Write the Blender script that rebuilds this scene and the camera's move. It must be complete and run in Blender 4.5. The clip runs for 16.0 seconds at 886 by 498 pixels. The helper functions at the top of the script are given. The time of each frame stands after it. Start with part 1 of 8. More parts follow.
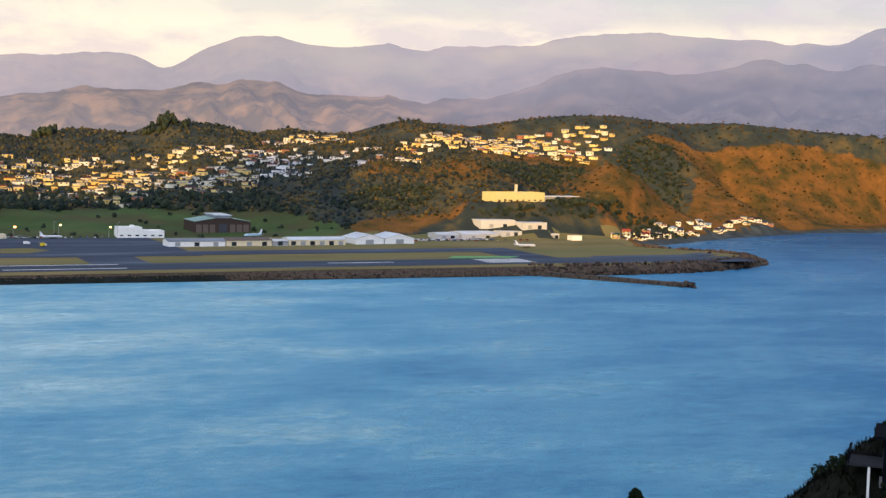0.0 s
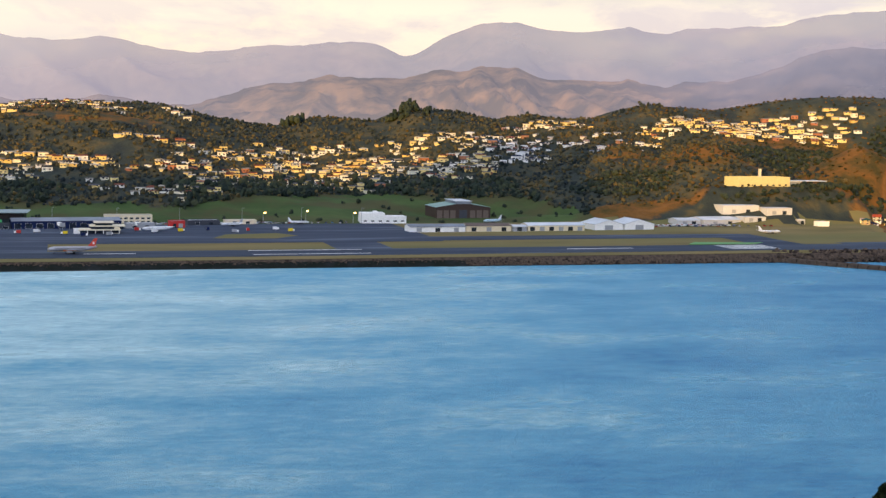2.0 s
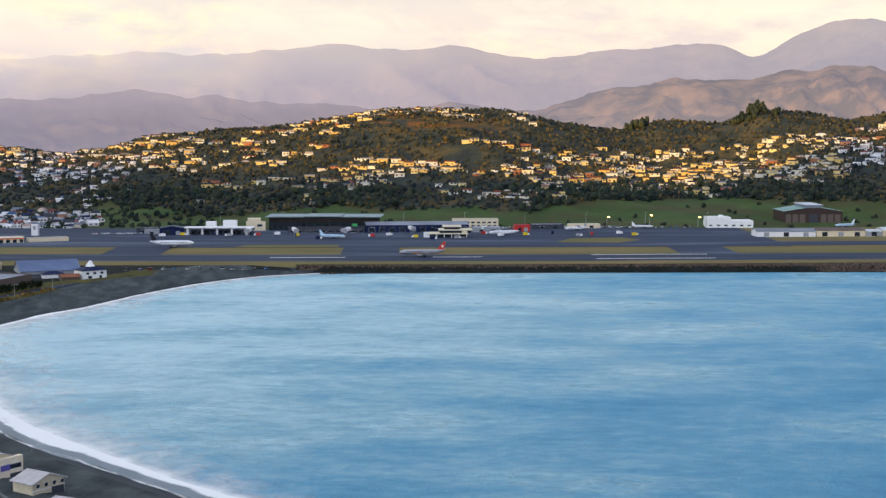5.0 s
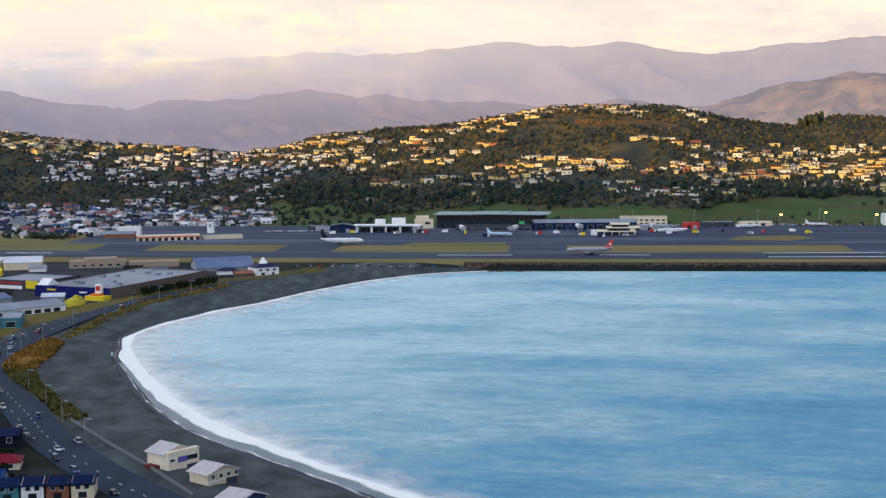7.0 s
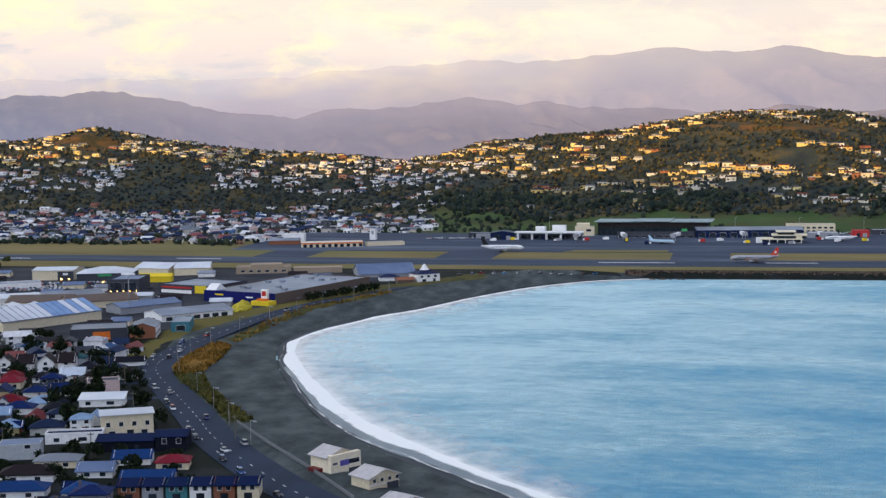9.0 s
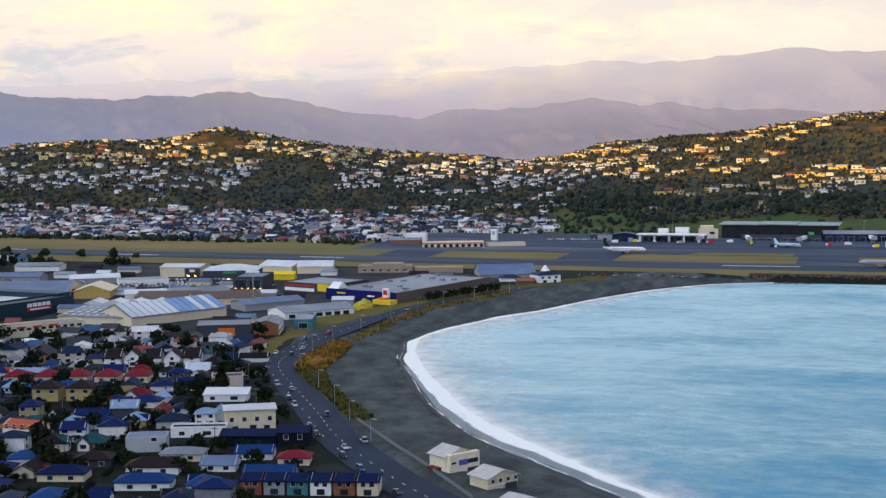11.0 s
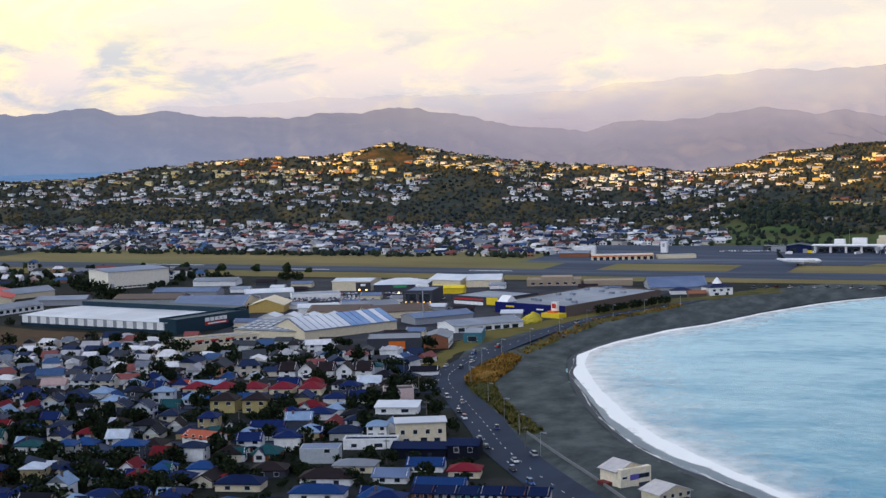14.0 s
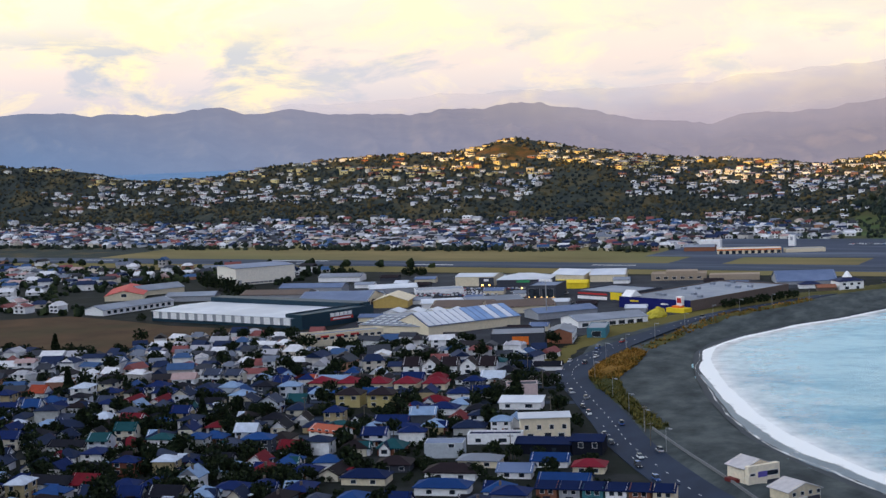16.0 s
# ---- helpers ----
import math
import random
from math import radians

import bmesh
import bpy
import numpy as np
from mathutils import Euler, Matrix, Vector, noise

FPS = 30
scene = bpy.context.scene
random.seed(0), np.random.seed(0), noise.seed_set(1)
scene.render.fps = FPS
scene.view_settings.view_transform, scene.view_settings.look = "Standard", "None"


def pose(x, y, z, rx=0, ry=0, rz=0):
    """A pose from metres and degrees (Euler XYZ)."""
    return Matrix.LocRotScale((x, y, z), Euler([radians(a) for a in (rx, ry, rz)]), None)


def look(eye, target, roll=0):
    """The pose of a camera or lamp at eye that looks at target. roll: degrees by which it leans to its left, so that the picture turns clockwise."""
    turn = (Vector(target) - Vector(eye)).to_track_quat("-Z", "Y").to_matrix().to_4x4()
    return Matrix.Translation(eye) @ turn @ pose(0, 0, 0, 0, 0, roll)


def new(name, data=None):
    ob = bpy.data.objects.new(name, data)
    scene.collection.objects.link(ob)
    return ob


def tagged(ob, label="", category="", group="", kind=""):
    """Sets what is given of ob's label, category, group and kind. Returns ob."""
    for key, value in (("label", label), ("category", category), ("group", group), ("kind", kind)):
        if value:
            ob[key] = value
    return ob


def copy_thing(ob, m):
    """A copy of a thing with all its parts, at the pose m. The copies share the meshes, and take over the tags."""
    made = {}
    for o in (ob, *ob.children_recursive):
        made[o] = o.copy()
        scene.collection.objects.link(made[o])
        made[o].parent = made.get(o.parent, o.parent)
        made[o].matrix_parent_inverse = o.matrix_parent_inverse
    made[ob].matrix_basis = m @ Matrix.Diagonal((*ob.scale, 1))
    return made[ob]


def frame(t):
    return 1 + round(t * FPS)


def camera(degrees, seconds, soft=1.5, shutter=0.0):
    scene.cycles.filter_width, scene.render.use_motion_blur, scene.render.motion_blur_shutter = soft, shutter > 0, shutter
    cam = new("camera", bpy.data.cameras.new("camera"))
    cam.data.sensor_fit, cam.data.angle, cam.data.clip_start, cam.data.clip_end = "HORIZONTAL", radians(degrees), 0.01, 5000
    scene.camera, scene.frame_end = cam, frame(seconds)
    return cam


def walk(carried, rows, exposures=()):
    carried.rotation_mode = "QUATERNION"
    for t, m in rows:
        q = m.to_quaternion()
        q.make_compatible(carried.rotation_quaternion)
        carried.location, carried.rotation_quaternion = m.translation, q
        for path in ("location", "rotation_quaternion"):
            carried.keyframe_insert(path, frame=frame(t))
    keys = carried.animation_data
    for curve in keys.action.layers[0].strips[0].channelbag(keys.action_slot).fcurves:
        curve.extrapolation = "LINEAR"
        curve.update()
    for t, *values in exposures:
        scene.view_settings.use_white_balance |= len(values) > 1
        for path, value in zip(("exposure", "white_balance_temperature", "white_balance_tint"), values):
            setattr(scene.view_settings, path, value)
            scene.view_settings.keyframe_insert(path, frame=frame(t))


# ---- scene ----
# ---- camera: it stands on the hillside and turns ----
cam = camera(34.9, 16.0, soft=1.4)
EYE = 115.0
ROWS = [
    (0.0, -25.11, -4.42, 1.67),
    (0.5, -22.98, -4.51, 1.42),
    (1.0, -20.71, -4.59, 1.34),
    (1.5, -17.54, -5.39, 1.23),
    (2.0, -15.40, -5.23, 1.01),
    (2.5, -12.84, -5.42, 0.83),
    (3.0, -10.69, -5.44, 0.48),
    (3.5, -8.11, -5.31, 0.52),
    (4.0, -5.84, -5.23, 0.46),
    (6.5, 3.93, -5.16, -0.44),
    (7.0, 5.37, -5.26, -0.45),
    (7.5, 7.71, -4.79, -0.39),
    (8.0, 9.22, -4.56, -0.37),
    (8.5, 11.01, -4.92, -0.61),
    (9.0, 11.91, -4.90, -0.82),
    (9.5, 13.21, -4.96, -0.75),
    (10.0, 14.75, -4.92, -0.68),
    (12.5, 19.27, -4.45, -0.90),
    (13.0, 20.57, -4.22, -1.01),
    (13.5, 22.28, -4.19, -0.98),
    (14.0, 23.69, -4.14, -1.58),
    (14.5, 24.50, -4.42, -1.92),
    (15.0, 25.58, -4.00, -2.05),
    (15.5, 26.76, -4.23, -2.17),
    (16.0, 28.70, -4.17, -2.30),
]
EXPO = 0.0
walk(cam, [(t, pose(0, 0, EYE, 90 + pitch, 0, yaw) @ pose(0, 0, 0, 0, 0, roll)) for t, yaw, pitch, roll in ROWS],
     exposures=[(0.0, EXPO), (16.0, EXPO)])

# ---- world and sun ----
SUN_TRAVEL, SUN_EL = 35.0, 4.0          # light travels towards 35 degrees right of +y
world = bpy.data.worlds.new("sky")
scene.world = world
world.use_nodes = True


def sky():
    nt = world.node_tree
    n, l = nt.nodes, nt.links
    n.clear()
    out, bg = n.new("ShaderNodeOutputWorld"), n.new("ShaderNodeBackground")
    tc, sep = n.new("ShaderNodeTexCoord"), n.new("ShaderNodeSeparateXYZ")
    l.new(tc.outputs["Generated"], sep.inputs[0])
    nish = n.new("ShaderNodeTexSky")
    nish.sky_type, nish.sun_disc = "NISHITA", False
    nish.sun_elevation, nish.sun_rotation = radians(SUN_EL), radians(180 + SUN_TRAVEL)
    scale = n.new("ShaderNodeVectorMath")
    scale.operation = "SCALE"
    scale.inputs["Scale"].default_value = 0.05
    l.new(nish.outputs[0], scale.inputs[0])
    # clear sky by height: peach at the hills, cream above, blue overhead; warmer to the right, brighter to the left
    def ramp(stops, src):
        r = n.new("ShaderNodeValToRGB")
        r.color_ramp.elements[0].position, r.color_ramp.elements[0].color = stops[0][0], (*stops[0][1], 1)
        r.color_ramp.elements[1].position, r.color_ramp.elements[1].color = stops[-1][0], (*stops[-1][1], 1)
        for p, c in stops[1:-1]:
            r.color_ramp.elements.new(p).color = (*c, 1)
        l.new(src, r.inputs[0])
        return r.outputs[0]

    def blend(fac, a, b, kind="MIX"):
        m = n.new("ShaderNodeMix")
        m.data_type, m.blend_type = "RGBA", kind
        for key, val in (("Factor", fac), ("A", a), ("B", b)):
            if isinstance(val, (float, tuple)):
                m.inputs[key].default_value = val
            else:
                l.new(val, m.inputs[key])
        return m.outputs["Result"]

    def cloud(scale, shift, size, lo, hi, top=1.0, rough=0.58):
        mp = n.new("ShaderNodeMapping")
        mp.inputs["Scale"].default_value, mp.inputs["Location"].default_value = scale, shift
        l.new(tc.outputs["Generated"], mp.inputs[0])
        z = n.new("ShaderNodeTexNoise")
        z.inputs["Scale"].default_value, z.inputs["Detail"].default_value, z.inputs["Roughness"].default_value = size, 8.0, rough
        z.inputs["Distortion"].default_value = 0.35
        l.new(mp.outputs[0], z.inputs["Vector"])
        return ramp([(lo, (0, 0, 0)), (hi, (top, top, top))], z.outputs[0])

    side = n.new("ShaderNodeMapRange")                   # 0 far left, 1 far right
    side.inputs["From Min"].default_value, side.inputs["From Max"].default_value = -0.65, 0.65
    l.new(sep.outputs[0], side.inputs["Value"])
    left = ramp([(0.0, (0.52, 0.54, 0.68)), (0.032, (0.62, 0.60, 0.72)), (0.045, (0.76, 0.69, 0.75)), (0.06, (0.94, 0.78, 0.76)), (0.078, (1.05, 0.90, 0.73)), (0.11, (1.10, 1.0, 0.77)), (0.17, (0.98, 1.08, 1.12)), (0.36, (0.52, 0.82, 1.08)), (0.6, (0.12, 0.30, 0.60)), (1.0, (0.05, 0.14, 0.36))], sep.outputs[2])
    right = ramp([(0.0, (0.62, 0.52, 0.58)), (0.055, (0.96, 0.82, 0.68)), (0.076, (0.92, 0.78, 0.70)), (0.087, (0.60, 0.55, 0.60)), (0.12, (0.42, 0.47, 0.60)), (0.18, (0.18, 0.46, 0.80)), (0.36, (0.09, 0.36, 0.80)), (0.6, (0.07, 0.22, 0.54)), (1.0, (0.05, 0.14, 0.36))], sep.outputs[2])
    base = blend(side.outputs[0], left, right)
    amount = ramp([(0.0, (0.32, 0.32, 0.32)), (0.45, (0.48, 0.48, 0.48)), (0.65, (0.75, 0.75, 0.75)), (1.0, (1.0, 1.0, 1.0))], side.outputs[0])
    bank_ = cloud((6.0, 6.0, 19.0), (0.7, 0.2, 0.45), 1.3, 0.44, 0.545, 0.95, 0.58)
    tint = blend(side.outputs[0], (0.86, 0.71, 0.70, 1), (0.58, 0.51, 0.63, 1))
    base = blend(blend(1.0, bank_, amount, "MULTIPLY"), base, tint)
    glow = cloud((8.0, 8.0, 18.0), (3.1, 1.7, 2.0), 1.6, 0.46, 0.60, 0.85, 0.64)
    fade = ramp([(0.0, (1.0, 1.0, 1.0)), (0.6, (0.75, 0.75, 0.75)), (0.85, (0.22, 0.22, 0.22)), (1.0, (0.18, 0.18, 0.18))], side.outputs[0])
    base = blend(blend(1.0, glow, fade, "MULTIPLY"), base, blend(side.outputs[0], (1.10, 0.92, 0.60, 1), (0.99, 0.83, 0.76, 1)))
    puff = cloud((8.0, 8.0, 26.0), (1.3, 5.2, 0.9), 1.5, 0.50, 0.61, 0.9, 0.6)
    calm = ramp([(0.0, (1.0, 1.0, 1.0)), (0.42, (0.35, 0.35, 0.35)), (0.6, (0.0, 0.0, 0.0))], side.outputs[0])
    low = ramp([(0.0, (1.0, 1.0, 1.0)), (0.072, (1.0, 1.0, 1.0)), (0.092, (0.0, 0.0, 0.0))], sep.outputs[2])
    base = blend(blend(1.0, blend(1.0, puff, calm, "MULTIPLY"), low, "MULTIPLY"), base, (0.52, 0.56, 0.70, 1))
    # the bright western sky round the sinking sun, behind the camera
    sunward = n.new("ShaderNodeVectorMath")
    sunward.operation = "DOT_PRODUCT"
    sunward.inputs[1].default_value = (-0.88 * math.sin(radians(SUN_TRAVEL)), -0.88 * math.cos(radians(SUN_TRAVEL)), 0.47)
    l.new(tc.outputs["Generated"], sunward.inputs[0])
    west = ramp([(0.0, (0, 0, 0)), (0.35, (0.05, 0.05, 0.05)), (0.75, (0.40, 0.40, 0.40)), (1.0, (1, 1, 1))], sunward.outputs["Value"])
    base = blend(west, base, (1.72, 1.92, 2.36, 1))
    add = n.new("ShaderNodeVectorMath")
    l.new(base, add.inputs[0])
    l.new(scale.outputs[0], add.inputs[1])
    l.new(add.outputs[0], bg.inputs["Color"])
    bg.inputs["Strength"].default_value = 1.0
    l.new(bg.outputs[0], out.inputs[0])


sky()
sun_data = bpy.data.lights.new("sun", "SUN")
sun_data.energy, sun_data.angle, sun_data.color = 5.0, radians(0.6), (1.0, 0.53, 0.02)
sun = new("sun", sun_data)
_sx, _sy = math.sin(radians(SUN_TRAVEL)), math.cos(radians(SUN_TRAVEL))
sun.matrix_world = look((-600 * _sx, -600 * _sy, 500), (-600 * _sx + _sx, -600 * _sy + _sy, 500 - math.tan(radians(SUN_EL))))


# ---- materials ----
def material(name, stops, scale=0.2, rough=0.8, bump=0.0, bump_scale=None, metal=0.0, per="", detail=6.0, stretch=(1, 1, 1), spec=0.12, second=None):
    """Noise through a colour ramp, in metres; per: 'object' or 'island' shifts the tone piece by piece."""
    m = bpy.data.materials.new(name)
    m.use_nodes = True
    n, l = m.node_tree.nodes, m.node_tree.links
    b = n["Principled BSDF"]
    b.inputs["Roughness"].default_value, b.inputs["Metallic"].default_value = rough, metal
    b.inputs["Specular IOR Level"].default_value = spec
    tc, mp, nz, cr = n.new("ShaderNodeNewGeometry"), n.new("ShaderNodeMapping"), n.new("ShaderNodeTexNoise"), n.new("ShaderNodeValToRGB")
    mp.inputs["Scale"].default_value = stretch
    l.new(tc.outputs["Position"], mp.inputs[0])
    l.new(mp.outputs[0], nz.inputs["Vector"])
    nz.inputs["Scale"].default_value, nz.inputs["Detail"].default_value, nz.inputs["Roughness"].default_value = scale, detail, 0.62
    cr.color_ramp.elements[0].position, cr.color_ramp.elements[0].color = stops[0][0], (*stops[0][1], 1)
    cr.color_ramp.elements[1].position, cr.color_ramp.elements[1].color = stops[-1][0], (*stops[-1][1], 1)
    for p, c in stops[1:-1]:
        cr.color_ramp.elements.new(p).color = (*c, 1)
    src = nz.outputs[0]
    if per:
        rnd = n.new("ShaderNodeObjectInfo").outputs["Random"] if per.startswith("object") else tc.outputs["Random Per Island"]
        if per.endswith("only"):                     # the piece's own number alone picks the colour, the noise soils it
            cr.color_ramp.interpolation = "CONSTANT"
            l.new(rnd, cr.inputs[0])
            soil = n.new("ShaderNodeMix")
            soil.data_type, soil.blend_type = "RGBA", "MULTIPLY"
            soil.inputs["Factor"].default_value = 0.55
            l.new(cr.outputs[0], soil.inputs["A"])
            l.new(nz.outputs[0], soil.inputs["B"])
            gain = n.new("ShaderNodeMix")
            gain.data_type, gain.blend_type = "RGBA", "MULTIPLY"
            gain.inputs["Factor"].default_value = 1.0
            l.new(soil.outputs["Result"], gain.inputs["A"])
            gain.inputs["B"].default_value = (1.3, 1.3, 1.3, 1)
            l.new(gain.outputs["Result"], b.inputs["Base Color"])
            src = None
        else:
            ma = n.new("ShaderNodeMath")
            ma.operation = "MULTIPLY_ADD"
            ma.inputs[1].default_value, ma.inputs[2].default_value = 0.5, -0.25
            ad = n.new("ShaderNodeMath")
            l.new(rnd, ma.inputs[0])
            l.new(ma.outputs[0], ad.inputs[0])
            l.new(nz.outputs[0], ad.inputs[1])
            src = ad.outputs[0]
    if src is not None:
        l.new(src, cr.inputs[0])
        colour = cr.outputs[0]
        if second:                                   # broad stains: (scale, colour, amount)
            n2, r2, mx = n.new("ShaderNodeTexNoise"), n.new("ShaderNodeValToRGB"), n.new("ShaderNodeMix")
            n2.inputs["Scale"].default_value, n2.inputs["Detail"].default_value = second[0], 5.0
            l.new(mp.outputs[0], n2.inputs["Vector"])
            r2.color_ramp.elements[0].position, r2.color_ramp.elements[0].color = 0.45, (0, 0, 0, 1)
            r2.color_ramp.elements[1].position, r2.color_ramp.elements[1].color = 0.62, (second[2],) * 3 + (1,)
            l.new(n2.outputs[0], r2.inputs[0])
            mx.data_type = "RGBA"
            l.new(r2.outputs[0], mx.inputs["Factor"])
            l.new(colour, mx.inputs["A"])
            mx.inputs["B"].default_value = (*second[1], 1)
            colour = mx.outputs["Result"]
        l.new(colour, b.inputs["Base Color"])
    if bump:
        bn, bz = n.new("ShaderNodeBump"), n.new("ShaderNodeTexNoise")
        bz.inputs["Scale"].default_value, bz.inputs["Detail"].default_value = bump_scale or scale * 4, 5.0
        l.new(mp.outputs[0], bz.inputs["Vector"])
        bn.inputs["Strength"].default_value, bn.inputs["Distance"].default_value = 1.0, bump
        l.new(bz.outputs[0], bn.inputs["Height"])
        l.new(bn.outputs[0], b.inputs["Normal"])
    return m


def plain(name, colour, rough=0.7, metal=0.0, grain=0.12, scale=0.8, spec=0.25):
    """A painted surface with slight soiling."""
    lo = tuple(c * (1 - grain) for c in colour)
    hi = tuple(min(1, c * (1 + grain)) for c in colour)
    return material(name, [(0.3, lo), (0.7, hi)], scale, rough, metal=metal, spec=spec)


def water_material():
    m = bpy.data.materials.new("sea_water")
    m.use_nodes = True
    n, l = m.node_tree.nodes, m.node_tree.links
    b = n["Principled BSDF"]
    g, mp = n.new("ShaderNodeNewGeometry"), n.new("ShaderNodeMapping")
    mp.inputs["Rotation"].default_value = (0, 0, radians(16))
    mp.inputs["Scale"].default_value = (0.56, 1.0, 1.0)
    l.new(g.outputs["Position"], mp.inputs[0])
    streak = n.new("ShaderNodeTexNoise")
    streak.inputs["Scale"].default_value, streak.inputs["Detail"].default_value, streak.inputs["Roughness"].default_value = 0.013, 8.0, 0.62
    l.new(mp.outputs[0], streak.inputs["Vector"])
    fine = n.new("ShaderNodeTexNoise")
    fine.inputs["Scale"].default_value, fine.inputs["Detail"].default_value, fine.inputs["Roughness"].default_value = 0.13, 8.0, 0.82
    l.new(mp.outputs[0], fine.inputs["Vector"])
    both = n.new("ShaderNodeMath")
    both.operation = "MULTIPLY_ADD"
    both.inputs[1].default_value = 1.15
    l.new(fine.outputs[0], both.inputs[0])
    half = n.new("ShaderNodeMath")
    half.operation = "MULTIPLY_ADD"
    half.inputs[1].default_value, half.inputs[2].default_value = 1.25, -0.70
    l.new(streak.outputs[0], half.inputs[0])
    l.new(half.outputs[0], both.inputs[2])
    # turbid and pale by the beach, deeper and bluer out in the bay; wind streaks shift it
    vd = n.new("ShaderNodeVectorMath")
    vd.operation = "DISTANCE"
    vd.inputs[1].default_value = (-190, 720, 0)
    l.new(g.outputs["Position"], vd.inputs[0])
    away = n.new("ShaderNodeMapRange")
    away.inputs["From Min"].default_value, away.inputs["From Max"].default_value = 0, 1550
    l.new(vd.outputs["Value"], away.inputs["Value"])
    drift = n.new("ShaderNodeMath")
    drift.operation = "MULTIPLY_ADD"
    drift.inputs[1].default_value = -0.62
    l.new(both.outputs[0], drift.inputs[0])
    l.new(away.outputs[0], drift.inputs[2])
    lift = n.new("ShaderNodeMath")
    lift.inputs[1].default_value = 0.35
    # sky reflection on the far water, painted as a paler base colour
    sp, far_sheen, base_ = n.new("ShaderNodeSeparateXYZ"), n.new("ShaderNodeMapRange"), n.new("ShaderNodeMath")
    l.new(g.outputs["Position"], sp.inputs[0])
    far_sheen.inputs["From Min"].default_value, far_sheen.inputs["From Max"].default_value = 620, 1070
    far_sheen.inputs["To Min"].default_value, far_sheen.inputs["To Max"].default_value = 0.0, -0.15
    l.new(sp.outputs[1], far_sheen.inputs["Value"])
    l.new(drift.outputs[0], base_.inputs[0])
    l.new(far_sheen.outputs[0], base_.inputs[1])
    l.new(base_.outputs[0], lift.inputs[0])
    cr = n.new("ShaderNodeValToRGB")
    cr.color_ramp.elements[0].position, cr.color_ramp.elements[0].color = 0.02, (0.50, 0.74, 0.785, 1)
    cr.color_ramp.elements[1].position, cr.color_ramp.elements[1].color = 0.92, (0.012, 0.095, 0.225, 1)
    for p_, c_ in ((0.10, (0.385, 0.62, 0.685)), (0.18, (0.27, 0.51, 0.60)), (0.30, (0.135, 0.385, 0.54)), (0.56, (0.052, 0.222, 0.40))):
        cr.color_ramp.elements.new(p_).color = (*c_, 1)
    l.new(lift.outputs[0], cr.inputs[0])
    l.new(cr.outputs[0], b.inputs["Base Color"])
    rr = n.new("ShaderNodeMapRange")
    rr.inputs["From Min"].default_value, rr.inputs["From Max"].default_value = 0.3, 0.7
    rr.inputs["To Min"].default_value, rr.inputs["To Max"].default_value = 0.42, 0.22
    l.new(streak.outputs[0], rr.inputs["Value"])
    l.new(rr.outputs[0], b.inputs["Roughness"])
    b.inputs["IOR"].default_value = 1.33
    b.inputs["Specular IOR Level"].default_value = 0.06
    wv = n.new("ShaderNodeTexNoise")
    wv.inputs["Scale"].default_value, wv.inputs["Detail"].default_value, wv.inputs["Roughness"].default_value = 0.22, 9.0, 0.72
    l.new(mp.outputs[0], wv.inputs["Vector"])
    bp = n.new("ShaderNodeBump")
    bp.inputs["Strength"].default_value, bp.inputs["Distance"].default_value = 1.0, 1.9
    l.new(wv.outputs[0], bp.inputs["Height"])
    l.new(bp.outputs[0], b.inputs["Normal"])
    return m


# ---- building helpers ----
def part(name, bm, mat, parent=None, label=""):
    """Links a bmesh, or (verts, faces), as one mesh object under a thing or a part."""
    me = bpy.data.meshes.new(name)
    if isinstance(bm, tuple):
        me.from_pydata(bm[0], [], bm[1])
        me.update()
    else:
        bm.to_mesh(me)
        bm.free()
    me.materials.append(mat)
    ob = new(name, me)
    if parent is not None:
        ob.parent = parent
    if label:
        ob["label"] = label
    return ob


def thing(name, m, label, category, group="", kind=""):
    ob = new(name)
    ob.matrix_basis = m
    return tagged(ob, label, category, group, kind)


def boxes(*specs):
    """(verts, faces) of boxes given as x0, x1, y0, y1, z0, z1."""
    v, f = [], []
    for x0, x1, y0, y1, z0, z1 in specs:
        i = len(v)
        v += [(x0, y0, z0), (x1, y0, z0), (x1, y1, z0), (x0, y1, z0), (x0, y0, z1), (x1, y0, z1), (x1, y1, z1), (x0, y1, z1)]
        f += [(i, i + 3, i + 2, i + 1), (i + 4, i + 5, i + 6, i + 7), (i, i + 1, i + 5, i + 4), (i + 1, i + 2, i + 6, i + 5), (i + 2, i + 3, i + 7, i + 6), (i + 3, i, i + 4, i + 7)]
    return v, f


def prism(profile, x0, x1):
    """(verts, faces): a closed profile of (y, z), counter-clockwise seen from +x, drawn along x."""
    k = len(profile)
    v = [(x0, y, z) for y, z in profile] + [(x1, y, z) for y, z in profile]
    f = [tuple(range(k))[::-1], tuple(range(k, 2 * k))] + [(i, (i + 1) % k, k + (i + 1) % k, k + i) for i in range(k)]
    return v, f


def smooth(ob):
    ob.data.polygons.foreach_set("use_smooth", [True] * len(ob.data.polygons))
    return ob


_table = np.random.RandomState(7).rand(256, 256)


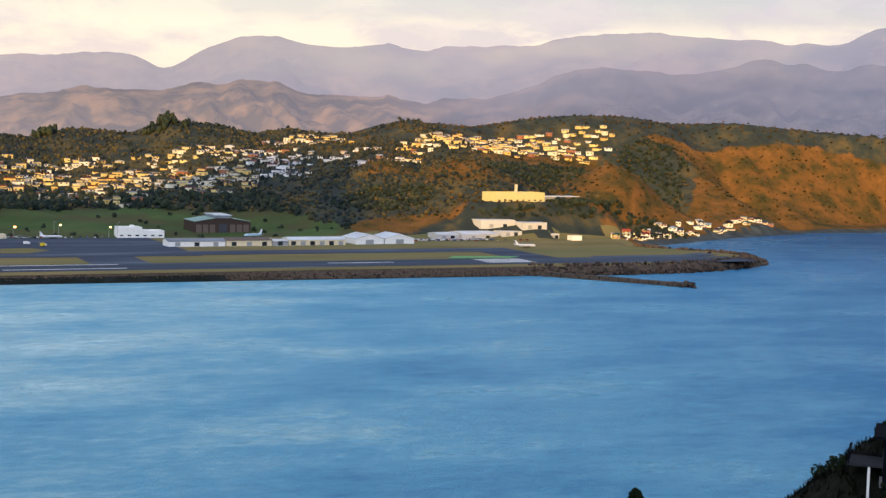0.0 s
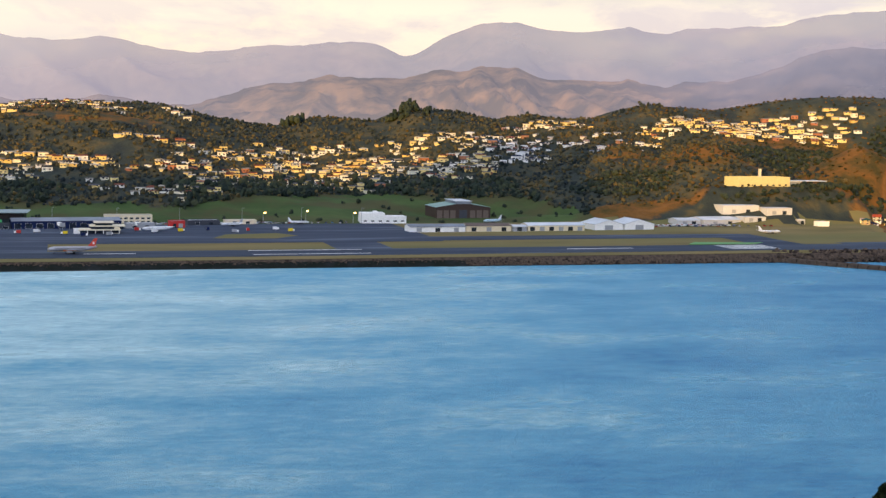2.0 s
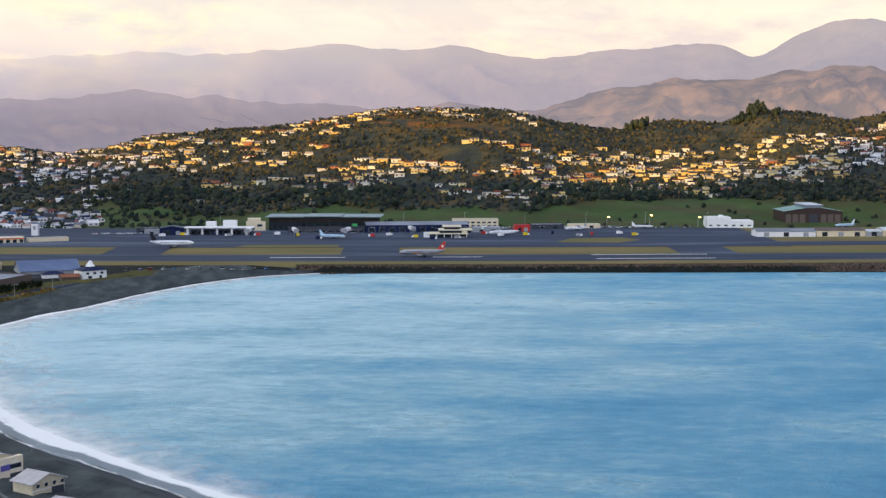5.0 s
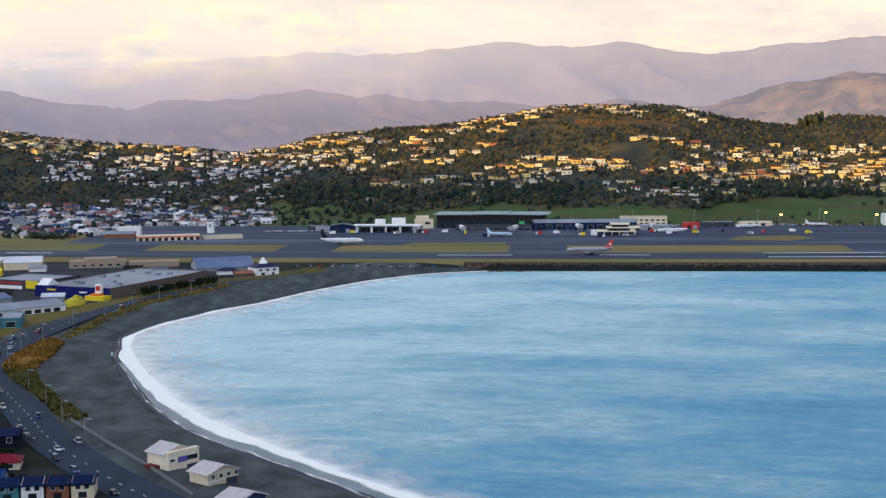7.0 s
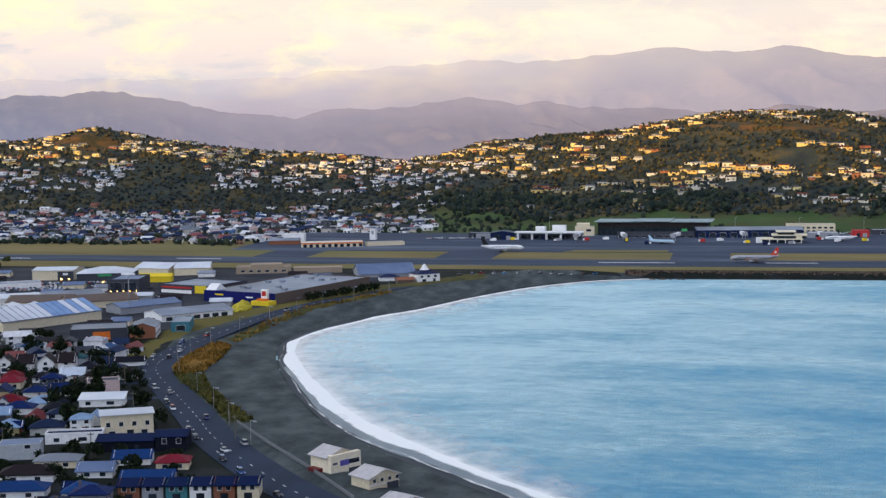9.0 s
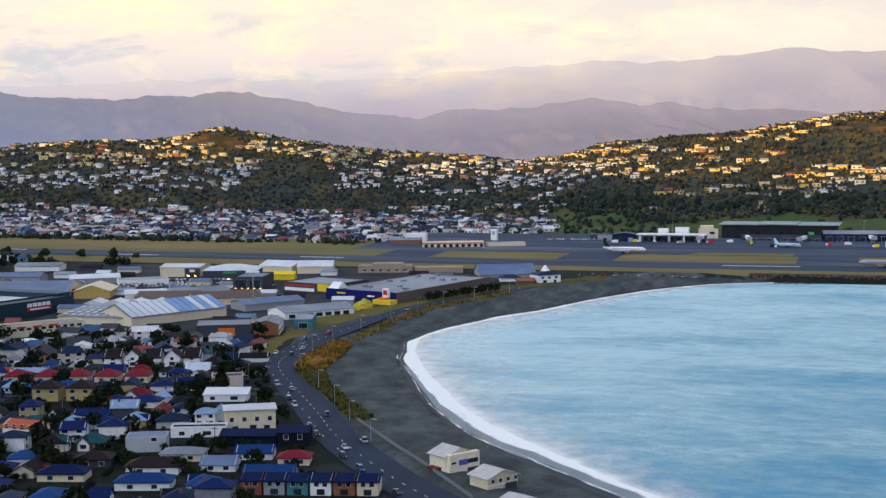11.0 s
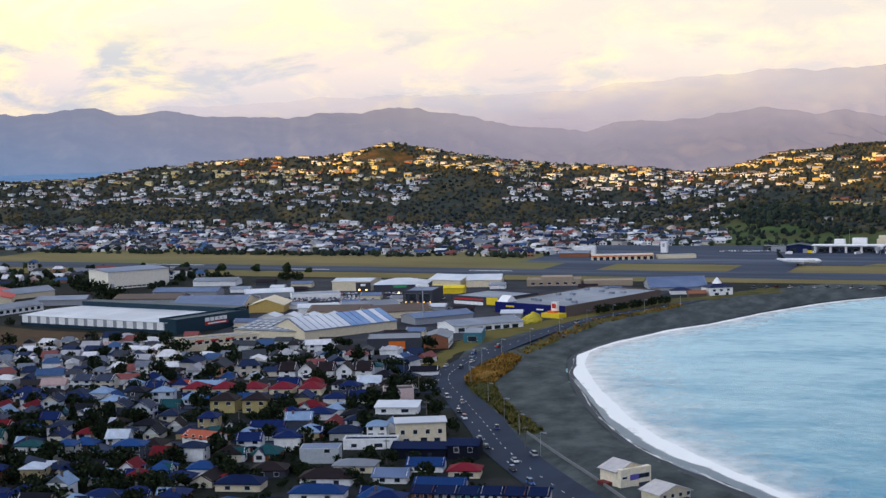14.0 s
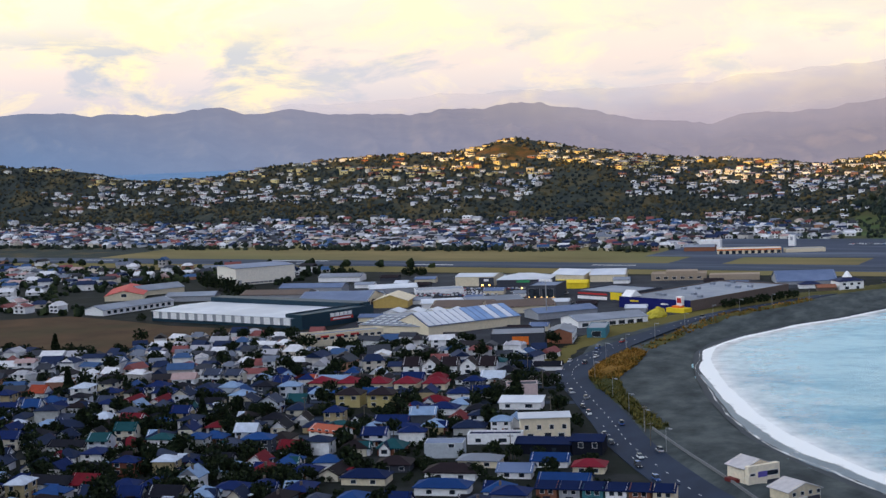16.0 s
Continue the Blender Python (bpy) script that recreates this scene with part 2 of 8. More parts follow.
def value_noise(x, y, size, octaves=4, shift=0.0):
    """Fractal value noise, 0 to 1, with its largest lumps of that size in metres."""
    x, y = np.asarray(x, float) + shift * 917.0, np.asarray(y, float) + shift * 331.0
    total, amp, norm = 0.0, 1.0, 0.0
    for k in range(octaves):
        u, w = x / size * 2 ** k + 13.7 * k, y / size * 2 ** k + 7.1 * k
        iu, iw = np.floor(u).astype(int), np.floor(w).astype(int)
        fu, fw = u - iu, w - iw
        fu, fw = fu * fu * (3 - 2 * fu), fw * fw * (3 - 2 * fw)
        a, b = _table[iu & 255, iw & 255], _table[(iu + 1) & 255, iw & 255]
        c, d = _table[iu & 255, (iw + 1) & 255], _table[(iu + 1) & 255, (iw + 1) & 255]
        total = total + amp * ((a * (1 - fu) + b * fu) * (1 - fw) + (c * (1 - fu) + d * fu) * fw)
        norm += amp
        amp *= 0.5
    return total / norm


# ---- the plan: coast, flats and hills; x runs along the runway, y away from the camera ----
BEACH = [(0, 352), (-40, 395), (-67, 421), (-106, 463), (-133, 493), (-163, 536), (-199, 607), (-226, 673), (-239, 721), (-238, 767), (-221, 825), (-198, 875), (-174, 943), (-144, 1000), (-110, 1040), (-66, 1062)]
POINT = [(597, 1069), (690, 1066), (790, 1085), (872, 1126), (905, 1165), (880, 1225), (835, 1290), (860, 1345), (963, 1397), (1100, 1478), (1308, 1567), (1429, 1567), (1700, 1620), (2700, 1800)]
COAST = [(1300, -1500), (900, -60), (420, 150), (250, 215), (120, 275), (45, 318)] + BEACH + POINT + [(4900, 2000), (4900, 4900), (-4900, 4900), (-4900, -1500)]


def signed_distance(px, py, poly):
    """Metres from the outline of a polygon, positive inside."""
    px, py = np.asarray(px, float), np.asarray(py, float)
    best, inside = np.full(px.shape, 1e9), np.zeros(px.shape, bool)
    for (x0, y0), (x1, y1) in zip(poly, poly[1:] + poly[:1]):
        dx, dy = x1 - x0, y1 - y0
        t = np.clip(((px - x0) * dx + (py - y0) * dy) / (dx * dx + dy * dy), 0, 1)
        best = np.minimum(best, np.hypot(px - x0 - t * dx, py - y0 - t * dy))
        if y0 != y1:
            inside ^= ((y0 > py) != (y1 > py)) & (px < dx * (py - y0) / dy + x0)
    return np.where(inside, best, -best)


def step(a, b, v):
    t = np.clip((v - a) / (b - a), 0, 1)
    return t * t * (3 - 2 * t)


CREST = [(-2600, 130), (-1860, 104), (-1790, 92), (-1730, 78), (-1650, 66), (-1580, 68), (-1500, 78), (-1430, 88), (-1307, 98), (-1115, 101), (-1040, 112), (-986, 123), (-930, 112), (-874, 98), (-770, 88), (-682, 80), (-571, 73), (-506, 65), (-440, 75), (-380, 90), (-285, 101), (-183, 108), (-110, 118), (-55, 129), (146, 134), (209, 115), (310, 99), (375, 109), (470, 108), (508, 127), (580, 128), (650, 114), (690, 126), (760, 120), (820, 123), (870, 143), (975, 137), (1060, 151), (1190, 155), (1390, 150), (1500, 148), (2600, 110)]
FOOT = [(-2600, 1700), (-1500, 1650), (-700, 1680), (-430, 1620), (-300, 1500), (0, 1455), (400, 1470), (580, 1490), (720, 1420), (860, 1425), (960, 1462), (1100, 1545), (1300, 1632), (1700, 1690), (2600, 1850)]
KNOLLS = [(768, 1447, 42, 86, 36), (1085, 1670, -16, 40, 110), (872, 1560, -12, 34, 60), (592, 1452, 25, 38, 26), (520, 1462, 10, 32, 24), (660, 1440, 18, 32, 22), (500, 2030, 12, 22, 40), (1180, 1640, 24, 55, 120), (1290, 1690, -24, 30, 90), (1370, 1700, 16, 50, 60)]


def shading_ridge(s):
    """The height of the unseen ridge at the camera's back, along it, shaped so that its shadow ends where wanted on the
    hills.
    """
    return np.interp(s, [-4000, -2400, -1995, -1860, -1730, -1690, -1650, -1575, -1480, -1300, -1180, -1090, -980, -700, -650, -605, -530, -435, -400, -340, -200, 0, 600, 1500], [212, 200, 174, 176, 178, 171, 165, 169, 181, 177, 168, 171, 182, 174, 200, 238, 256, 248, 200, 160, 146, 122, 118, 90])


def field_z(x):
    """The airfield's level, which dips towards its middle."""
    return np.interp(x, [-1700, -1300, -900, -600, -350, -150, 100, 350, 600, 900], [11.0, 10.3, 9.2, 8.0, 6.8, 6.1, 6.1, 7.0, 8.0, 7.6])


def height(x, y):
    x, y = np.asarray(x, float), np.asarray(y, float)
    sd = signed_distance(x, y, COAST)
    z = np.where(sd > 0, np.minimum(5.0, sd * 0.135), np.maximum(-6.0, sd * 0.06))
    z = np.where((sd > 0) & (sd < 48) & (y < 1060) & (x < 60), z - 0.45, z)
    # the airfield's platform
    field = (y > 1071) & (y < 1430) & (x > -1700) & (x < 880) & (sd > 0) & ((x > -70) | (y > 1085))
    z = np.where(field, np.where(sd > 10, field_z(x) - 0.15, np.minimum(z, 2.0)), z)
    # hills beyond the airfield
    crest_y = 2110 - np.where(x > 0, 0.00015, 0.00006) * x * x
    foot, top = np.interp(x, *zip(*FOOT)), np.interp(x, *zip(*CREST))
    v = (y - foot) / (crest_y - foot)
    rough = value_noise(x, y, 190, 5) - 0.5
    gully = value_noise(x + 0.4 * y, y * 0.35, 120, 4, 2.0) - 0.5
    rise = np.where(v < 1, step(0, 1, v) * 0.55 + np.clip(v, 0, 1) * 0.45, np.maximum(0.25, 1 - 0.75 * step(1, 2.4, v)))
    hill = (top - 6) * rise + (rough * 34 + gully * np.where(x > 950, 48, 28)) * np.clip(v * (1.12 - v) * 3.2, 0, 1)
    z = np.where((v > 0) & (sd > 0), np.maximum(z, 6 + hill * np.clip(sd / 40, 0, 1)), z)
    for kx, ky, kz, rx, ry in KNOLLS:
        bump = kz * np.exp(-(((x - kx) / rx) ** 2 + ((y - ky) / ry) ** 2)) * (0.85 + 0.5 * rough)
        z = z + np.where((sd > 20) & (y > 1390), bump, 0)
    # two peaked knolls and the gully behind them
    dip = np.hypot((x - 872) / 80, (y - 1618) / 64)
    z = np.where(dip < 1, np.minimum(z, 48 + 44 * dip ** 2), z)
    for kx, ky, peak, fall in ((769, 1600, 97, 0.46), (957, 1545, 96, 0.60), (690, 1655, 91, 0.42)):
        r = np.hypot(x - kx, (y - ky) * 0.8)
        z = np.where(sd > 14, np.maximum(z, peak - fall * np.sqrt(r * r + 60) + 16 * gully * np.clip(r / 30, 0, 1) - 90 * (1 - step(35, 95, sd))), z)
    # grassy spurs that run down from the peaks to the shore
    for x0, y0, z0, x1, y1, z1, fall in ((957, 1545, 90, 1062, 1517, 30, 0.75), (905, 1490, 52, 990, 1462, 20, 0.7), (1190, 1790, 120, 1215, 1650, 52, 0.55), (1330, 1790, 130, 1330, 1680, 40, 0.5), (690, 1655, 88, 655, 1560, 34, 0.6)):
        u = np.clip(((x - x0) * (x1 - x0) + (y - y0) * (y1 - y0)) / ((x1 - x0) ** 2 + (y1 - y0) ** 2), 0, 1)
        r = np.hypot(x - x0 - u * (x1 - x0), y - y0 - u * (y1 - y0))
        z = np.where(sd > 14, np.maximum(z, z0 + (z1 - z0) * u - fall * np.sqrt(r * r + 30) + 9 * gully * np.clip(r / 20, 0, 1)), z)
    # the level spur under the plant building, and the cutting round the hangar
    d = np.hypot(np.maximum(0, np.abs(x - 790) - 88), np.maximum(0, np.abs(y - 1452) - 18))
    z = np.maximum(z, np.where((sd > 10) & (d < 46), 46.0 - 1.15 * d - 9 * (rough + 0.1) * np.clip(d / 8, 0, 1), z))
    d = np.hypot(np.maximum(0, np.abs(x - 435) - 44), np.maximum(0, np.abs(y - 1490) - 60))
    z = np.where(d < 90, np.minimum(z, 7.6 + 0.5 * d), z)
    # the hillside on which the camera stands, and the unseen shadow-casting ridge behind it
    s, u = x * _sy - y * _sx, x * _sx + y * _sy
    slope = 113.0 - 0.55 * np.maximum(0, y - 4 + 0.0 * x) - 0.05 * np.abs(x)
    slope = np.where(y < 0, 113.0 - 0.05 * np.abs(x), slope)
    spur = 78 - 0.75 * np.hypot(x - 128, y - 104)
    back = shading_ridge(s) * np.exp(-((u + 420) / 260) ** 2)
    near = np.maximum(np.maximum(slope, spur), back)
    return np.where((sd > 2) & (near > z), np.where(near > z + 4, near, z + (near - z) * 0.6), z)


sand = material("wet_dark_sand", [(0.34, (0.020, 0.028, 0.032)), (0.5, (0.046, 0.058, 0.059)), (0.66, (0.082, 0.098, 0.095))], 0.10, 0.8, 0.06, 0.8, stretch=(1, 0.45, 1), detail=12)
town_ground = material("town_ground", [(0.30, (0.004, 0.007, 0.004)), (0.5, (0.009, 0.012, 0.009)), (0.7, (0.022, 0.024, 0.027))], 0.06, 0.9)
bush = material("bush_hillside", [(0.30, (0.017, 0.025, 0.029)), (0.50, (0.038, 0.046, 0.037)), (0.66, (0.105, 0.080, 0.034)), (0.82, (0.155, 0.096, 0.036))], 0.022, 0.95, 2.2, 0.12, detail=9)
golf = material("golf_green", [(0.3, (0.030, 0.058, 0.018)), (0.7, (0.074, 0.112, 0.036))], 0.015, 0.95, second=(0.02, (0.075, 0.055, 0.028), 0.6))
field_grass = material("airfield_grass", [(0.3, (0.125, 0.108, 0.042)), (0.5, (0.19, 0.15, 0.062)), (0.7, (0.27, 0.195, 0.085))], 0.02, 0.95, stretch=(0.35, 1, 1), second=(0.01, (0.11, 0.125, 0.045), 0.6))
asphalt = material("asphalt", [(0.36, (0.026, 0.036, 0.060)), (0.52, (0.044, 0.060, 0.090)), (0.68, (0.095, 0.12, 0.16))], 0.035, 0.85, stretch=(0.12, 1, 1), detail=8)
apron_mat = material("apron_concrete", [(0.36, (0.030, 0.040, 0.068)), (0.53, (0.048, 0.064, 0.098)), (0.68, (0.12, 0.145, 0.19))], 0.03, 0.85, stretch=(0.14, 1, 1), detail=8)
street_asphalt = material("street_asphalt", [(0.3, (0.010, 0.019, 0.040)), (0.7, (0.020, 0.034, 0.064))], 0.08, 0.75, stretch=(1, 0.4, 1), detail=8)
white_line = plain("road_paint", (0.62, 0.62, 0.6), 0.7)
rock = material("riprap_rock", [(0.3, (0.030, 0.023, 0.020)), (0.7, (0.115, 0.082, 0.060))], 0.4, 0.9, 0.2, 1.5, per="island")
sea_water = water_material()


def mix_cover(m, other, name):
    """Blends a second land cover into a material where the ground's own cover value is high, with a ragged edge."""
    n, l = m.node_tree.nodes, m.node_tree.links
    b = n["Principled BSDF"]
    first = b.inputs["Base Color"].links[0].from_socket
    g, at = n.new("ShaderNodeNewGeometry"), n.new("ShaderNodeAttribute")
    at.attribute_name = name
    z, r, mx = n.new("ShaderNodeTexNoise"), n.new("ShaderNodeValToRGB"), n.new("ShaderNodeMix")
    l.new(g.outputs["Position"], z.inputs["Vector"])
    z.inputs["Scale"].default_value, z.inputs["Detail"].default_value, z.inputs["Roughness"].default_value = 0.03, 9.0, 0.65
    r.color_ramp.elements[0].position, r.color_ramp.elements[0].color = 0.30, (*other[0], 1)
    r.color_ramp.elements[1].position, r.color_ramp.elements[1].color = 0.72, (*other[-1], 1)
    r.color_ramp.elements.new(0.43).color = (*other[1], 1)
    r.color_ramp.elements.new(0.56).color = (*other[2], 1)
    l.new(z.outputs[0], r.inputs[0])
    ma = n.new("ShaderNodeMath")
    ma.operation = "MULTIPLY_ADD"
    ma.inputs[1].default_value = 1.1
    l.new(z.outputs[0], ma.inputs[0])
    l.new(at.outputs["Fac"], ma.inputs[2])
    mr = n.new("ShaderNodeMapRange")
    mr.inputs["From Min"].default_value, mr.inputs["From Max"].default_value = 0.97, 1.13
    l.new(ma.outputs[0], mr.inputs["Value"])
    mx.data_type = "RGBA"
    l.new(mr.outputs[0], mx.inputs["Factor"])
    l.new(first, mx.inputs["A"])
    l.new(r.outputs[0], mx.inputs["B"])
    l.new(mx.outputs["Result"], b.inputs["Base Color"])


mix_cover(bush, [(0.022, 0.028, 0.010), (0.075, 0.052, 0.015), (0.155, 0.072, 0.018), (0.215, 0.105, 0.030)], "dryness")


def hazy(name, cover, haze_low, haze_top, veil, scale):
    """Distant hills, a plain backdrop: bush and bare ground, with sun and shade in their colours, by bearing; the haze
    of miles of air painted as emission by bearing and height; the crest faded out into cloud by bearing.
    """
    m = bpy.data.materials.new(name)
    m.use_nodes = True
    n, l = m.node_tree.nodes, m.node_tree.links
    b, out = n["Principled BSDF"], n["Material Output"]
    b.inputs["Roughness"].default_value, b.inputs["Specular IOR Level"].default_value = 1.0, 0.0
    bearing, rise, g = n.new("ShaderNodeAttribute"), n.new("ShaderNodeAttribute"), n.new("ShaderNodeNewGeometry")
    bearing.attribute_name, rise.attribute_name = "bearing", "rise"

    def ramp(stops, src):
        r = n.new("ShaderNodeValToRGB")
        r.color_ramp.elements[0].position, r.color_ramp.elements[0].color = (stops[0][0] + 45) / 90, (*stops[0][1], 1)
        r.color_ramp.elements[1].position, r.color_ramp.elements[1].color = (stops[-1][0] + 45) / 90, (*stops[-1][1], 1)
        for p, c in stops[1:-1]:
            r.color_ramp.elements.new((p + 45) / 90).color = (*c, 1)
        l.new(src, r.inputs[0])
        return r.outputs[0]

    def mixed(fac, a, c, kind="MIX"):
        x = n.new("ShaderNodeMix")
        x.data_type, x.blend_type = "RGBA", kind
        for key, val in (("Factor", fac), ("A", a), ("B", c)):
            if isinstance(val, (float, tuple)):
                x.inputs[key].default_value = val
            else:
                l.new(val, x.inputs[key])
        return x.outputs["Result"]

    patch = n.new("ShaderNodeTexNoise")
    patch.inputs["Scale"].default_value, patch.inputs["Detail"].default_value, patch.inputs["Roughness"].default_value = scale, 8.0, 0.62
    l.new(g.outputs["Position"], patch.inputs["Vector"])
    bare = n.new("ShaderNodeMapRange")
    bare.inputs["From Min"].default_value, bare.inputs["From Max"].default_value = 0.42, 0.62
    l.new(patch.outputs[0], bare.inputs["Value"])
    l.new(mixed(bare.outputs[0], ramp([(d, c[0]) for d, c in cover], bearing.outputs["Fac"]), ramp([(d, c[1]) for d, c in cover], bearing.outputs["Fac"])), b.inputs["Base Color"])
    # the haze in front of the hills, painted as emission
    l.new(mixed(rise.outputs["Fac"], ramp(haze_low, bearing.outputs["Fac"]), ramp(haze_top, bearing.outputs["Fac"])), b.inputs["Emission Color"])
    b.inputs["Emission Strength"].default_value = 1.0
    # cloud and haze round the crest, imitated by turning it transparent
    wisp = n.new("ShaderNodeTexNoise")
    wisp.inputs["Scale"].default_value, wisp.inputs["Detail"].default_value = 0.0022, 4.0
    l.new(g.outputs["Position"], wisp.inputs["Vector"])
    up = n.new("ShaderNodeMath")
    up.operation = "MULTIPLY_ADD"
    up.inputs[1].default_value = 0.5
    l.new(wisp.outputs[0], up.inputs[0])
    l.new(rise.outputs["Fac"], up.inputs[2])
    gone = n.new("ShaderNodeMapRange")
    gone.interpolation_type = "SMOOTHSTEP"
    gone.inputs["From Min"].default_value, gone.inputs["From Max"].default_value = 0.55, 1.3
    l.new(up.outputs[0], gone.inputs["Value"])
    amount = mixed(1.0, gone.outputs[0], ramp([(d, (c, c, c)) for d, c in veil], bearing.outputs["Fac"]), "MULTIPLY")
    tr, mx = n.new("ShaderNodeBsdfTransparent"), n.new("ShaderNodeMixShader")
    l.new(amount, mx.inputs[0])
    l.new(b.outputs[0], mx.inputs[1])
    l.new(tr.outputs[0], mx.inputs[2])
    l.new(mx.outputs[0], out.inputs["Surface"])
    return m


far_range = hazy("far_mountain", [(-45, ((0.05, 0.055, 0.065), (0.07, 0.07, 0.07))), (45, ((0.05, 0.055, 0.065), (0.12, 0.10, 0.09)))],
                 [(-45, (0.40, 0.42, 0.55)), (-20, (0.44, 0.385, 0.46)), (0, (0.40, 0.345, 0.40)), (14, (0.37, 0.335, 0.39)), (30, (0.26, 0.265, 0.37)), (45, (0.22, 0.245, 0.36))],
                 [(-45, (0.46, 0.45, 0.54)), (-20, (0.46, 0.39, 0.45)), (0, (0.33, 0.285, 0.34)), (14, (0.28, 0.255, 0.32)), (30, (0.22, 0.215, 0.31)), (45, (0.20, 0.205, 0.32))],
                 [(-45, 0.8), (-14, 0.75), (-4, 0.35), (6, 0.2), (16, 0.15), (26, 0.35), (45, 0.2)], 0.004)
# cover colours also paint the sunlit brown slopes and the shaded dark left
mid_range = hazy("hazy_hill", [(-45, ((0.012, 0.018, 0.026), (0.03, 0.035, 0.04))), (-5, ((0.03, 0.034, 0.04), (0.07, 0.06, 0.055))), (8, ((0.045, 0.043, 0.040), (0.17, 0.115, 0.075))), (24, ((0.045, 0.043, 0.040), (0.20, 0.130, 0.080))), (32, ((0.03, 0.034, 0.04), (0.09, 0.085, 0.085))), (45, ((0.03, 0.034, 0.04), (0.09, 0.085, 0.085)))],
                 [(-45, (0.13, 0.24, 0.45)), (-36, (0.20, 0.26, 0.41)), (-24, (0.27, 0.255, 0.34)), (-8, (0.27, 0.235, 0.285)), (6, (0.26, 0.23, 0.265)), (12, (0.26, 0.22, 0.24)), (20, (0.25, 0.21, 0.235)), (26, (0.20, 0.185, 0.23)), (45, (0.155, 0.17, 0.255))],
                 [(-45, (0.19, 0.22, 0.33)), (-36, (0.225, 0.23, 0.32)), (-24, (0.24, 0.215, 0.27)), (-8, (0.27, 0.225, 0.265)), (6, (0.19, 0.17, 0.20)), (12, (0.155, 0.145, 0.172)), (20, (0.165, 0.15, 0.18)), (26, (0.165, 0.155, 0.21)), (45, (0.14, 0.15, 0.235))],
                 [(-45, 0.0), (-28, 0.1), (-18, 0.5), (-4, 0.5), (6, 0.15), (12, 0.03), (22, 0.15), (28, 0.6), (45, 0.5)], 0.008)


def golf_zone(x, y, z):
    """The mown slope of the golf course above the airport."""
    edge = value_noise(x, y, 110, 3, 5.0) - 0.5
    return (y > 1428) & (x > -400 + 120 * edge) & (x < 560 + 90 * edge) & (z < np.interp(x, [-400, 50, 250, 600], [15, 17, 24, 27]) + 16 * edge)


# ---- ground, sea and distance ----
def build_ground():
    xs, ys = np.arange(-3300, 2701, 12.0), np.arange(-1000, 2701, 12.0)
    gx, gy = np.meshgrid(xs, ys)
    gz = height(gx, gy)
    nx, ny = len(xs), len(ys)
    v = np.stack([gx, gy, gz], -1).reshape(-1, 3)
    i = np.arange(nx * ny).reshape(ny, nx)
    f = np.stack([i[:-1, :-1], i[:-1, 1:], i[1:, 1:], i[1:, :-1]], -1).reshape(-1, 4)
    me = bpy.data.meshes.new("ground")
    me.from_pydata(v.tolist(), [], f.tolist())
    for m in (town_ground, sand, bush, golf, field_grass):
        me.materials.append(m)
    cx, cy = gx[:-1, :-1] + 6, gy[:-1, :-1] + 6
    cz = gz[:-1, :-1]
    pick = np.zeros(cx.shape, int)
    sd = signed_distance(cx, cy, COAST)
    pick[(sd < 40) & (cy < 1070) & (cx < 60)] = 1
    pick[(cy > 1070) & (cy < 1440) & (cx > -1750) & (cx < 890)] = 4
    foot = np.interp(cx, *zip(*FOOT))
    wob = (value_noise(cx, cy, 160, 4, 5.0) - 0.5)
    hills = cy > foot + 70 * wob
    pick[hills & (cy > 1400)] = 2
    pick[(pick == 0) & (cx > 560) & (cy > 1080)] = np.where(cx[(pick == 0) & (cx > 560) & (cy > 1080)] > 880, 2, 4)
    pick[(pick == 4) & (cz > 9.5)] = 2
    pick[(sd < 26) & (cx > 900) & (cy > 1380)] = 1
    pick[golf_zone(cx, cy, cz)] = 3
    pick[(cy < 330) & (cz > 8)] = 2
    me.polygons.foreach_set("material_index", pick.reshape(-1))
    me.polygons.foreach_set("use_smooth", np.ones(pick.size, bool))
    fv = np.interp(gx, *zip(*FOOT))
    vv = (gy - fv) / (2110 - np.where(gx > 0, 0.00015, 0.00006) * gx * gx - fv)
    dry = step(760, 980, gx) * (1 - step(0.60, 0.84, vv)) + 0.25 * step(0.7, 0.95, vv) * step(-400, 0, gx) * (1 - step(250, 500, gx))
    for kx, ky, rx, ry, k in ((769, 1580, 60, 70, 0.9), (950, 1520, 70, 60, 0.7), (600, 1446, 110, 30, 1.0), (60, 1935, 130, 80, 0.6), (-960, 1985, 80, 60, 0.75), (-60, 2030, 120, 50, 0.3), (1150, 1735, 50, 60, -1.6), (1125, 1690, 35, 60, -1.2), (940, 1700, 110, 40, -1.6), (1130, 1850, 260, 60, -0.8), (1200, 1800, 30, 16, 0.9), (690, 1640, 60, 50, 0.7), (950, 1440, 60, 26, -0.8), (1000, 1500, 26, 20, 0.5), (1010, 1475, 60, 35, -0.5), (700, 1560, 70, 90, 0.15)):
        dry = dry + k * np.exp(-(((gx - kx) / rx) ** 2 + ((gy - ky) / ry) ** 2))
    layer = me.attributes.new("dryness", "FLOAT", "POINT")
    layer.data.foreach_set("value", np.clip(dry, 0, 1).reshape(-1).astype(np.float32))
    me.update()
    return tagged(new("ground", me), "coastal land with dark town flats and bushy dry hills", "ground", kind="structure")


build_ground()
sea = part("sea", ([(-4900, -1500, 0), (4900, -1500, 0), (4900, 4800, 0), (-4900, 4800, 0)], [(0, 1, 2, 3)]), sea_water)
tagged(sea, "blue wind-rippled bay water", "sea", kind="structure")


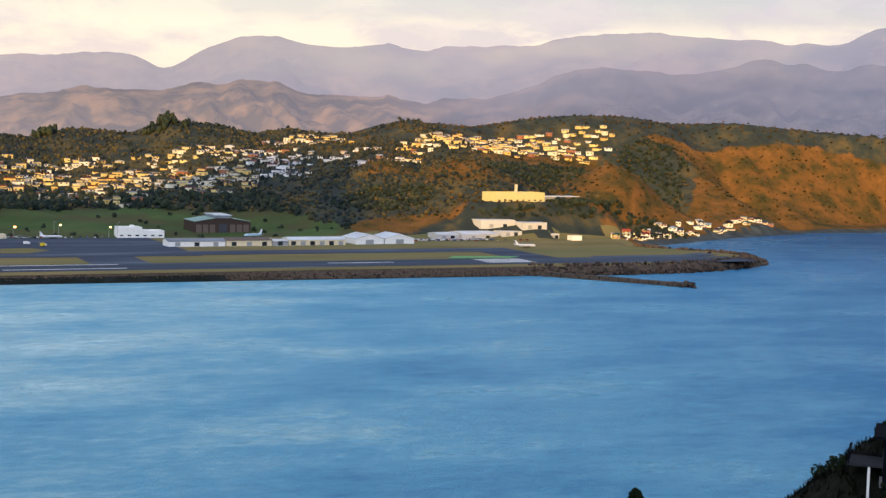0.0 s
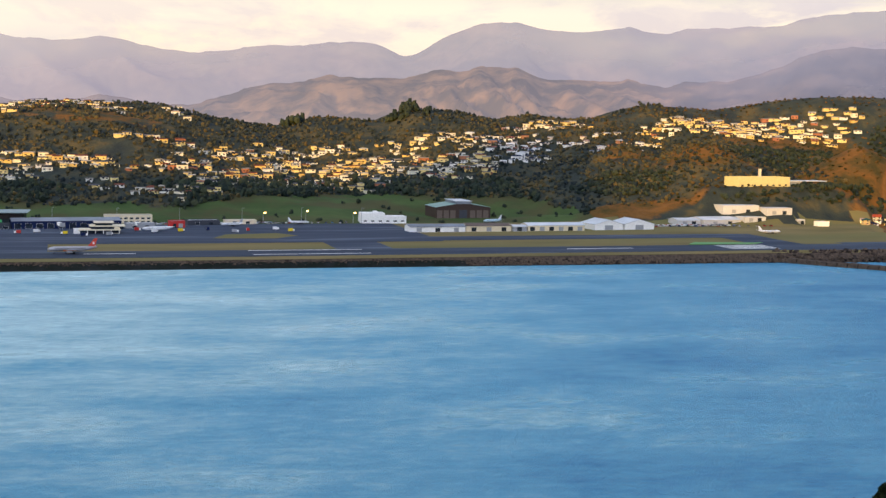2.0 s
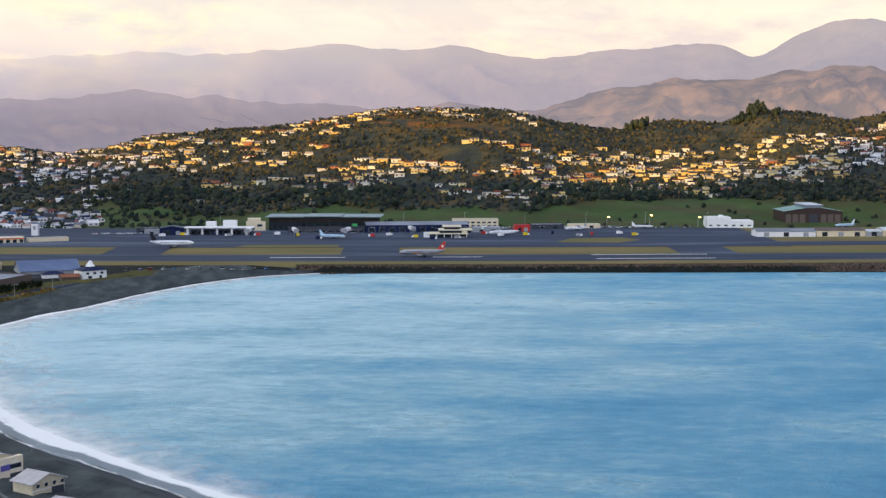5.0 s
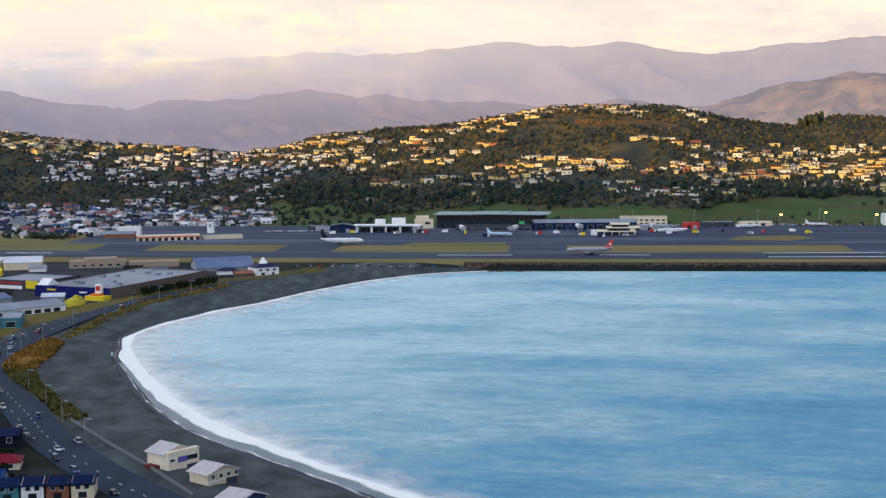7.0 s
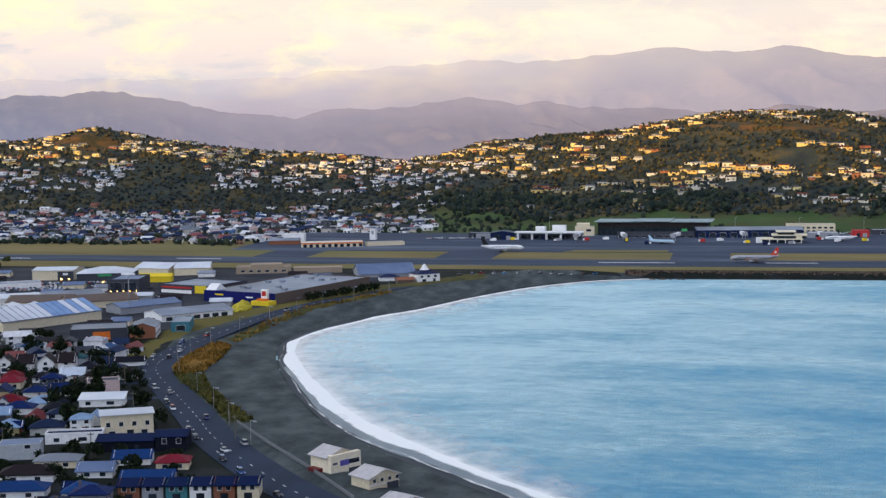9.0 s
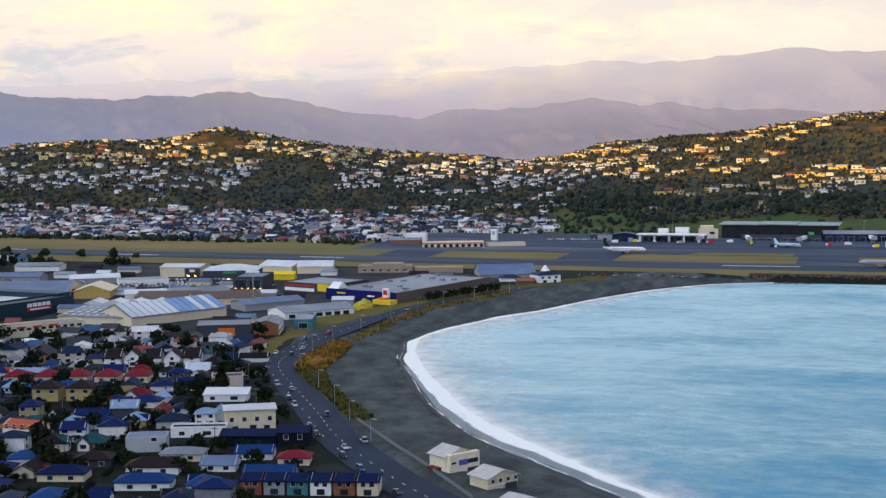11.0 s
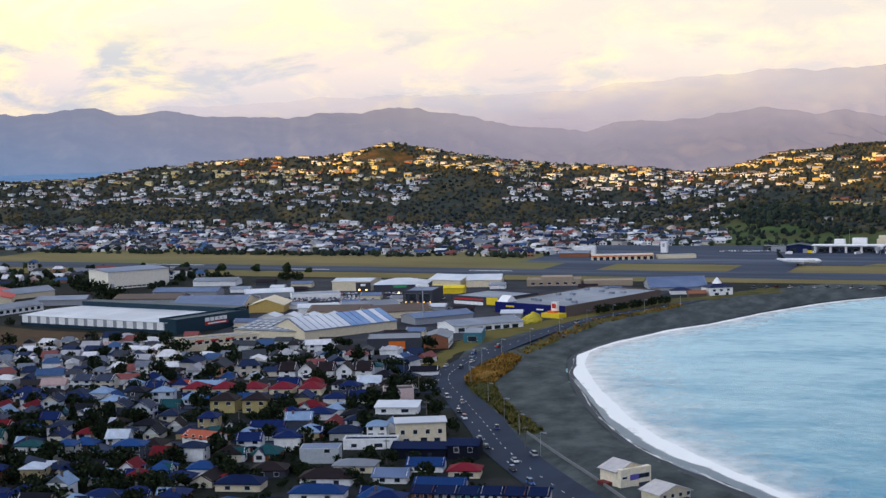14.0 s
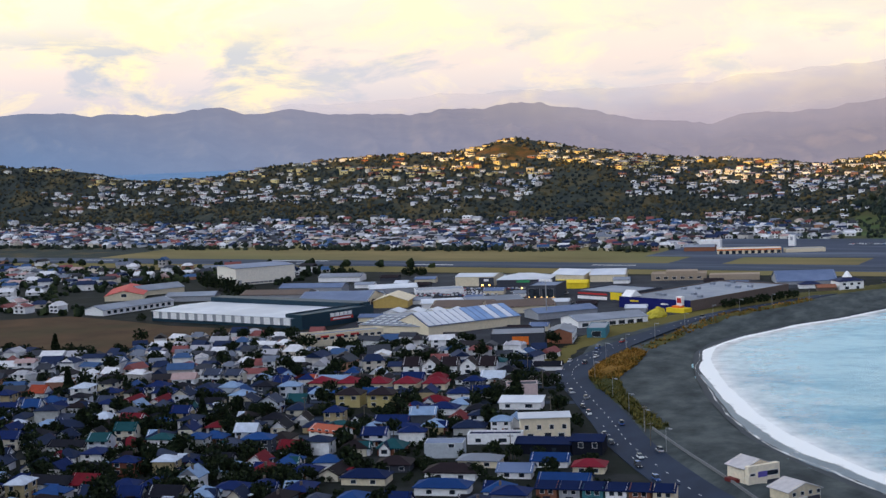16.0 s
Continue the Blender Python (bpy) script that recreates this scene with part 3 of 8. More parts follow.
def range_of_hills(name, mat, skyline, near, far_r, base, label, size, relief):
    """A range that stands round the horizon: crest heights by bearing, with sharp spurs and gullies running down to its foot."""
    deg = np.arange(-62, 58.01, 0.1)
    az = np.radians(deg)
    knots = np.array(skyline)
    el = np.interp(deg, knots[:, 0], knots[:, 1])
    el = np.convolve(np.pad(el, 4, "edge"), np.ones(9) / 9, "valid")
    top = EYE + far_r * np.tan(np.radians(el)) + (value_noise(deg * 40, az * 0, 60, 6) - 0.5) * relief * 0.15
    rows_ = 56
    t = np.linspace(0, 1, rows_ + 1)[:, None]
    r = near + (far_r - near) * t
    arc = (deg * 70)[None] * np.ones_like(t)
    bend = 190 * (value_noise(arc, t * 700, 420, 3, 5.0) - 0.5)
    ridged = 1 - np.abs(2 * value_noise(arc + 210 * t + bend, t * 160, size, 2, 3.0) - 1)
    fine = 1 - np.abs(2 * value_noise(arc - 120 * t + bend, t * 260, size * 0.33, 3, 8.0) - 1)
    body = np.clip((top - base) / 260, 0.08, 1)[None] * np.minimum(1.0, 5.0 * t) * np.clip(1.25 * (1 - t ** 2), 0, 1)
    z = base + (top[None] - base) * t ** 0.9 + ((ridged - 0.62) * 0.62 + (fine - 0.6) * 0.20) * relief * body * np.interp(deg, [-25, -5, 8, 19, 26], [0.20, 0.36, 0.58, 0.58, 0.26])[None]
    n = len(az)
    verts = np.stack([r * np.sin(az), r * np.cos(az), z], -1).reshape(-1, 3)
    i = np.arange(n * (rows_ + 1)).reshape(rows_ + 1, n)
    faces = np.stack([i[:-1, :-1], i[:-1, 1:], i[1:, 1:], i[1:, :-1]], -1).reshape(-1, 4)
    ob = smooth(part(name, (verts.tolist(), faces.tolist()), mat))
    rise = np.clip((z - base) / np.maximum(40, top[None] - base), 0, 1)
    for key, val in (("rise", rise), ("bearing", np.clip((deg[None] + 45) / 90, 0, 1) * np.ones_like(z))):
        layer = ob.data.attributes.new(key, "FLOAT", "POINT")
        layer.data.foreach_set("value", val.reshape(-1).astype(np.float32))
    return tagged(ob, label, "mountains", kind="structure")


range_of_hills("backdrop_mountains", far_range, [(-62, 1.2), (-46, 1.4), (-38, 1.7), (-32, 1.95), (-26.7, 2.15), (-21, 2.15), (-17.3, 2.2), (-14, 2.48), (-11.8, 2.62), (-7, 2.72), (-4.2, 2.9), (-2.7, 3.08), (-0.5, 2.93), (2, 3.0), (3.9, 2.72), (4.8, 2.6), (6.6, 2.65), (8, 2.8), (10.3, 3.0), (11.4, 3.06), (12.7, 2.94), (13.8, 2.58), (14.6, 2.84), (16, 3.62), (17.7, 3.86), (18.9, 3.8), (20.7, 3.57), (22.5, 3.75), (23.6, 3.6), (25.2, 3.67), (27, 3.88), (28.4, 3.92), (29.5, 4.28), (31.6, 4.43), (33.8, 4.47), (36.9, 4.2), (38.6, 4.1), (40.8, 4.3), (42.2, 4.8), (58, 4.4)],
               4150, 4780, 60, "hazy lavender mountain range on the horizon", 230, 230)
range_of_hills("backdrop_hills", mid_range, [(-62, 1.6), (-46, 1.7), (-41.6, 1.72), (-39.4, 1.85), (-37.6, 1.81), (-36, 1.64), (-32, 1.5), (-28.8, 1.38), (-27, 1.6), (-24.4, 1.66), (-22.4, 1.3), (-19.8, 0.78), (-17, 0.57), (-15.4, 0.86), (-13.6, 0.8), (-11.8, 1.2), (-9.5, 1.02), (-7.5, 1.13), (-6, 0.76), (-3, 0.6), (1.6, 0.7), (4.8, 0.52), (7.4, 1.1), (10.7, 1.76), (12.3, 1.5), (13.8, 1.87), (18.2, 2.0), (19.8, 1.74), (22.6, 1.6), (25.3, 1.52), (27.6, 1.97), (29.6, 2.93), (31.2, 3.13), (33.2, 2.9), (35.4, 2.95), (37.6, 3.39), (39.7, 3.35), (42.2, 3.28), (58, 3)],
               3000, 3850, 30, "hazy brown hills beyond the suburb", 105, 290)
harbour = part("water_harbour", ([(-2010, 1800, 69.5), (-1500, 2245, 69.5), (-1660, 2485, 82.0), (-2220, 2000, 82.0)], [(0, 1, 2, 3)]), plain("far_harbour_water", (0.13, 0.25, 0.41), 0.6, scale=0.02, spec=0.05))
tagged(harbour, "pale strip of harbour water far off", "water", kind="structure")


# ---- airfield ----
def slab(name, pts, z, mat, label, category="ground", thick=0.25):
    k = len(pts)
    v = [(x, y, z) for x, y in pts] + [(x, y, z - thick) for x, y in pts]
    f = [tuple(range(k)), tuple(range(2 * k - 1, k - 1, -1))] + [(i, i + k, (i + 1) % k + k, (i + 1) % k) for i in range(k)]
    return tagged(part(name, (v, f), mat), label, category, kind="structure")


def road_strip(name, mid, width, z, mat, label, category="road", edges=None):
    mid = np.array(mid, float)
    t = np.gradient(mid, axis=0)
    t /= np.linalg.norm(t, axis=1)[:, None]
    nrm = np.stack([-t[:, 1], t[:, 0]], -1)
    w = np.broadcast_to(np.asarray(width, float), (len(mid),))[:, None] / 2
    a, b = mid + nrm * w, mid - nrm * w
    zz = np.broadcast_to(np.asarray(z, float), (len(mid),))
    v = [(*p, q) for p, q in zip(a, zz)] + [(*p, q) for p, q in zip(b, zz)]
    n = len(mid)
    v += [(x, y, h - 0.3) for x, y, h in v]
    f = [(i, i + n, i + n + 1, i + 1) for i in range(n - 1)]
    f += [(i, i + 1, i + 1 + 2 * n, i + 2 * n) for i in range(n - 1)] + [(i + n, i + 3 * n, i + 1 + 3 * n, i + 1 + n) for i in range(n - 1)]
    return tagged(part(name, (v, f), mat), label, category, kind="structure")


def curve_through(pts, n):
    """n points on a smooth curve through the control points."""
    p = np.array([pts[0]] + list(pts) + [pts[-1]], float)
    out = []
    for u in np.linspace(0, len(pts) - 1 - 1e-6, n):
        i, t = int(u), u - int(u)
        a, b, c, d = p[i], p[i + 1], p[i + 2], p[i + 3]
        out.append(0.5 * (2 * b + (c - a) * t + (2 * a - 5 * b + 4 * c - d) * t * t + (3 * b - a - 3 * c + d) * t ** 3))
    return np.array(out)


def field_strip(name, x0, x1, y0, y1, lift, mat, label, kind="structure", parent=None):
    """A band of the airfield that follows its level."""
    xs = np.linspace(x0, x1, max(2, int(abs(x1 - x0) / 25) + 2))
    v = [(x, y0, field_z(x) + lift) for x in xs] + [(x, y1, field_z(x) + lift) for x in xs]
    v += [(x, y, z - 0.3) for x, y, z in v]
    n = len(xs)
    f = [(i, i + 1, i + n + 1, i + n) for i in range(n - 1)] + [(i, i + 2 * n, i + 1 + 2 * n, i + 1) for i in range(n - 1)]
    ob = part(name, (v, f), mat, parent)
    return tagged(ob, label, "ground", kind=kind) if parent is None else ob


runway = field_strip("runway", -1500, 850, 1103, 1148, 0.15, asphalt, "long dark asphalt runway with worn grey strips")
field_strip("pavement_apron", -455, 335, 1215, 1425, 0.08, apron_mat, "blue-grey concrete airport apron")
field_strip("pavement_taxiway", 335, 660, 1222, 1262, 0.08, apron_mat, "grey concrete taxiway")
for ax in (-410, -250, -55, 225, 610):
    field_strip("pavement_taxi_link", ax, ax + 48, 1148.5, 1221, 0.06, apron_mat, "grey taxiway link to the runway")
field_strip("pavement_shoulder", -1500, 850, 1096, 1102.5, 0.10, apron_mat, "pale grey runway shoulder")
slab("pavement_island", [(135, 1262), (190, 1255), (215, 1285), (200, 1312), (150, 1300)], 6.6, field_grass, "mown grass island in the apron", thick=0.4)
slab("pavement_island", [(-150, 1216), (-60, 1216), (-60, 1236), (-140, 1236)], 6.45, field_grass, "mown grass island in the apron", thick=0.3)
for mx, ln, my in ((150, 95, 1108), (150, 95, 1141), (-110, 60, 1122), (420, 60, 1125), (-820, 70, 1112), (-820, 70, 1138), (-640, 40, 1112), (-470, 40, 1125), (-1050, 40, 1125), (20, 40, 1125)):
    field_strip("runway_marking", mx, mx + ln, my, my + 3.2, 0.20, white_line, "", parent=runway)
for k in range(8):
    field_strip("runway_marking", 565, 612, 1108 + k * 4.6, 1110.6 + k * 4.6, 0.20, white_line, "", parent=runway)
slab("pavement_threshold", [(545, 1152), (610, 1152), (625, 1165), (560, 1172)], 8.35, plain("faded_green_paint", (0.12, 0.30, 0.10)), "faded green painted runway verge", thick=0.4)


PARADE = [(-116, 386), (-144, 417), (-182, 468), (-206, 508), (-233, 552), (-265, 606), (-275, 645), (-278, 692), (-277, 755), (-273, 815), (-262, 860), (-243, 905), (-226, 958)]
road_strip("road_parade", curve_through(PARADE, 90), np.interp(np.arange(90), [0, 40, 52, 64, 89], [17, 16, 15, 10.5, 9.5]), 5.25, street_asphalt, "seafront road with parked cars")


# ---- beach, surf, dunes ----
beach_line = curve_through(BEACH, 160)
_t = np.gradient(beach_line, axis=0)
_t /= np.linalg.norm(_t, axis=1)[:, None]
beach_side = np.stack([-_t[:, 1], _t[:, 0]], -1)          # towards the land


def beach_sheet(name, offsets, lift, mat, label, category, kind="structure", ragged=0.0, taper=1.0):
    """A sheet along the shore, between distances inland of the waterline."""
    n, k = len(beach_line), len(offsets)
    v, f = [], []
    arc = np.cumsum(np.r_[0, np.linalg.norm(np.diff(beach_line, axis=0), axis=1)])
    for j, o in enumerate(offsets):
        wob = (value_noise(arc, np.full(n, 40.0 * j), 38, 4, 9.0) - 0.5) * ragged
        p = beach_line + beach_side * ((o + wob) * np.interp(arc / arc[-1], [0, 0.45, 1], [1.0, 1.0, taper]))[:, None]
        z = np.where(np.full(n, o) > 0, np.minimum(4.9, np.maximum(0, o) * 0.135), 0.0) + lift
        v += [(*q, h) for q, h in zip(p, z)]
    for j in range(k - 1):
        f += [(j * n + i, j * n + i + 1, (j + 1) * n + i + 1, (j + 1) * n + i) for i in range(n - 1)]
    ob = part(name, (v, f), mat)
    return tagged(smooth(ob), label, category, kind=kind)


wet_sand = material("wet_sand", [(0.3, (0.014, 0.022, 0.032)), (0.7, (0.030, 0.042, 0.055))], 0.05, 0.6, stretch=(1, 0.4, 1), spec=0.15)
beach_sheet("ground_beach", [58, 36, 30, 18, 8, 3], 0.14, sand, "wide dark grey sand beach", "beach")
beach_sheet("ground_wet_sand", [3.0, 1.0, -2.0, -6, -11], 0.17, wet_sand, "wet dark sand at the water's edge", "beach", ragged=4.0, taper=0.3)


def surf_sheet(name, mat, label):
    """The breaking wave's foam: a swash zone, the white bore and the milky water behind it, each with its width along the shore."""
    n = len(beach_line)
    arc = np.cumsum(np.r_[0, np.linalg.norm(np.diff(beach_line, axis=0), axis=1)])
    u = arc / arc[-1]
    swash = np.interp(u, [0, 0.28, 0.40, 0.55, 1], [9, 7, 3.0, 1.5, 0.5])
    bore = np.interp(u, [0, 0.18, 0.30, 0.45, 0.55, 0.7, 1], [5.0, 5.5, 7.5, 6.5, 4.0, 2.0, 1.4])
    milk = np.interp(u, [0, 0.22, 0.5, 0.7, 1], [16, 40, 70, 50, 18])
    wob = (value_noise(arc, arc * 0, 30, 4, 9.0) - 0.5) * np.interp(u, [0, 0.5, 1], [5.0, 6.0, 1.5])
    wob2 = (value_noise(arc, arc * 0 + 50, 70, 3, 4.0) - 0.5) * np.interp(u, [0, 0.5, 1], [5.0, 5.0, 1.0])
    levels = [(0.0, wob), (0.10, swash * 0.5 + wob), (0.20, swash + wob), (0.35, swash + bore * 0.5 + wob2), (0.50, swash + bore + wob2), (0.62, swash + bore + 0.2 * milk + wob2), (0.8, swash + bore + 0.55 * milk + wob2), (1.0, swash + bore + milk + wob2)]
    v, f, us = [], [], []
    for vv, off in levels:
        p = beach_line - beach_side * off[:, None]
        v += [(*q, 0.34) for q in p]
        us += [(a / 40, vv) for a in arc]
    for j in range(len(levels) - 1):
        f += [(j * n + i, (j + 1) * n + i, (j + 1) * n + i + 1, j * n + i + 1) for i in range(n - 1)]
    ob = part(name, (v, [q[::-1] for q in f]), mat)
    layer = ob.data.uv_layers.new(name="along")
    for lp in ob.data.loops:
        layer.data[lp.index].uv = us[lp.vertex_index]
    return tagged(smooth(ob), label, "surf", kind="structure")


def foam_material():
    m = bpy.data.materials.new("sea_foam")
    m.use_nodes = True
    n, l = m.node_tree.nodes, m.node_tree.links
    b, out = n["Principled BSDF"], n["Material Output"]
    b.inputs["Base Color"].default_value, b.inputs["Roughness"].default_value = (0.90, 0.91, 0.87, 1), 0.7
    uv, sep = n.new("ShaderNodeUVMap"), n.new("ShaderNodeSeparateXYZ")
    uv.uv_map = "along"
    l.new(uv.outputs[0], sep.inputs[0])
    g, nz = n.new("ShaderNodeNewGeometry"), n.new("ShaderNodeTexNoise")
    nz.inputs["Scale"].default_value, nz.inputs["Detail"].default_value, nz.inputs["Roughness"].default_value = 0.08, 8.0, 0.66
    l.new(g.outputs["Position"], nz.inputs["Vector"])
    band = n.new("ShaderNodeValToRGB")
    band.color_ramp.elements[0].position, band.color_ramp.elements[0].color = 0.0, (0.0, 0.0, 0.0, 1)
    band.color_ramp.elements[1].position, band.color_ramp.elements[1].color = 1.0, (0, 0, 0, 1)
    for p, c in ((0.012, 0.68), (0.035, 0.66), (0.05, 0.46), (0.15, 0.46), (0.20, 0.95), (0.28, 1.0), (0.42, 0.95), (0.50, 0.58), (0.57, 0.43), (0.68, 0.36), (0.84, 0.29)):
        band.color_ramp.elements.new(p).color = (c, c, c, 1)
    l.new(sep.outputs[1], band.inputs[0])
    sub, clamp = n.new("ShaderNodeMath"), n.new("ShaderNodeMapRange")
    sub.operation = "SUBTRACT"
    calm, lace = n.new("ShaderNodeMapRange"), n.new("ShaderNodeMath")      # the water behind the bore is milky, not lacy
    calm.inputs["From Min"].default_value, calm.inputs["From Max"].default_value = 0.30, 0.52
    calm.inputs["To Min"].default_value, calm.inputs["To Max"].default_value = 1.0, 0.48
    l.new(sep.outputs[1], calm.inputs["Value"])
    lace.operation = "MULTIPLY"
    l.new(nz.outputs[0], lace.inputs[0])
    l.new(calm.outputs[0], lace.inputs[1])
    l.new(band.outputs[0], sub.inputs[0])
    l.new(lace.outputs[0], sub.inputs[1])
    clamp.inputs["From Min"].default_value, clamp.inputs["From Max"].default_value = 0.02, 0.40
    l.new(sub.outputs[0], clamp.inputs["Value"])
    tr, mx = n.new("ShaderNodeBsdfTransparent"), n.new("ShaderNodeMixShader")
    l.new(clamp.outputs[0], mx.inputs[0])
    l.new(tr.outputs[0], mx.inputs[1])
    l.new(b.outputs[0], mx.inputs[2])
    l.new(mx.outputs[0], out.inputs["Surface"])
    return m


foam = foam_material()
surf_sheet("water_surf", foam, "white foam of spent waves along the beach")
_u = np.linspace(0, 1, len(beach_line))
_w = np.interp(_u, [0, 0.28, 0.40, 0.46, 1], [10, 8, 3.0, 0.4, 0.1])
_o = (value_noise(_u * 865, _u * 0, 30, 4, 9.0) - 0.5) * np.interp(_u, [0, 0.5, 1], [5.0, 6.0, 1.5])
_v = [(*q, 0.30) for q in beach_line - beach_side * (_o + 1.2)[:, None]] + [(*q, 0.30) for q in beach_line - beach_side * (_o + 1.2 + _w)[:, None]]
_k = len(beach_line)
swash_ob = part("water_swash", (_v, [(i, i + 1, _k + i + 1, _k + i) for i in range(70)]), material("swash_film", [(0.3, (0.075, 0.115, 0.150)), (0.7, (0.125, 0.180, 0.220))], 0.08, 0.35, stretch=(1, 0.5, 1), spec=0.2))
tagged(smooth(swash_ob), "thin blue-grey film of water draining down the sand", "water", kind="structure")

dune_grass = material("dune_grass", [(0.3, (0.075, 0.058, 0.012)), (0.5, (0.19, 0.100, 0.018)), (0.7, (0.28, 0.15, 0.030))], 0.06, 0.95, 0.3, 0.6, per="island")
verge_grass = material("verge_grass", [(0.3, (0.038, 0.044, 0.012)), (0.7, (0.125, 0.105, 0.028))], 0.08, 0.95, 0.15, 1.0, per="island")
rng = np.random.RandomState(11)


def tufts(points, size, hgt, blades=5):
    """(verts, faces): tussocks of narrow blades at points (x, y, z)."""
    v, f = [], []
    for x, y, z in points:
        for _ in range(blades):
            a, r = rng.rand() * 6.283, size * (0.3 + 0.7 * rng.rand())
            lean, h = size * (0.5 + rng.rand()), hgt * (0.6 + 0.8 * rng.rand())
            cx, cy = x + math.cos(a) * r * 0.5, y + math.sin(a) * r * 0.5
            w = size * 0.45
            i = len(v)
            v += [(cx - math.sin(a) * w, cy + math.cos(a) * w, z - 0.3), (cx + math.sin(a) * w, cy - math.cos(a) * w, z - 0.3), (cx + math.cos(a) * lean, cy + math.sin(a) * lean, z + h)]
            f.append((i, i + 1, i + 2))
    return v, f


def inside(poly, n):
    """n random points in a polygon."""
    p = np.array(poly, float)
    lo, hi = p.min(0), p.max(0)
    out = np.zeros((0, 2))
    while len(out) < n:
        c = lo + rng.rand(n * 3, 2) * (hi - lo)
        out = np.r_[out, c[signed_distance(c[:, 0], c[:, 1], [tuple(q) for q in poly]) > 0]]
    return out[:n]


def mound(name, poly, lift, mat, label, rise=1.2, cell=3.0):
    """A low swelling of ground inside an outline."""
    p = np.array(poly, float)
    lo, hi = p.min(0), p.max(0)
    xs, ys = np.arange(lo[0] - cell, hi[0] + 2 * cell, cell), np.arange(lo[1] - cell, hi[1] + 2 * cell, cell)
    gx, gy = np.meshgrid(xs, ys)
    sd = signed_distance(gx, gy, [tuple(q) for q in poly]) + (value_noise(gx, gy, 14, 3) - 0.5) * 7
    gz = height(gx, gy) + lift + np.clip(sd / 7, -0.9, 1) * rise * (0.6 + 0.8 * value_noise(gx, gy, 11, 3, 3.0))
    nx, ny = len(xs), len(ys)
    i = np.arange(nx * ny).reshape(ny, nx)
    keep = sd[:-1, :-1] > -4
    f = np.stack([i[:-1, :-1], i[:-1, 1:], i[1:, 1:], i[1:, :-1]], -1)[keep]
    ob = part(name, (np.stack([gx, gy, gz], -1).reshape(-1, 3).tolist(), f.tolist()), mat)
    return tagged(smooth(ob), label, "dune", kind="structure")


DUNE_A = [(-256, 604), (-265, 640), (-268, 692), (-258, 688), (-248, 646), (-240, 600), (-247, 590)]
DUNE_B = [(-252, 596), (-237, 572), (-213, 537), (-190, 500), (-182, 500), (-183, 509), (-203, 536), (-224, 568), (-241, 604)]
DUNE_C = [(-268, 700), (-270, 770), (-265, 835), (-245, 890), (-234, 925), (-227, 923), (-238, 882), (-255, 830), (-262, 765), (-260, 700)]
for k, dp in enumerate((DUNE_A, DUNE_B, DUNE_C)):
    mound("ground_dune", dp, 0.35, dune_grass if k == 0 else verge_grass, "low sand dune overgrown with rusty marram grass")
    q = inside(dp, (700, 420, 170)[k])
    ob = part("marram_grass", tufts([(x, y, z + 0.8) for (x, y), z in zip(q, height(q[:, 0], q[:, 1]))], 1.1, 1.1), (dune_grass, verge_grass, dune_grass)[k])
    tagged(ob, "rusty and olive tussocks of marram on the dune", "grass", kind="stuff")
VERGE = [(-300, 640), (-302, 700), (-318, 760), (-305, 800), (-285, 850), (-262, 890), (-252, 905), (-276, 840), (-297, 742), (-297, 676), (-282, 625)]
mound("ground_verge", VERGE, 0.2, verge_grass, "scrubby grass verge beside the seafront road", 0.4)
LAWN = [(-290, 838), (-243, 935), (-200, 985), (-170, 1010), (-195, 1040), (-225, 980), (-250, 950), (-282, 870)]
mound("ground_lawn", LAWN, 0.25, verge_grass, "strip of rough grass between road and beach", 0.3)


# ---- rock: seawall, breakwater and the armoured point ----
def rocks(points, smin, smax):
    """(verts, faces): irregular blocks."""
    base = [(-1, -1, -1), (1, -1, -1), (1, 1, -1), (-1, 1, -1), (-1, -1, 1), (1, -1, 1), (1, 1, 1), (-1, 1, 1)]
    quad = [(0, 3, 2, 1), (4, 5, 6, 7), (0, 1, 5, 4), (1, 2, 6, 5), (2, 3, 7, 6), (3, 0, 4, 7)]
    v, f = [], []
    for x, y, z in points:
        i, s = len(v), smin + (smax - smin) * rng.rand() ** 2
        m = Euler((rng.rand() * 6, rng.rand() * 6, rng.rand() * 6)).to_matrix()
        for b in base:
            w = m @ Vector([c * s * (0.45 + 0.4 * rng.rand()) for c in b])
            v.append((x + w[0], y + w[1], z + w[2]))
        f += [tuple(i + q for q in face) for face in quad]
    return v, f


def bank(name, line, out_w, z_top, z_bot, mat, label):
    """A sloping bank along a line of (x, y), falling to its right-hand side."""
    p = np.array(line, float)
    t = np.gradient(p, axis=0)
    t /= np.linalg.norm(t, axis=1)[:, None]
    o = np.stack([t[:, 1], -t[:, 0]], -1)
    n = len(p)
    zt = np.array([z_top(x) for x in p[:, 0]])
    v = [(*q, z) for q, z in zip(p - o * 7, zt)] + [(*q, z) for q, z in zip(p - o * 5, zt)] + [(*q, z_bot) for q in p + o * out_w]
    f = [(j * n + i, (j + 1) * n + i, (j + 1) * n + i + 1, j * n + i + 1) for j in range(2) for i in range(n - 1)]
    return tagged(part(name, (v, f), mat), label, "seawall", kind="structure")


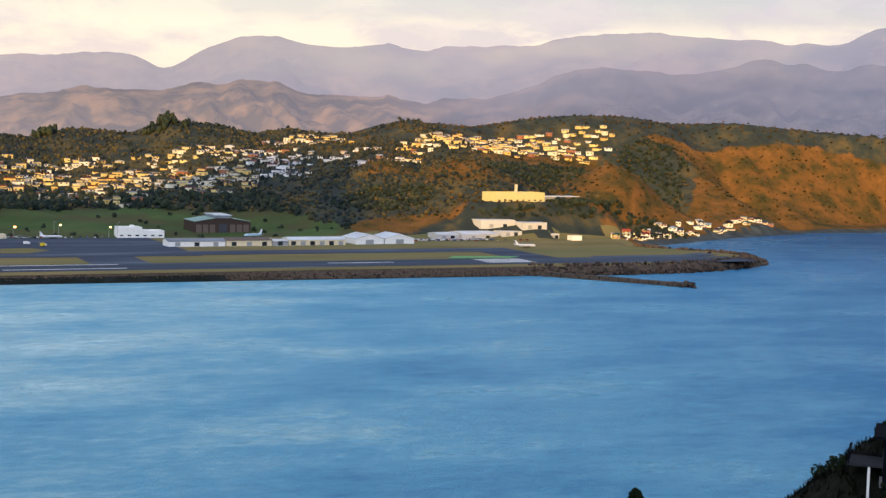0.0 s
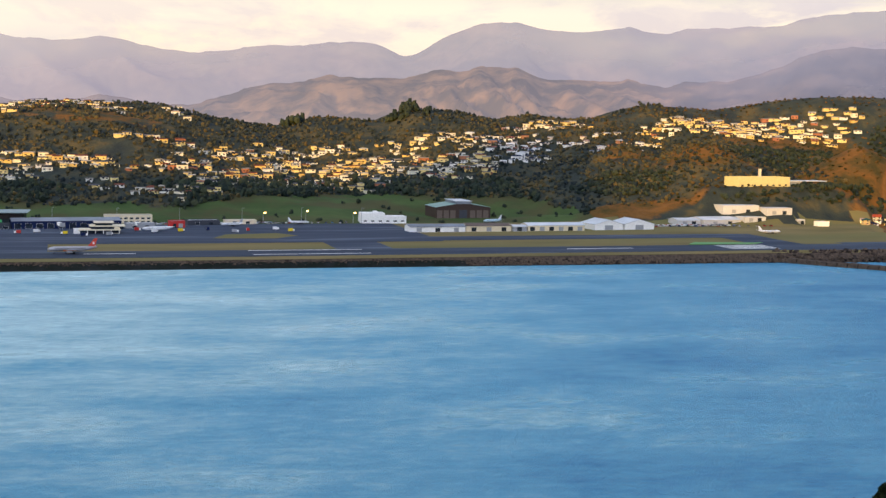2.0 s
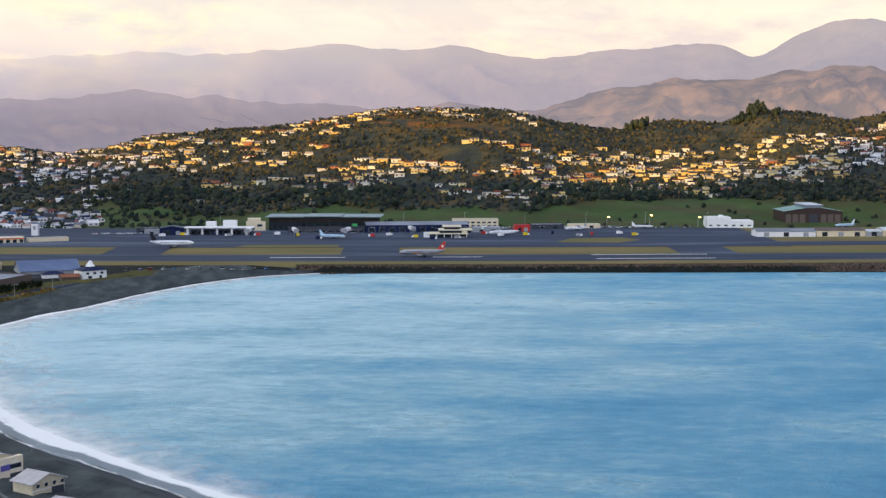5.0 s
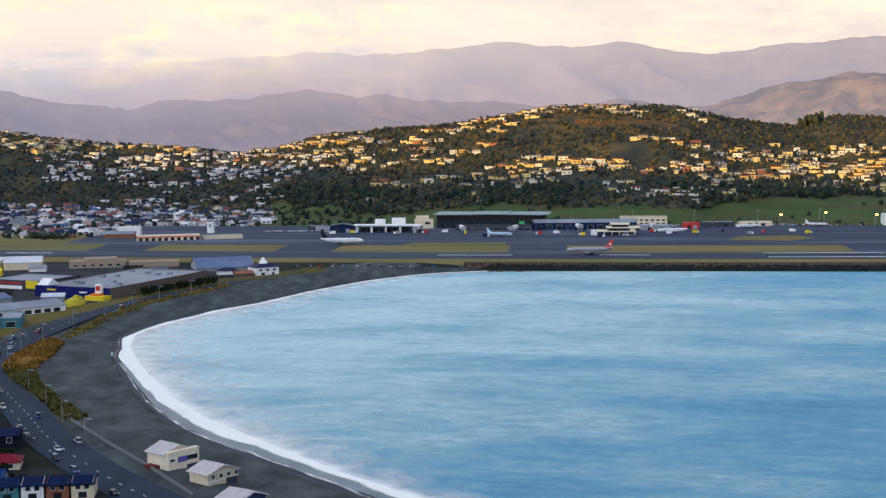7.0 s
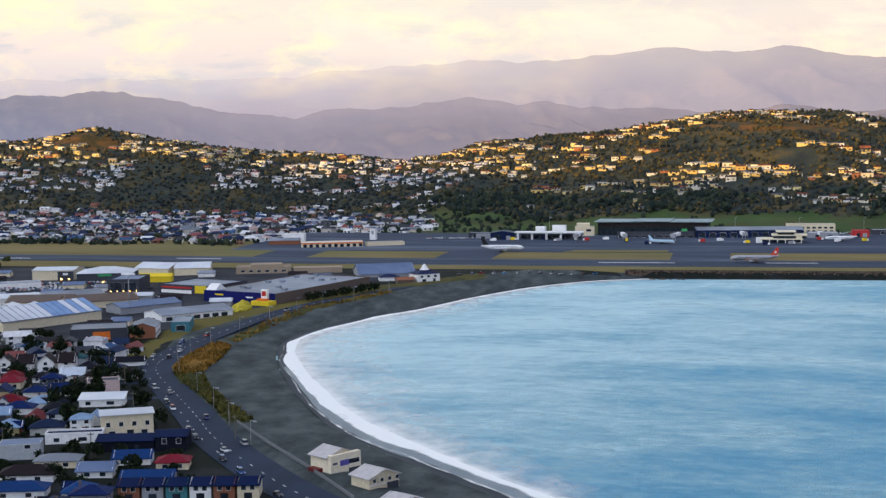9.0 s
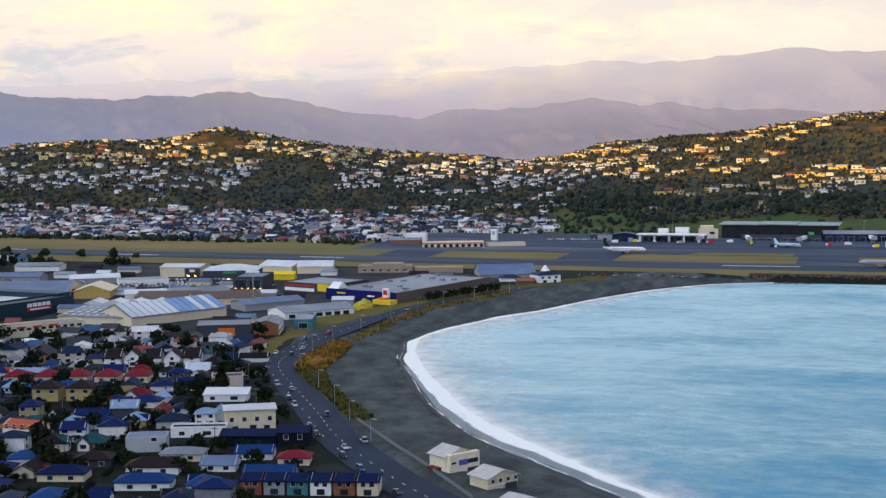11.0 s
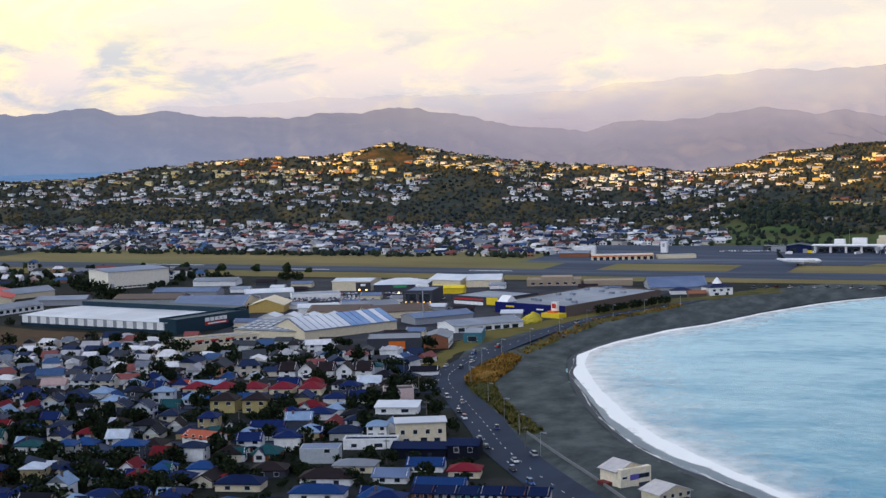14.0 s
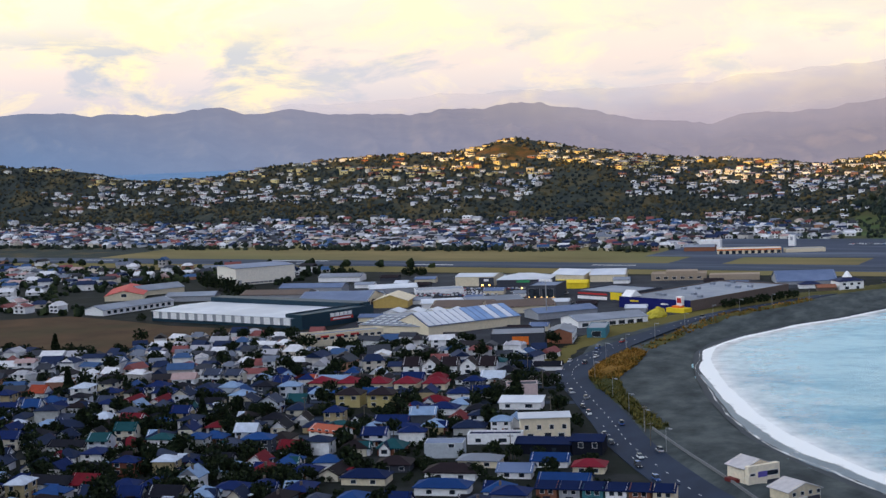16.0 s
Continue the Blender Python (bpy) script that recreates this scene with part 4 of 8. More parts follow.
wall_line = [(x, 1069.0) for x in np.linspace(-85, 600, 60)]
bank("seawall", wall_line, 2.5, lambda x: field_z(x) - 0.2, -1.5, rock, "dark rock seawall below the runway")
field_strip("ground_seawall_top", -85, 600, 1073.5, 1095.5, -0.12, field_grass, "rough grass strip along the seawall's top")
pts = [(x, 1067.0 + 6 * u, -0.4 + 5.4 * u) for x, u in zip(rng.uniform(-85, 600, 1500), rng.rand(1500) ** 1.2)]
tagged(part("seawall_boulders", rocks(pts, 0.6, 1.4), rock), "dark boulders of the seawall along the runway", "boulders", kind="stuff")
point_line = curve_through([(590, 1069), (690, 1068), (790, 1087), (868, 1128), (899, 1165), (876, 1222), (836, 1285)], 60)
bank("seawall_point", point_line, 6.0, lambda x: 7.0, -1.5, rock, "rock-armoured end of the runway platform")
pts = []
for _ in range(1500):
    i, u = rng.randint(0, 59), rng.rand()
    a, b2 = point_line[i], point_line[i + 1]
    q = a + (b2 - a) * rng.rand()
    d = (b2 - a) / np.linalg.norm(b2 - a)
    off = -16 + 24 * u
    pts.append((q[0] + d[1] * off, q[1] - d[0] * off, 7.6 - 7.6 * u ** 1.3 + rng.rand()))
tagged(part("point_boulders", rocks(pts, 1.0, 2.8), rock), "heaped boulders and concrete blocks at the runway's end", "boulders", kind="stuff")
bw = thing("breakwater", pose(0, 0, 0), "low dark concrete breakwater running out into the bay", "breakwater")
_a, _b = Vector((597, 1066)), Vector((672, 968))
_d = (_b - _a).normalized()
_n = Vector((-_d.y, _d.x))
for k in range(14):
    p0, p1 = _a + (_b - _a) * (k / 14), _a + (_b - _a) * ((k + 1) / 14 - 0.003)
    w = 5.0
    top = 3.6 - 0.06 * k + rng.rand() * 0.25
    cs = [p0 + _n * w, p1 + _n * w, p1 - _n * w, p0 - _n * w]
    v = [(c.x, c.y, -2.0) for c in cs] + [(c.x - (c.x - ((p0 + p1) / 2).x) * 0.12, c.y - (c.y - ((p0 + p1) / 2).y) * 0.12 * 0, top) for c in cs]
    part("concrete_block", (v, boxes((0, 1, 0, 1, 0, 1))[1]), rock, bw)
pts = [(672 + rng.randn() * 7, 966 + rng.randn() * 6, 0.6 + rng.rand() * 1.6) for _ in range(70)]
tagged(part("breakwater_boulders", rocks(pts, 1.0, 2.4), rock), "dark boulders heaped at the breakwater's head", "boulders", kind="stuff")
pts = [(-66 + 26 * u, 1056 + rng.rand() * 3, 0.1) for u in rng.rand(22)]
tagged(part("shore_boulders", rocks(pts, 0.6, 1.6), rock), "dark rocks at the seawall's corner by the beach", "boulders", kind="stuff")


# ---- buildings ----
glass = material("window_glass", [(0.4, (0.012, 0.016, 0.022)), (0.6, (0.03, 0.04, 0.055))], 0.3, 0.08, spec=0.5)
white_wall = plain("white_painted_wall", (0.82, 0.81, 0.79))
cream_wall = plain("cream_wall", (0.70, 0.60, 0.42))
grey_wall = plain("grey_wall", (0.30, 0.31, 0.33))
dark_wall = plain("charcoal_wall", (0.045, 0.05, 0.065))
navy = plain("navy_cladding", (0.008, 0.016, 0.062), 0.5, spec=0.08)
teal_navy = plain("dark_teal_cladding", (0.010, 0.035, 0.055), 0.5)
royal = plain("royal_blue_cladding", (0.010, 0.014, 0.11), 0.5, spec=0.08)
brick_wall = plain("brick_wall", (0.25, 0.10, 0.055), 0.85)
brown_wall = plain("brown_precast_wall", (0.13, 0.10, 0.085), 0.9)
yellow_paint = plain("yellow_paint", (0.75, 0.55, 0.02), 0.6)
orange_paint = plain("orange_paint", (0.70, 0.16, 0.02), 0.6)
red_paint = plain("red_paint", (0.45, 0.03, 0.025), 0.55)
white_steel = material("white_roof_steel", [(0.3, (0.50, 0.54, 0.60)), (0.7, (0.70, 0.72, 0.74))], 0.05, 0.45, stretch=(1, 1, 1), second=(0.03, (0.42, 0.44, 0.47), 0.5))
sheet_blue = material("blue_roof_sheet", [(0.3, (0.14, 0.25, 0.46)), (0.7, (0.24, 0.36, 0.56))], 0.08, 0.45)
blue_steel = material("blue_roof_steel", [(0.3, (0.08, 0.12, 0.22)), (0.7, (0.14, 0.19, 0.30))], 0.08, 0.45)
grey_steel = material("grey_roof_steel", [(0.3, (0.17, 0.20, 0.25)), (0.7, (0.28, 0.31, 0.36))], 0.06, 0.5, second=(0.02, (0.13, 0.14, 0.16), 0.6))
green_steel = material("green_roof_steel", [(0.3, (0.18, 0.30, 0.28)), (0.7, (0.28, 0.40, 0.36))], 0.05, 0.5)
lamp_warm = bpy.data.materials.new("lamp_glow")
lamp_warm.use_nodes = True
lamp_warm.node_tree.nodes["Principled BSDF"].inputs["Emission Color"].default_value = (1.0, 0.5, 0.08, 1)
lamp_warm.node_tree.nodes["Principled BSDF"].inputs["Emission Strength"].default_value = 6.0
metal = plain("galvanised_steel", (0.35, 0.36, 0.37), 0.45, 0.6)


def ring_slab(w, d, z0, z1, t=0.3):
    """(verts, faces): four walls of a box without lid, w along x and d along y, with thickness."""
    return boxes((-w / 2, w / 2, -d / 2, -d / 2 + t, z0, z1), (-w / 2, w / 2, d / 2 - t, d / 2, z0, z1),
                 (-w / 2, -w / 2 + t, -d / 2 + t, d / 2 - t, z0, z1), (w / 2 - t, w / 2, -d / 2 + t, d / 2 - t, z0, z1))


def gable_roof(w, d, z, rise, over=0.6, t=0.25):
    """(verts, faces): ridge along x."""
    a, b = d / 2 + over, z - over * rise / (d / 2)
    return prism([(-a, b), (-a, b - t), (0, z + rise - t), (a, b - t), (a, b), (0, z + rise)][::-1], -w / 2 - over, w / 2 + over)


def gable_ends(w, d, z, rise, t=0.3):
    prof = [(-d / 2, z), (0, z + rise), (d / 2, z)][::-1]
    return prism(prof, -w / 2, -w / 2 + t), prism(prof, w / 2 - t, w / 2)


def hip_roof(w, d, z, rise, over=0.6, t=0.25):
    a, b = w / 2 + over, d / 2 + over
    r = max(0.2, a - b)
    v = [(-a, -b, z - t), (a, -b, z - t), (a, b, z - t), (-a, b, z - t), (-a, -b, z), (a, -b, z), (a, b, z), (-a, b, z), (-r, 0, z + rise), (r, 0, z + rise)]
    f = [(3, 2, 1, 0), (0, 1, 5, 4), (1, 2, 6, 5), (2, 3, 7, 6), (3, 0, 4, 7), (4, 5, 9, 8), (5, 6, 9), (6, 7, 8, 9), (7, 4, 8)]
    return v, f


def window(parent, x, y, z, w, h, axis, mat=None, name="window"):
    """A glazed window standing 4 cm proud, in a wall that faces along axis ('-y', '+y', '-x', '+x'), with a frame."""
    s = -1 if axis[0] == "-" else 1
    t, e = 0.05, 0.09
    if axis[1] == "y":
        fr = boxes((x - w / 2 - e, x + w / 2 + e, min(y, y + s * t), max(y, y + s * t), z - e, z), (x - w / 2 - e, x + w / 2 + e, min(y, y + s * t), max(y, y + s * t), z + h, z + h + e),
                   (x - w / 2 - e, x - w / 2, min(y, y + s * t), max(y, y + s * t), z, z + h), (x + w / 2, x + w / 2 + e, min(y, y + s * t), max(y, y + s * t), z, z + h))
        pn = boxes((x - w / 2, x + w / 2, min(y, y + s * 0.02), max(y, y + s * 0.02), z, z + h))
    else:
        fr = boxes((min(x, x + s * t), max(x, x + s * t), y - w / 2 - e, y + w / 2 + e, z - e, z), (min(x, x + s * t), max(x, x + s * t), y - w / 2 - e, y + w / 2 + e, z + h, z + h + e),
                   (min(x, x + s * t), max(x, x + s * t), y - w / 2 - e, y - w / 2, z, z + h), (min(x, x + s * t), max(x, x + s * t), y + w / 2, y + w / 2 + e, z, z + h))
        pn = boxes((min(x, x + s * 0.02), max(x, x + s * 0.02), y - w / 2, y + w / 2, z, z + h))
    o = part(name, fr, mat or white_wall, parent)
    part("pane", pn, glass, o)
    return o


def place(p, q, z=None):
    """The pose with x running from p to q, at their middle, and the distance between them; local -y faces the camera's side."""
    dx, dy = q[0] - p[0], q[1] - p[1]
    m = ((p[0] + q[0]) / 2, (p[1] + q[1]) / 2)
    zz = float(height(m[0], m[1])) if z is None else z
    return m, math.degrees(math.atan2(dy, dx)), math.hypot(dx, dy), zz


def shed(p, q, depth, hgt, roof, rise, wall, roof_mat, label, category="warehouse", name="warehouse", openings=(), cross=False, group="", ribs=0, z=None, parapet=0.0):
    """A large building whose front runs from p to q, with depth behind it. roof: gable, hip, flat or mono; openings: (along 0..1, sill, width, height, kind)."""
    m, turn, w, zz = place(p, q, z)
    nx, ny = -math.sin(radians(turn)), math.cos(radians(turn))
    ob = thing(name, pose(m[0] + nx * depth / 2, m[1] + ny * depth / 2, zz - 0.2, 0, 0, turn), label, category, group)
    part("wall", ring_slab(w, depth, -1.0, hgt), wall, ob)
    if roof == "gable" and not cross:
        for e_ in gable_ends(w, depth, hgt, rise):
            part("gable_end", e_, wall, ob)
        part("roof", gable_roof(w, depth, hgt, rise), roof_mat, ob)
    elif roof == "gable":
        for v, f in gable_ends(depth, w, hgt, rise):
            part("gable_end", ([(-y, x, c) for x, y, c in v], f), wall, ob)
        v, f = gable_roof(depth, w, hgt, rise)
        part("roof", ([(-y, x, c) for x, y, c in v], f), roof_mat, ob)
    elif roof == "hip":
        part("roof", hip_roof(w, depth, hgt, rise), roof_mat, ob)
    elif roof == "mono":
        v, f = boxes((-w / 2 - 0.5, w / 2 + 0.5, -depth / 2 - 0.5, depth / 2 + 0.5, hgt, hgt + 0.35))
        part("roof", ([(x, y, c + (rise * (y + depth / 2) / depth)) for x, y, c in v], f), roof_mat, ob)
        prof = [(-depth / 2 + 0.3, hgt), (depth / 2 - 0.3, hgt + rise), (depth / 2 - 0.3, hgt)][::-1]
        part("gable_end", prism(prof, -w / 2, -w / 2 + 0.3), wall, ob)
        part("gable_end", prism(prof, w / 2 - 0.3, w / 2), wall, ob)
        part("rear_wall", boxes((-w / 2, w / 2, depth / 2 - 0.3, depth / 2, hgt, hgt + rise)), wall, ob)
    else:
        part("roof", boxes((-w / 2 + 0.3, w / 2 - 0.3, -depth / 2 + 0.3, depth / 2 - 0.3, hgt - 0.5, hgt - 0.1)), roof_mat, ob)
        if parapet:
            part("parapet", ring_slab(w + 0.1, depth + 0.1, hgt, hgt + parapet, 0.4), wall, ob)
    for along, sill, ow, oh, kind in openings:
        x = -w / 2 + along * w
        if kind == "door":
            part("roller_door", boxes((x - ow / 2, x + ow / 2, -depth / 2 - 0.06, -depth / 2, sill, sill + oh)), grey_wall, ob)
        elif kind == "dark":
            part("doorway", boxes((x - ow / 2, x + ow / 2, -depth / 2 - 0.06, -depth / 2, sill, sill + oh)), glass, ob)
        else:
            window(ob, x, -depth / 2, sill, ow, oh, "-y")
    for k in range(ribs):
        x = -w / 2 + (k + 0.5) * w / ribs
        part("roof_rib", boxes((x - 0.15, x + 0.15, -depth / 2 - 0.4, -depth / 2, 0.3, hgt)), roof_mat, ob)
    return ob, w, turn


def panel(parent, x0, x1, y, z0, z1, mat, name="sign", label=""):
    return part(name, boxes((x0, x1, y - 0.15, y, z0, z1)), mat, parent, label)


# ---- industrial quarter behind the beach ----
brown_roof_steel = plain("brown_roof_steel", (0.10, 0.065, 0.05), 0.55, scale=0.1)
brown_field = material("bare_sports_field", [(0.3, (0.050, 0.030, 0.016)), (0.7, (0.098, 0.058, 0.030))], 0.03, 0.95, second=(0.02, (0.05, 0.045, 0.02), 0.5))
slab("ground_field", [(-830, 650), (-711, 744), (-640, 728), (-600, 716), (-488, 707), (-528, 690), (-556, 655), (-552, 604), (-660, 588), (-830, 575)], 5.35, brown_field, "brown worn playing field", thick=0.5)
yard = material("yard_asphalt", [(0.3, (0.018, 0.021, 0.028)), (0.7, (0.045, 0.049, 0.058))], 0.05, 0.9)
slab("pavement_yard", [(-470, 700), (-330, 690), (-300, 760), (-290, 840), (-345, 865), (-250, 1000), (-330, 1060), (-600, 1060), (-640, 830), (-490, 800)], 5.2, yard, "grey asphalt yards and parking between warehouses", thick=0.5)

big, w, turn = shed((-720, 951), (-691, 996), 46, 14.6, "gable", 0.7, plain("pale_cream_cladding", (0.80, 0.74, 0.62)), blue_steel, "large cream hangar-like building with a pale blue roof", name="hangar",
                    openings=[(0.06, 0.3, 3.5, 4.0, "door")] + [(0.2 + 0.075 * k, 1.0, 3.2, 1.3, "window") for k in range(9)])
shed((-755, 829), (-731, 846), 64, 4.5, "gable", 3.6, cream_wall, red_paint, "cream hall with a red iron roof", name="hall", openings=[(0.5, 3, 4, 2.5, "window")], cross=True)
shed((-752, 868), (-738, 905), 20, 4.5, "gable", 3.5, cream_wall, grey_steel, "cream hall with a ribbed grey roof", name="hall")
shed((-687, 752), (-677, 817), 20, 4.4, "gable", 2.8, white_wall, grey_steel, "long white school block with a dark grey roof", "school block", "school_block",
     openings=[(0.08 + 0.085 * k, 1.2, 3.0, 2.2, "window") for k in range(11)])
ware, w, turn = shed((-630, 737), (-496, 720), 56, 7.0, "gable", 0.9, teal_navy, white_steel, "long navy warehouse with white wall panels and a white roof")
for k in range(16):
    x = -w / 2 + (k + 0.5) * w / 16
    part("wall_panel", boxes((x - w / 32 * 0.62, x + w / 32 * 0.62, -28.25, -28.0, 2.2, 6.8)), white_wall, ware, "white wall panel")
    part("downpipe_panel", boxes((x + w / 32 * 0.62, x + w / 32 * 1.38, -28.15, -28.0, 2.2, 6.8)), grey_wall, ware, "grey wall panel")
part("rear_block", boxes((-w / 2, w / 2, 28.0, 40.0, -1.0, 10.2)), teal_navy, ware, "tall navy rear block")
ann, w, turn = shed((-494.5, 718), (-478, 776), 16, 8.6, "flat", 0, teal_navy, teal_navy, "tall dark navy shop front with a white and red sign", "shop", "shop", parapet=0.8)
for k, (x0, x1) in enumerate(((-7, -3.5), (-2.8, 0.4), (1.0, 4.0), (4.6, 7.4), (8.0, 11))):
    panel(ann, x0, x1, -8.0, 5.6, 7.9, white_wall, "sign_bar")
panel(ann, -7, 12, -8.0, 3.2, 5.2, red_paint, "sign", "red sign panel")
panel(ann, -5, 10, -8.2, 3.8, 4.6, white_wall, "sign_bar")
shed((-560, 806), (-512, 822), 54, 5.5, "gable", 5.0, cream_wall, blue_steel, "cream workshop with a curved blue and cream roof", "workshop", "workshop")
shed((-509, 826), (-486, 834), 30, 5.5, "gable", 4.0, plain("mustard_cladding", (0.50, 0.34, 0.10)), cream_wall, "workshop with a mustard end wall and cream roof", "workshop", "workshop", cross=True)
saw, w, turn = shed((-401, 711), (-369, 768), 36, 6.0, "gable", 6.0, cream_wall, blue_steel, "cream warehouse with a pitched roof of white and blue sheets", ribs=0)
for k in range(14):
    x0 = -w / 2 + k * w / 14
    t0 = (18.6, 5.8)
    v, f = prism([(-18.4, 6.0), (-0.2, 12.15), (-0.2, 12.27), (-18.4, 6.12)][::-1], x0 + 0.3, x0 + w / 14 - 0.3)
    part("roof_sheet", (v, f), white_steel if k < 7 or k in (10, 12) else sheet_blue, saw)
flat, w, turn = shed((-452, 716), (-405, 716), 60, 5.0, "gable", 2.5, cream_wall, grey_steel, "low cream warehouse with many roof lights")
for k in range(9):
    for j in range(4):
        x = -w / 2 + 3 + k * (w - 6) / 8
        y = -26 + j * 6.4
        zt = 5.0 + 2.5 * (1 - abs(y) / 30)
        part("roof_light", boxes((x - 1.1, x + 1.1, y - 2.1, y + 2.1, zt + 0.1 - 0.1, zt + 0.45)), white_steel, flat)
door_b, w, turn = shed((-347, 684), (-320, 696), 26, 6.0, "flat", 0, dark_wall, grey_steel, "dark workshop with an orange shutter", "workshop", "workshop", parapet=0.5)
panel(door_b, -3, 6, -13.0, 0.3, 4.8, orange_paint, "shutter", "orange shutter")
brick_b, w, turn = shed((-319, 697), (-306, 701), 24, 6.4, "gable", 2.2, brick_wall, grey_steel, "brick-fronted block with white side wall and grey roof", "workshop", "workshop", cross=True)
part("side_wall", boxes((w / 2, w / 2 + 0.15, -11.5, 12, 0, 6.2)), white_wall, brick_b, "white side wall")
for k in range(6):
    window(brick_b, w / 2 + 0.15, -10 + k * 3.9, 1.6, 2.6, 1.5, "+x")
shed((-306, 722), (-296, 725), 24, 6.0, "flat", 0, plain("teal_cladding", (0.04, 0.16, 0.20)), grey_steel, "teal clad showroom with dark windows", "showroom", "showroom", openings=[(0.5, 1, 5, 3, "window")])
shed((-327, 759), (-296, 792), 26, 4.4, "gable", 2.4, white_wall, grey_steel, "long low white shop with a grey sloping roof", "shop", "shop",
     openings=[(0.1 + 0.13 * k, 0.8, 4.0, 2.2, "dark") for k in range(7)])
shed((-366, 788), (-340, 820), 20, 4.8, "gable", 2.2, grey_wall, blue_steel, "low grey warehouse with a blue-grey roof")
shed((-410, 806), (-374, 832), 26, 5.0, "gable", 3.2, cream_wall, brown_roof_steel, "cream workshop with a broad brown iron roof", "workshop", "workshop")
shed((-452, 806), (-414, 816), 28, 4.8, "gable", 3.0, cream_wall, brown_roof_steel, "cream workshop with a broad brown iron roof", "workshop", "workshop")
for k in range(4):
    shed((-472 + 13 * k, 778 + 3.2 * k), (-461 + 13 * k, 780.6 + 3.2 * k), 15, 4.2, "gable", 1.9, white_wall, white_steel, "white workshop bay with a pale gabled roof", "workshop", "workshop", cross=True, group="row of white gabled bays")
shed((-440, 835), (-410, 860), 25, 4.5, "gable", 2.5, cream_wall, grey_steel, "cream workshop with a grey iron roof", "workshop", "workshop")
shed((-470, 826), (-446, 840), 18, 4.5, "gable", 2.0, white_wall, white_steel, "white workshop with a pale roof", "workshop", "workshop")
shed((-560, 905), (-530, 925), 26, 4.5, "gable", 2.0, grey_wall, white_steel, "small workshop with a pale iron roof", "workshop", "workshop")
shed((-520, 905), (-490, 925), 20, 4.0, "flat", 0, white_wall, grey_steel, "white flat-roofed workshop in a yard", "workshop", "workshop")
shed((-640, 850), (-590, 862), 24, 5, "gable", 2.5, grey_wall, brown_roof_steel, "grey workshop with a brown iron roof", "workshop", "workshop")
shed((-640, 900), (-590, 912), 18, 5, "gable", 2.5, grey_wall, blue_steel, "workshop with a long blue roof", "workshop", "workshop")
shed((-660, 985), (-625, 995), 20, 4.5, "gable", 2.2, white_wall, grey_steel, "white iron-roofed workshop by the airfield", "workshop", "workshop")
shed((-700, 835), (-665, 850), 20, 4.5, "gable", 2.2, grey_wall, grey_steel, "plain grey workshop with iron roof", "workshop", "workshop")

# big blue store with the long brown side
store, w, turn = shed((-341, 861), (-287, 844), 112, 6.9, "flat", 0, brown_wall, grey_steel, "huge flat-roofed store, royal blue front and brown side", "store", "store", parapet=0.5)
panel(store, -w / 2 - 0.2, w / 2 + 0.2, -56.1, 0.0, 7.6, royal, "shop_front", "royal blue shop front")
panel(store, -w * 0.34, -w * 0.22, -56.3, 4.6, 5.6, yellow_paint, "sign_bar")
panel(store, w * 0.10, w * 0.2, -56.3, 3.8, 4.7, white_wall, "sign_bar")
part("porch", boxes((w / 2 - 13, w / 2 + 1, -64, -56.1, 0, 3.2)), yellow_paint, store, "yellow and orange entrance porch")
part("porch_roof", boxes((w / 2 - 10, w / 2 - 4, -62, -57, 3.2, 4.4)), orange_paint, store)
part("sign_tower", boxes((w / 2 - 9, w / 2 - 4.5, -58.5, -56.1, 3.2, 10.0)), white_wall, store, "white sign tower")
part("sign_bar", boxes((w / 2 - 8.4, w / 2 - 5.1, -58.65, -58.5, 6.0, 9.0)), red_paint, store)
part("lantern_roof", prism([(-56, 7.2), (-44, 7.2), (-50, 11.4)][::-1], -w / 2 + 1, -w / 2 + 9), white_wall, store, "white gabled roof light")
for k in range(11):
    px_, py_ = rng.uniform(-w / 2 + 6, w / 2 - 6), rng.uniform(-40, 50)
    part("roof_vent", boxes((px_ - 1.6, px_ + 1.6, py_ - 1.3, py_ + 1.3, 6.6, 8.2)), grey_steel, store)
dark_shop, w, turn = shed((-388, 896), (-345, 882), 40, 6.8, "flat", 0, dark_wall, grey_steel, "dark shop block with a yellow square sign", "shop", "shop", parapet=0.6)
panel(dark_shop, w / 2 - 13, w / 2 - 3, -20.1, 2.2, 7.2, yellow_paint, "sign", "yellow square sign")
panel(dark_shop, -w / 2 + 3, w / 2 - 16, -20.1, 4.9, 6.0, red_paint, "sign", "red and white fascia")
panel(dark_shop, -w / 2 + 3, w / 2 - 16, -20.25, 1.6, 3.8, white_wall, "sign_bar")
tall_shop, w, turn = shed((-425, 896), (-404, 900), 34, 9.0, "flat", 0, dark_wall, blue_steel, "tall charcoal shop with glass front", "shop", "shop", parapet=0.8)
for k in range(2):
    window(tall_shop, -w / 2 + 5.6 + k * 10, -17, 1.0, 8, 6.5, "-y", grey_wall)
for k in range(5):
    part("shop_light", boxes((-9 + 4.4 * k, -8.4 + 4.4 * k, -17.6, -17.2, 1.4, 1.9)), lamp_warm, tall_shop, "lit shop window lamp")
box_a, w, turn = shed((-520, 968), (-489, 973), 26, 8.0, "gable", 1.6, cream_wall, white_steel, "white boxy warehouse with dark shop end")
panel(box_a, w / 2 - 12, w / 2, -13.1, 0.3, 7.0, dark_wall, "shop_front")
panel(box_a, w / 2 - 8, w / 2 - 4, -13.3, 4.2, 6.0, white_wall, "sign_bar")
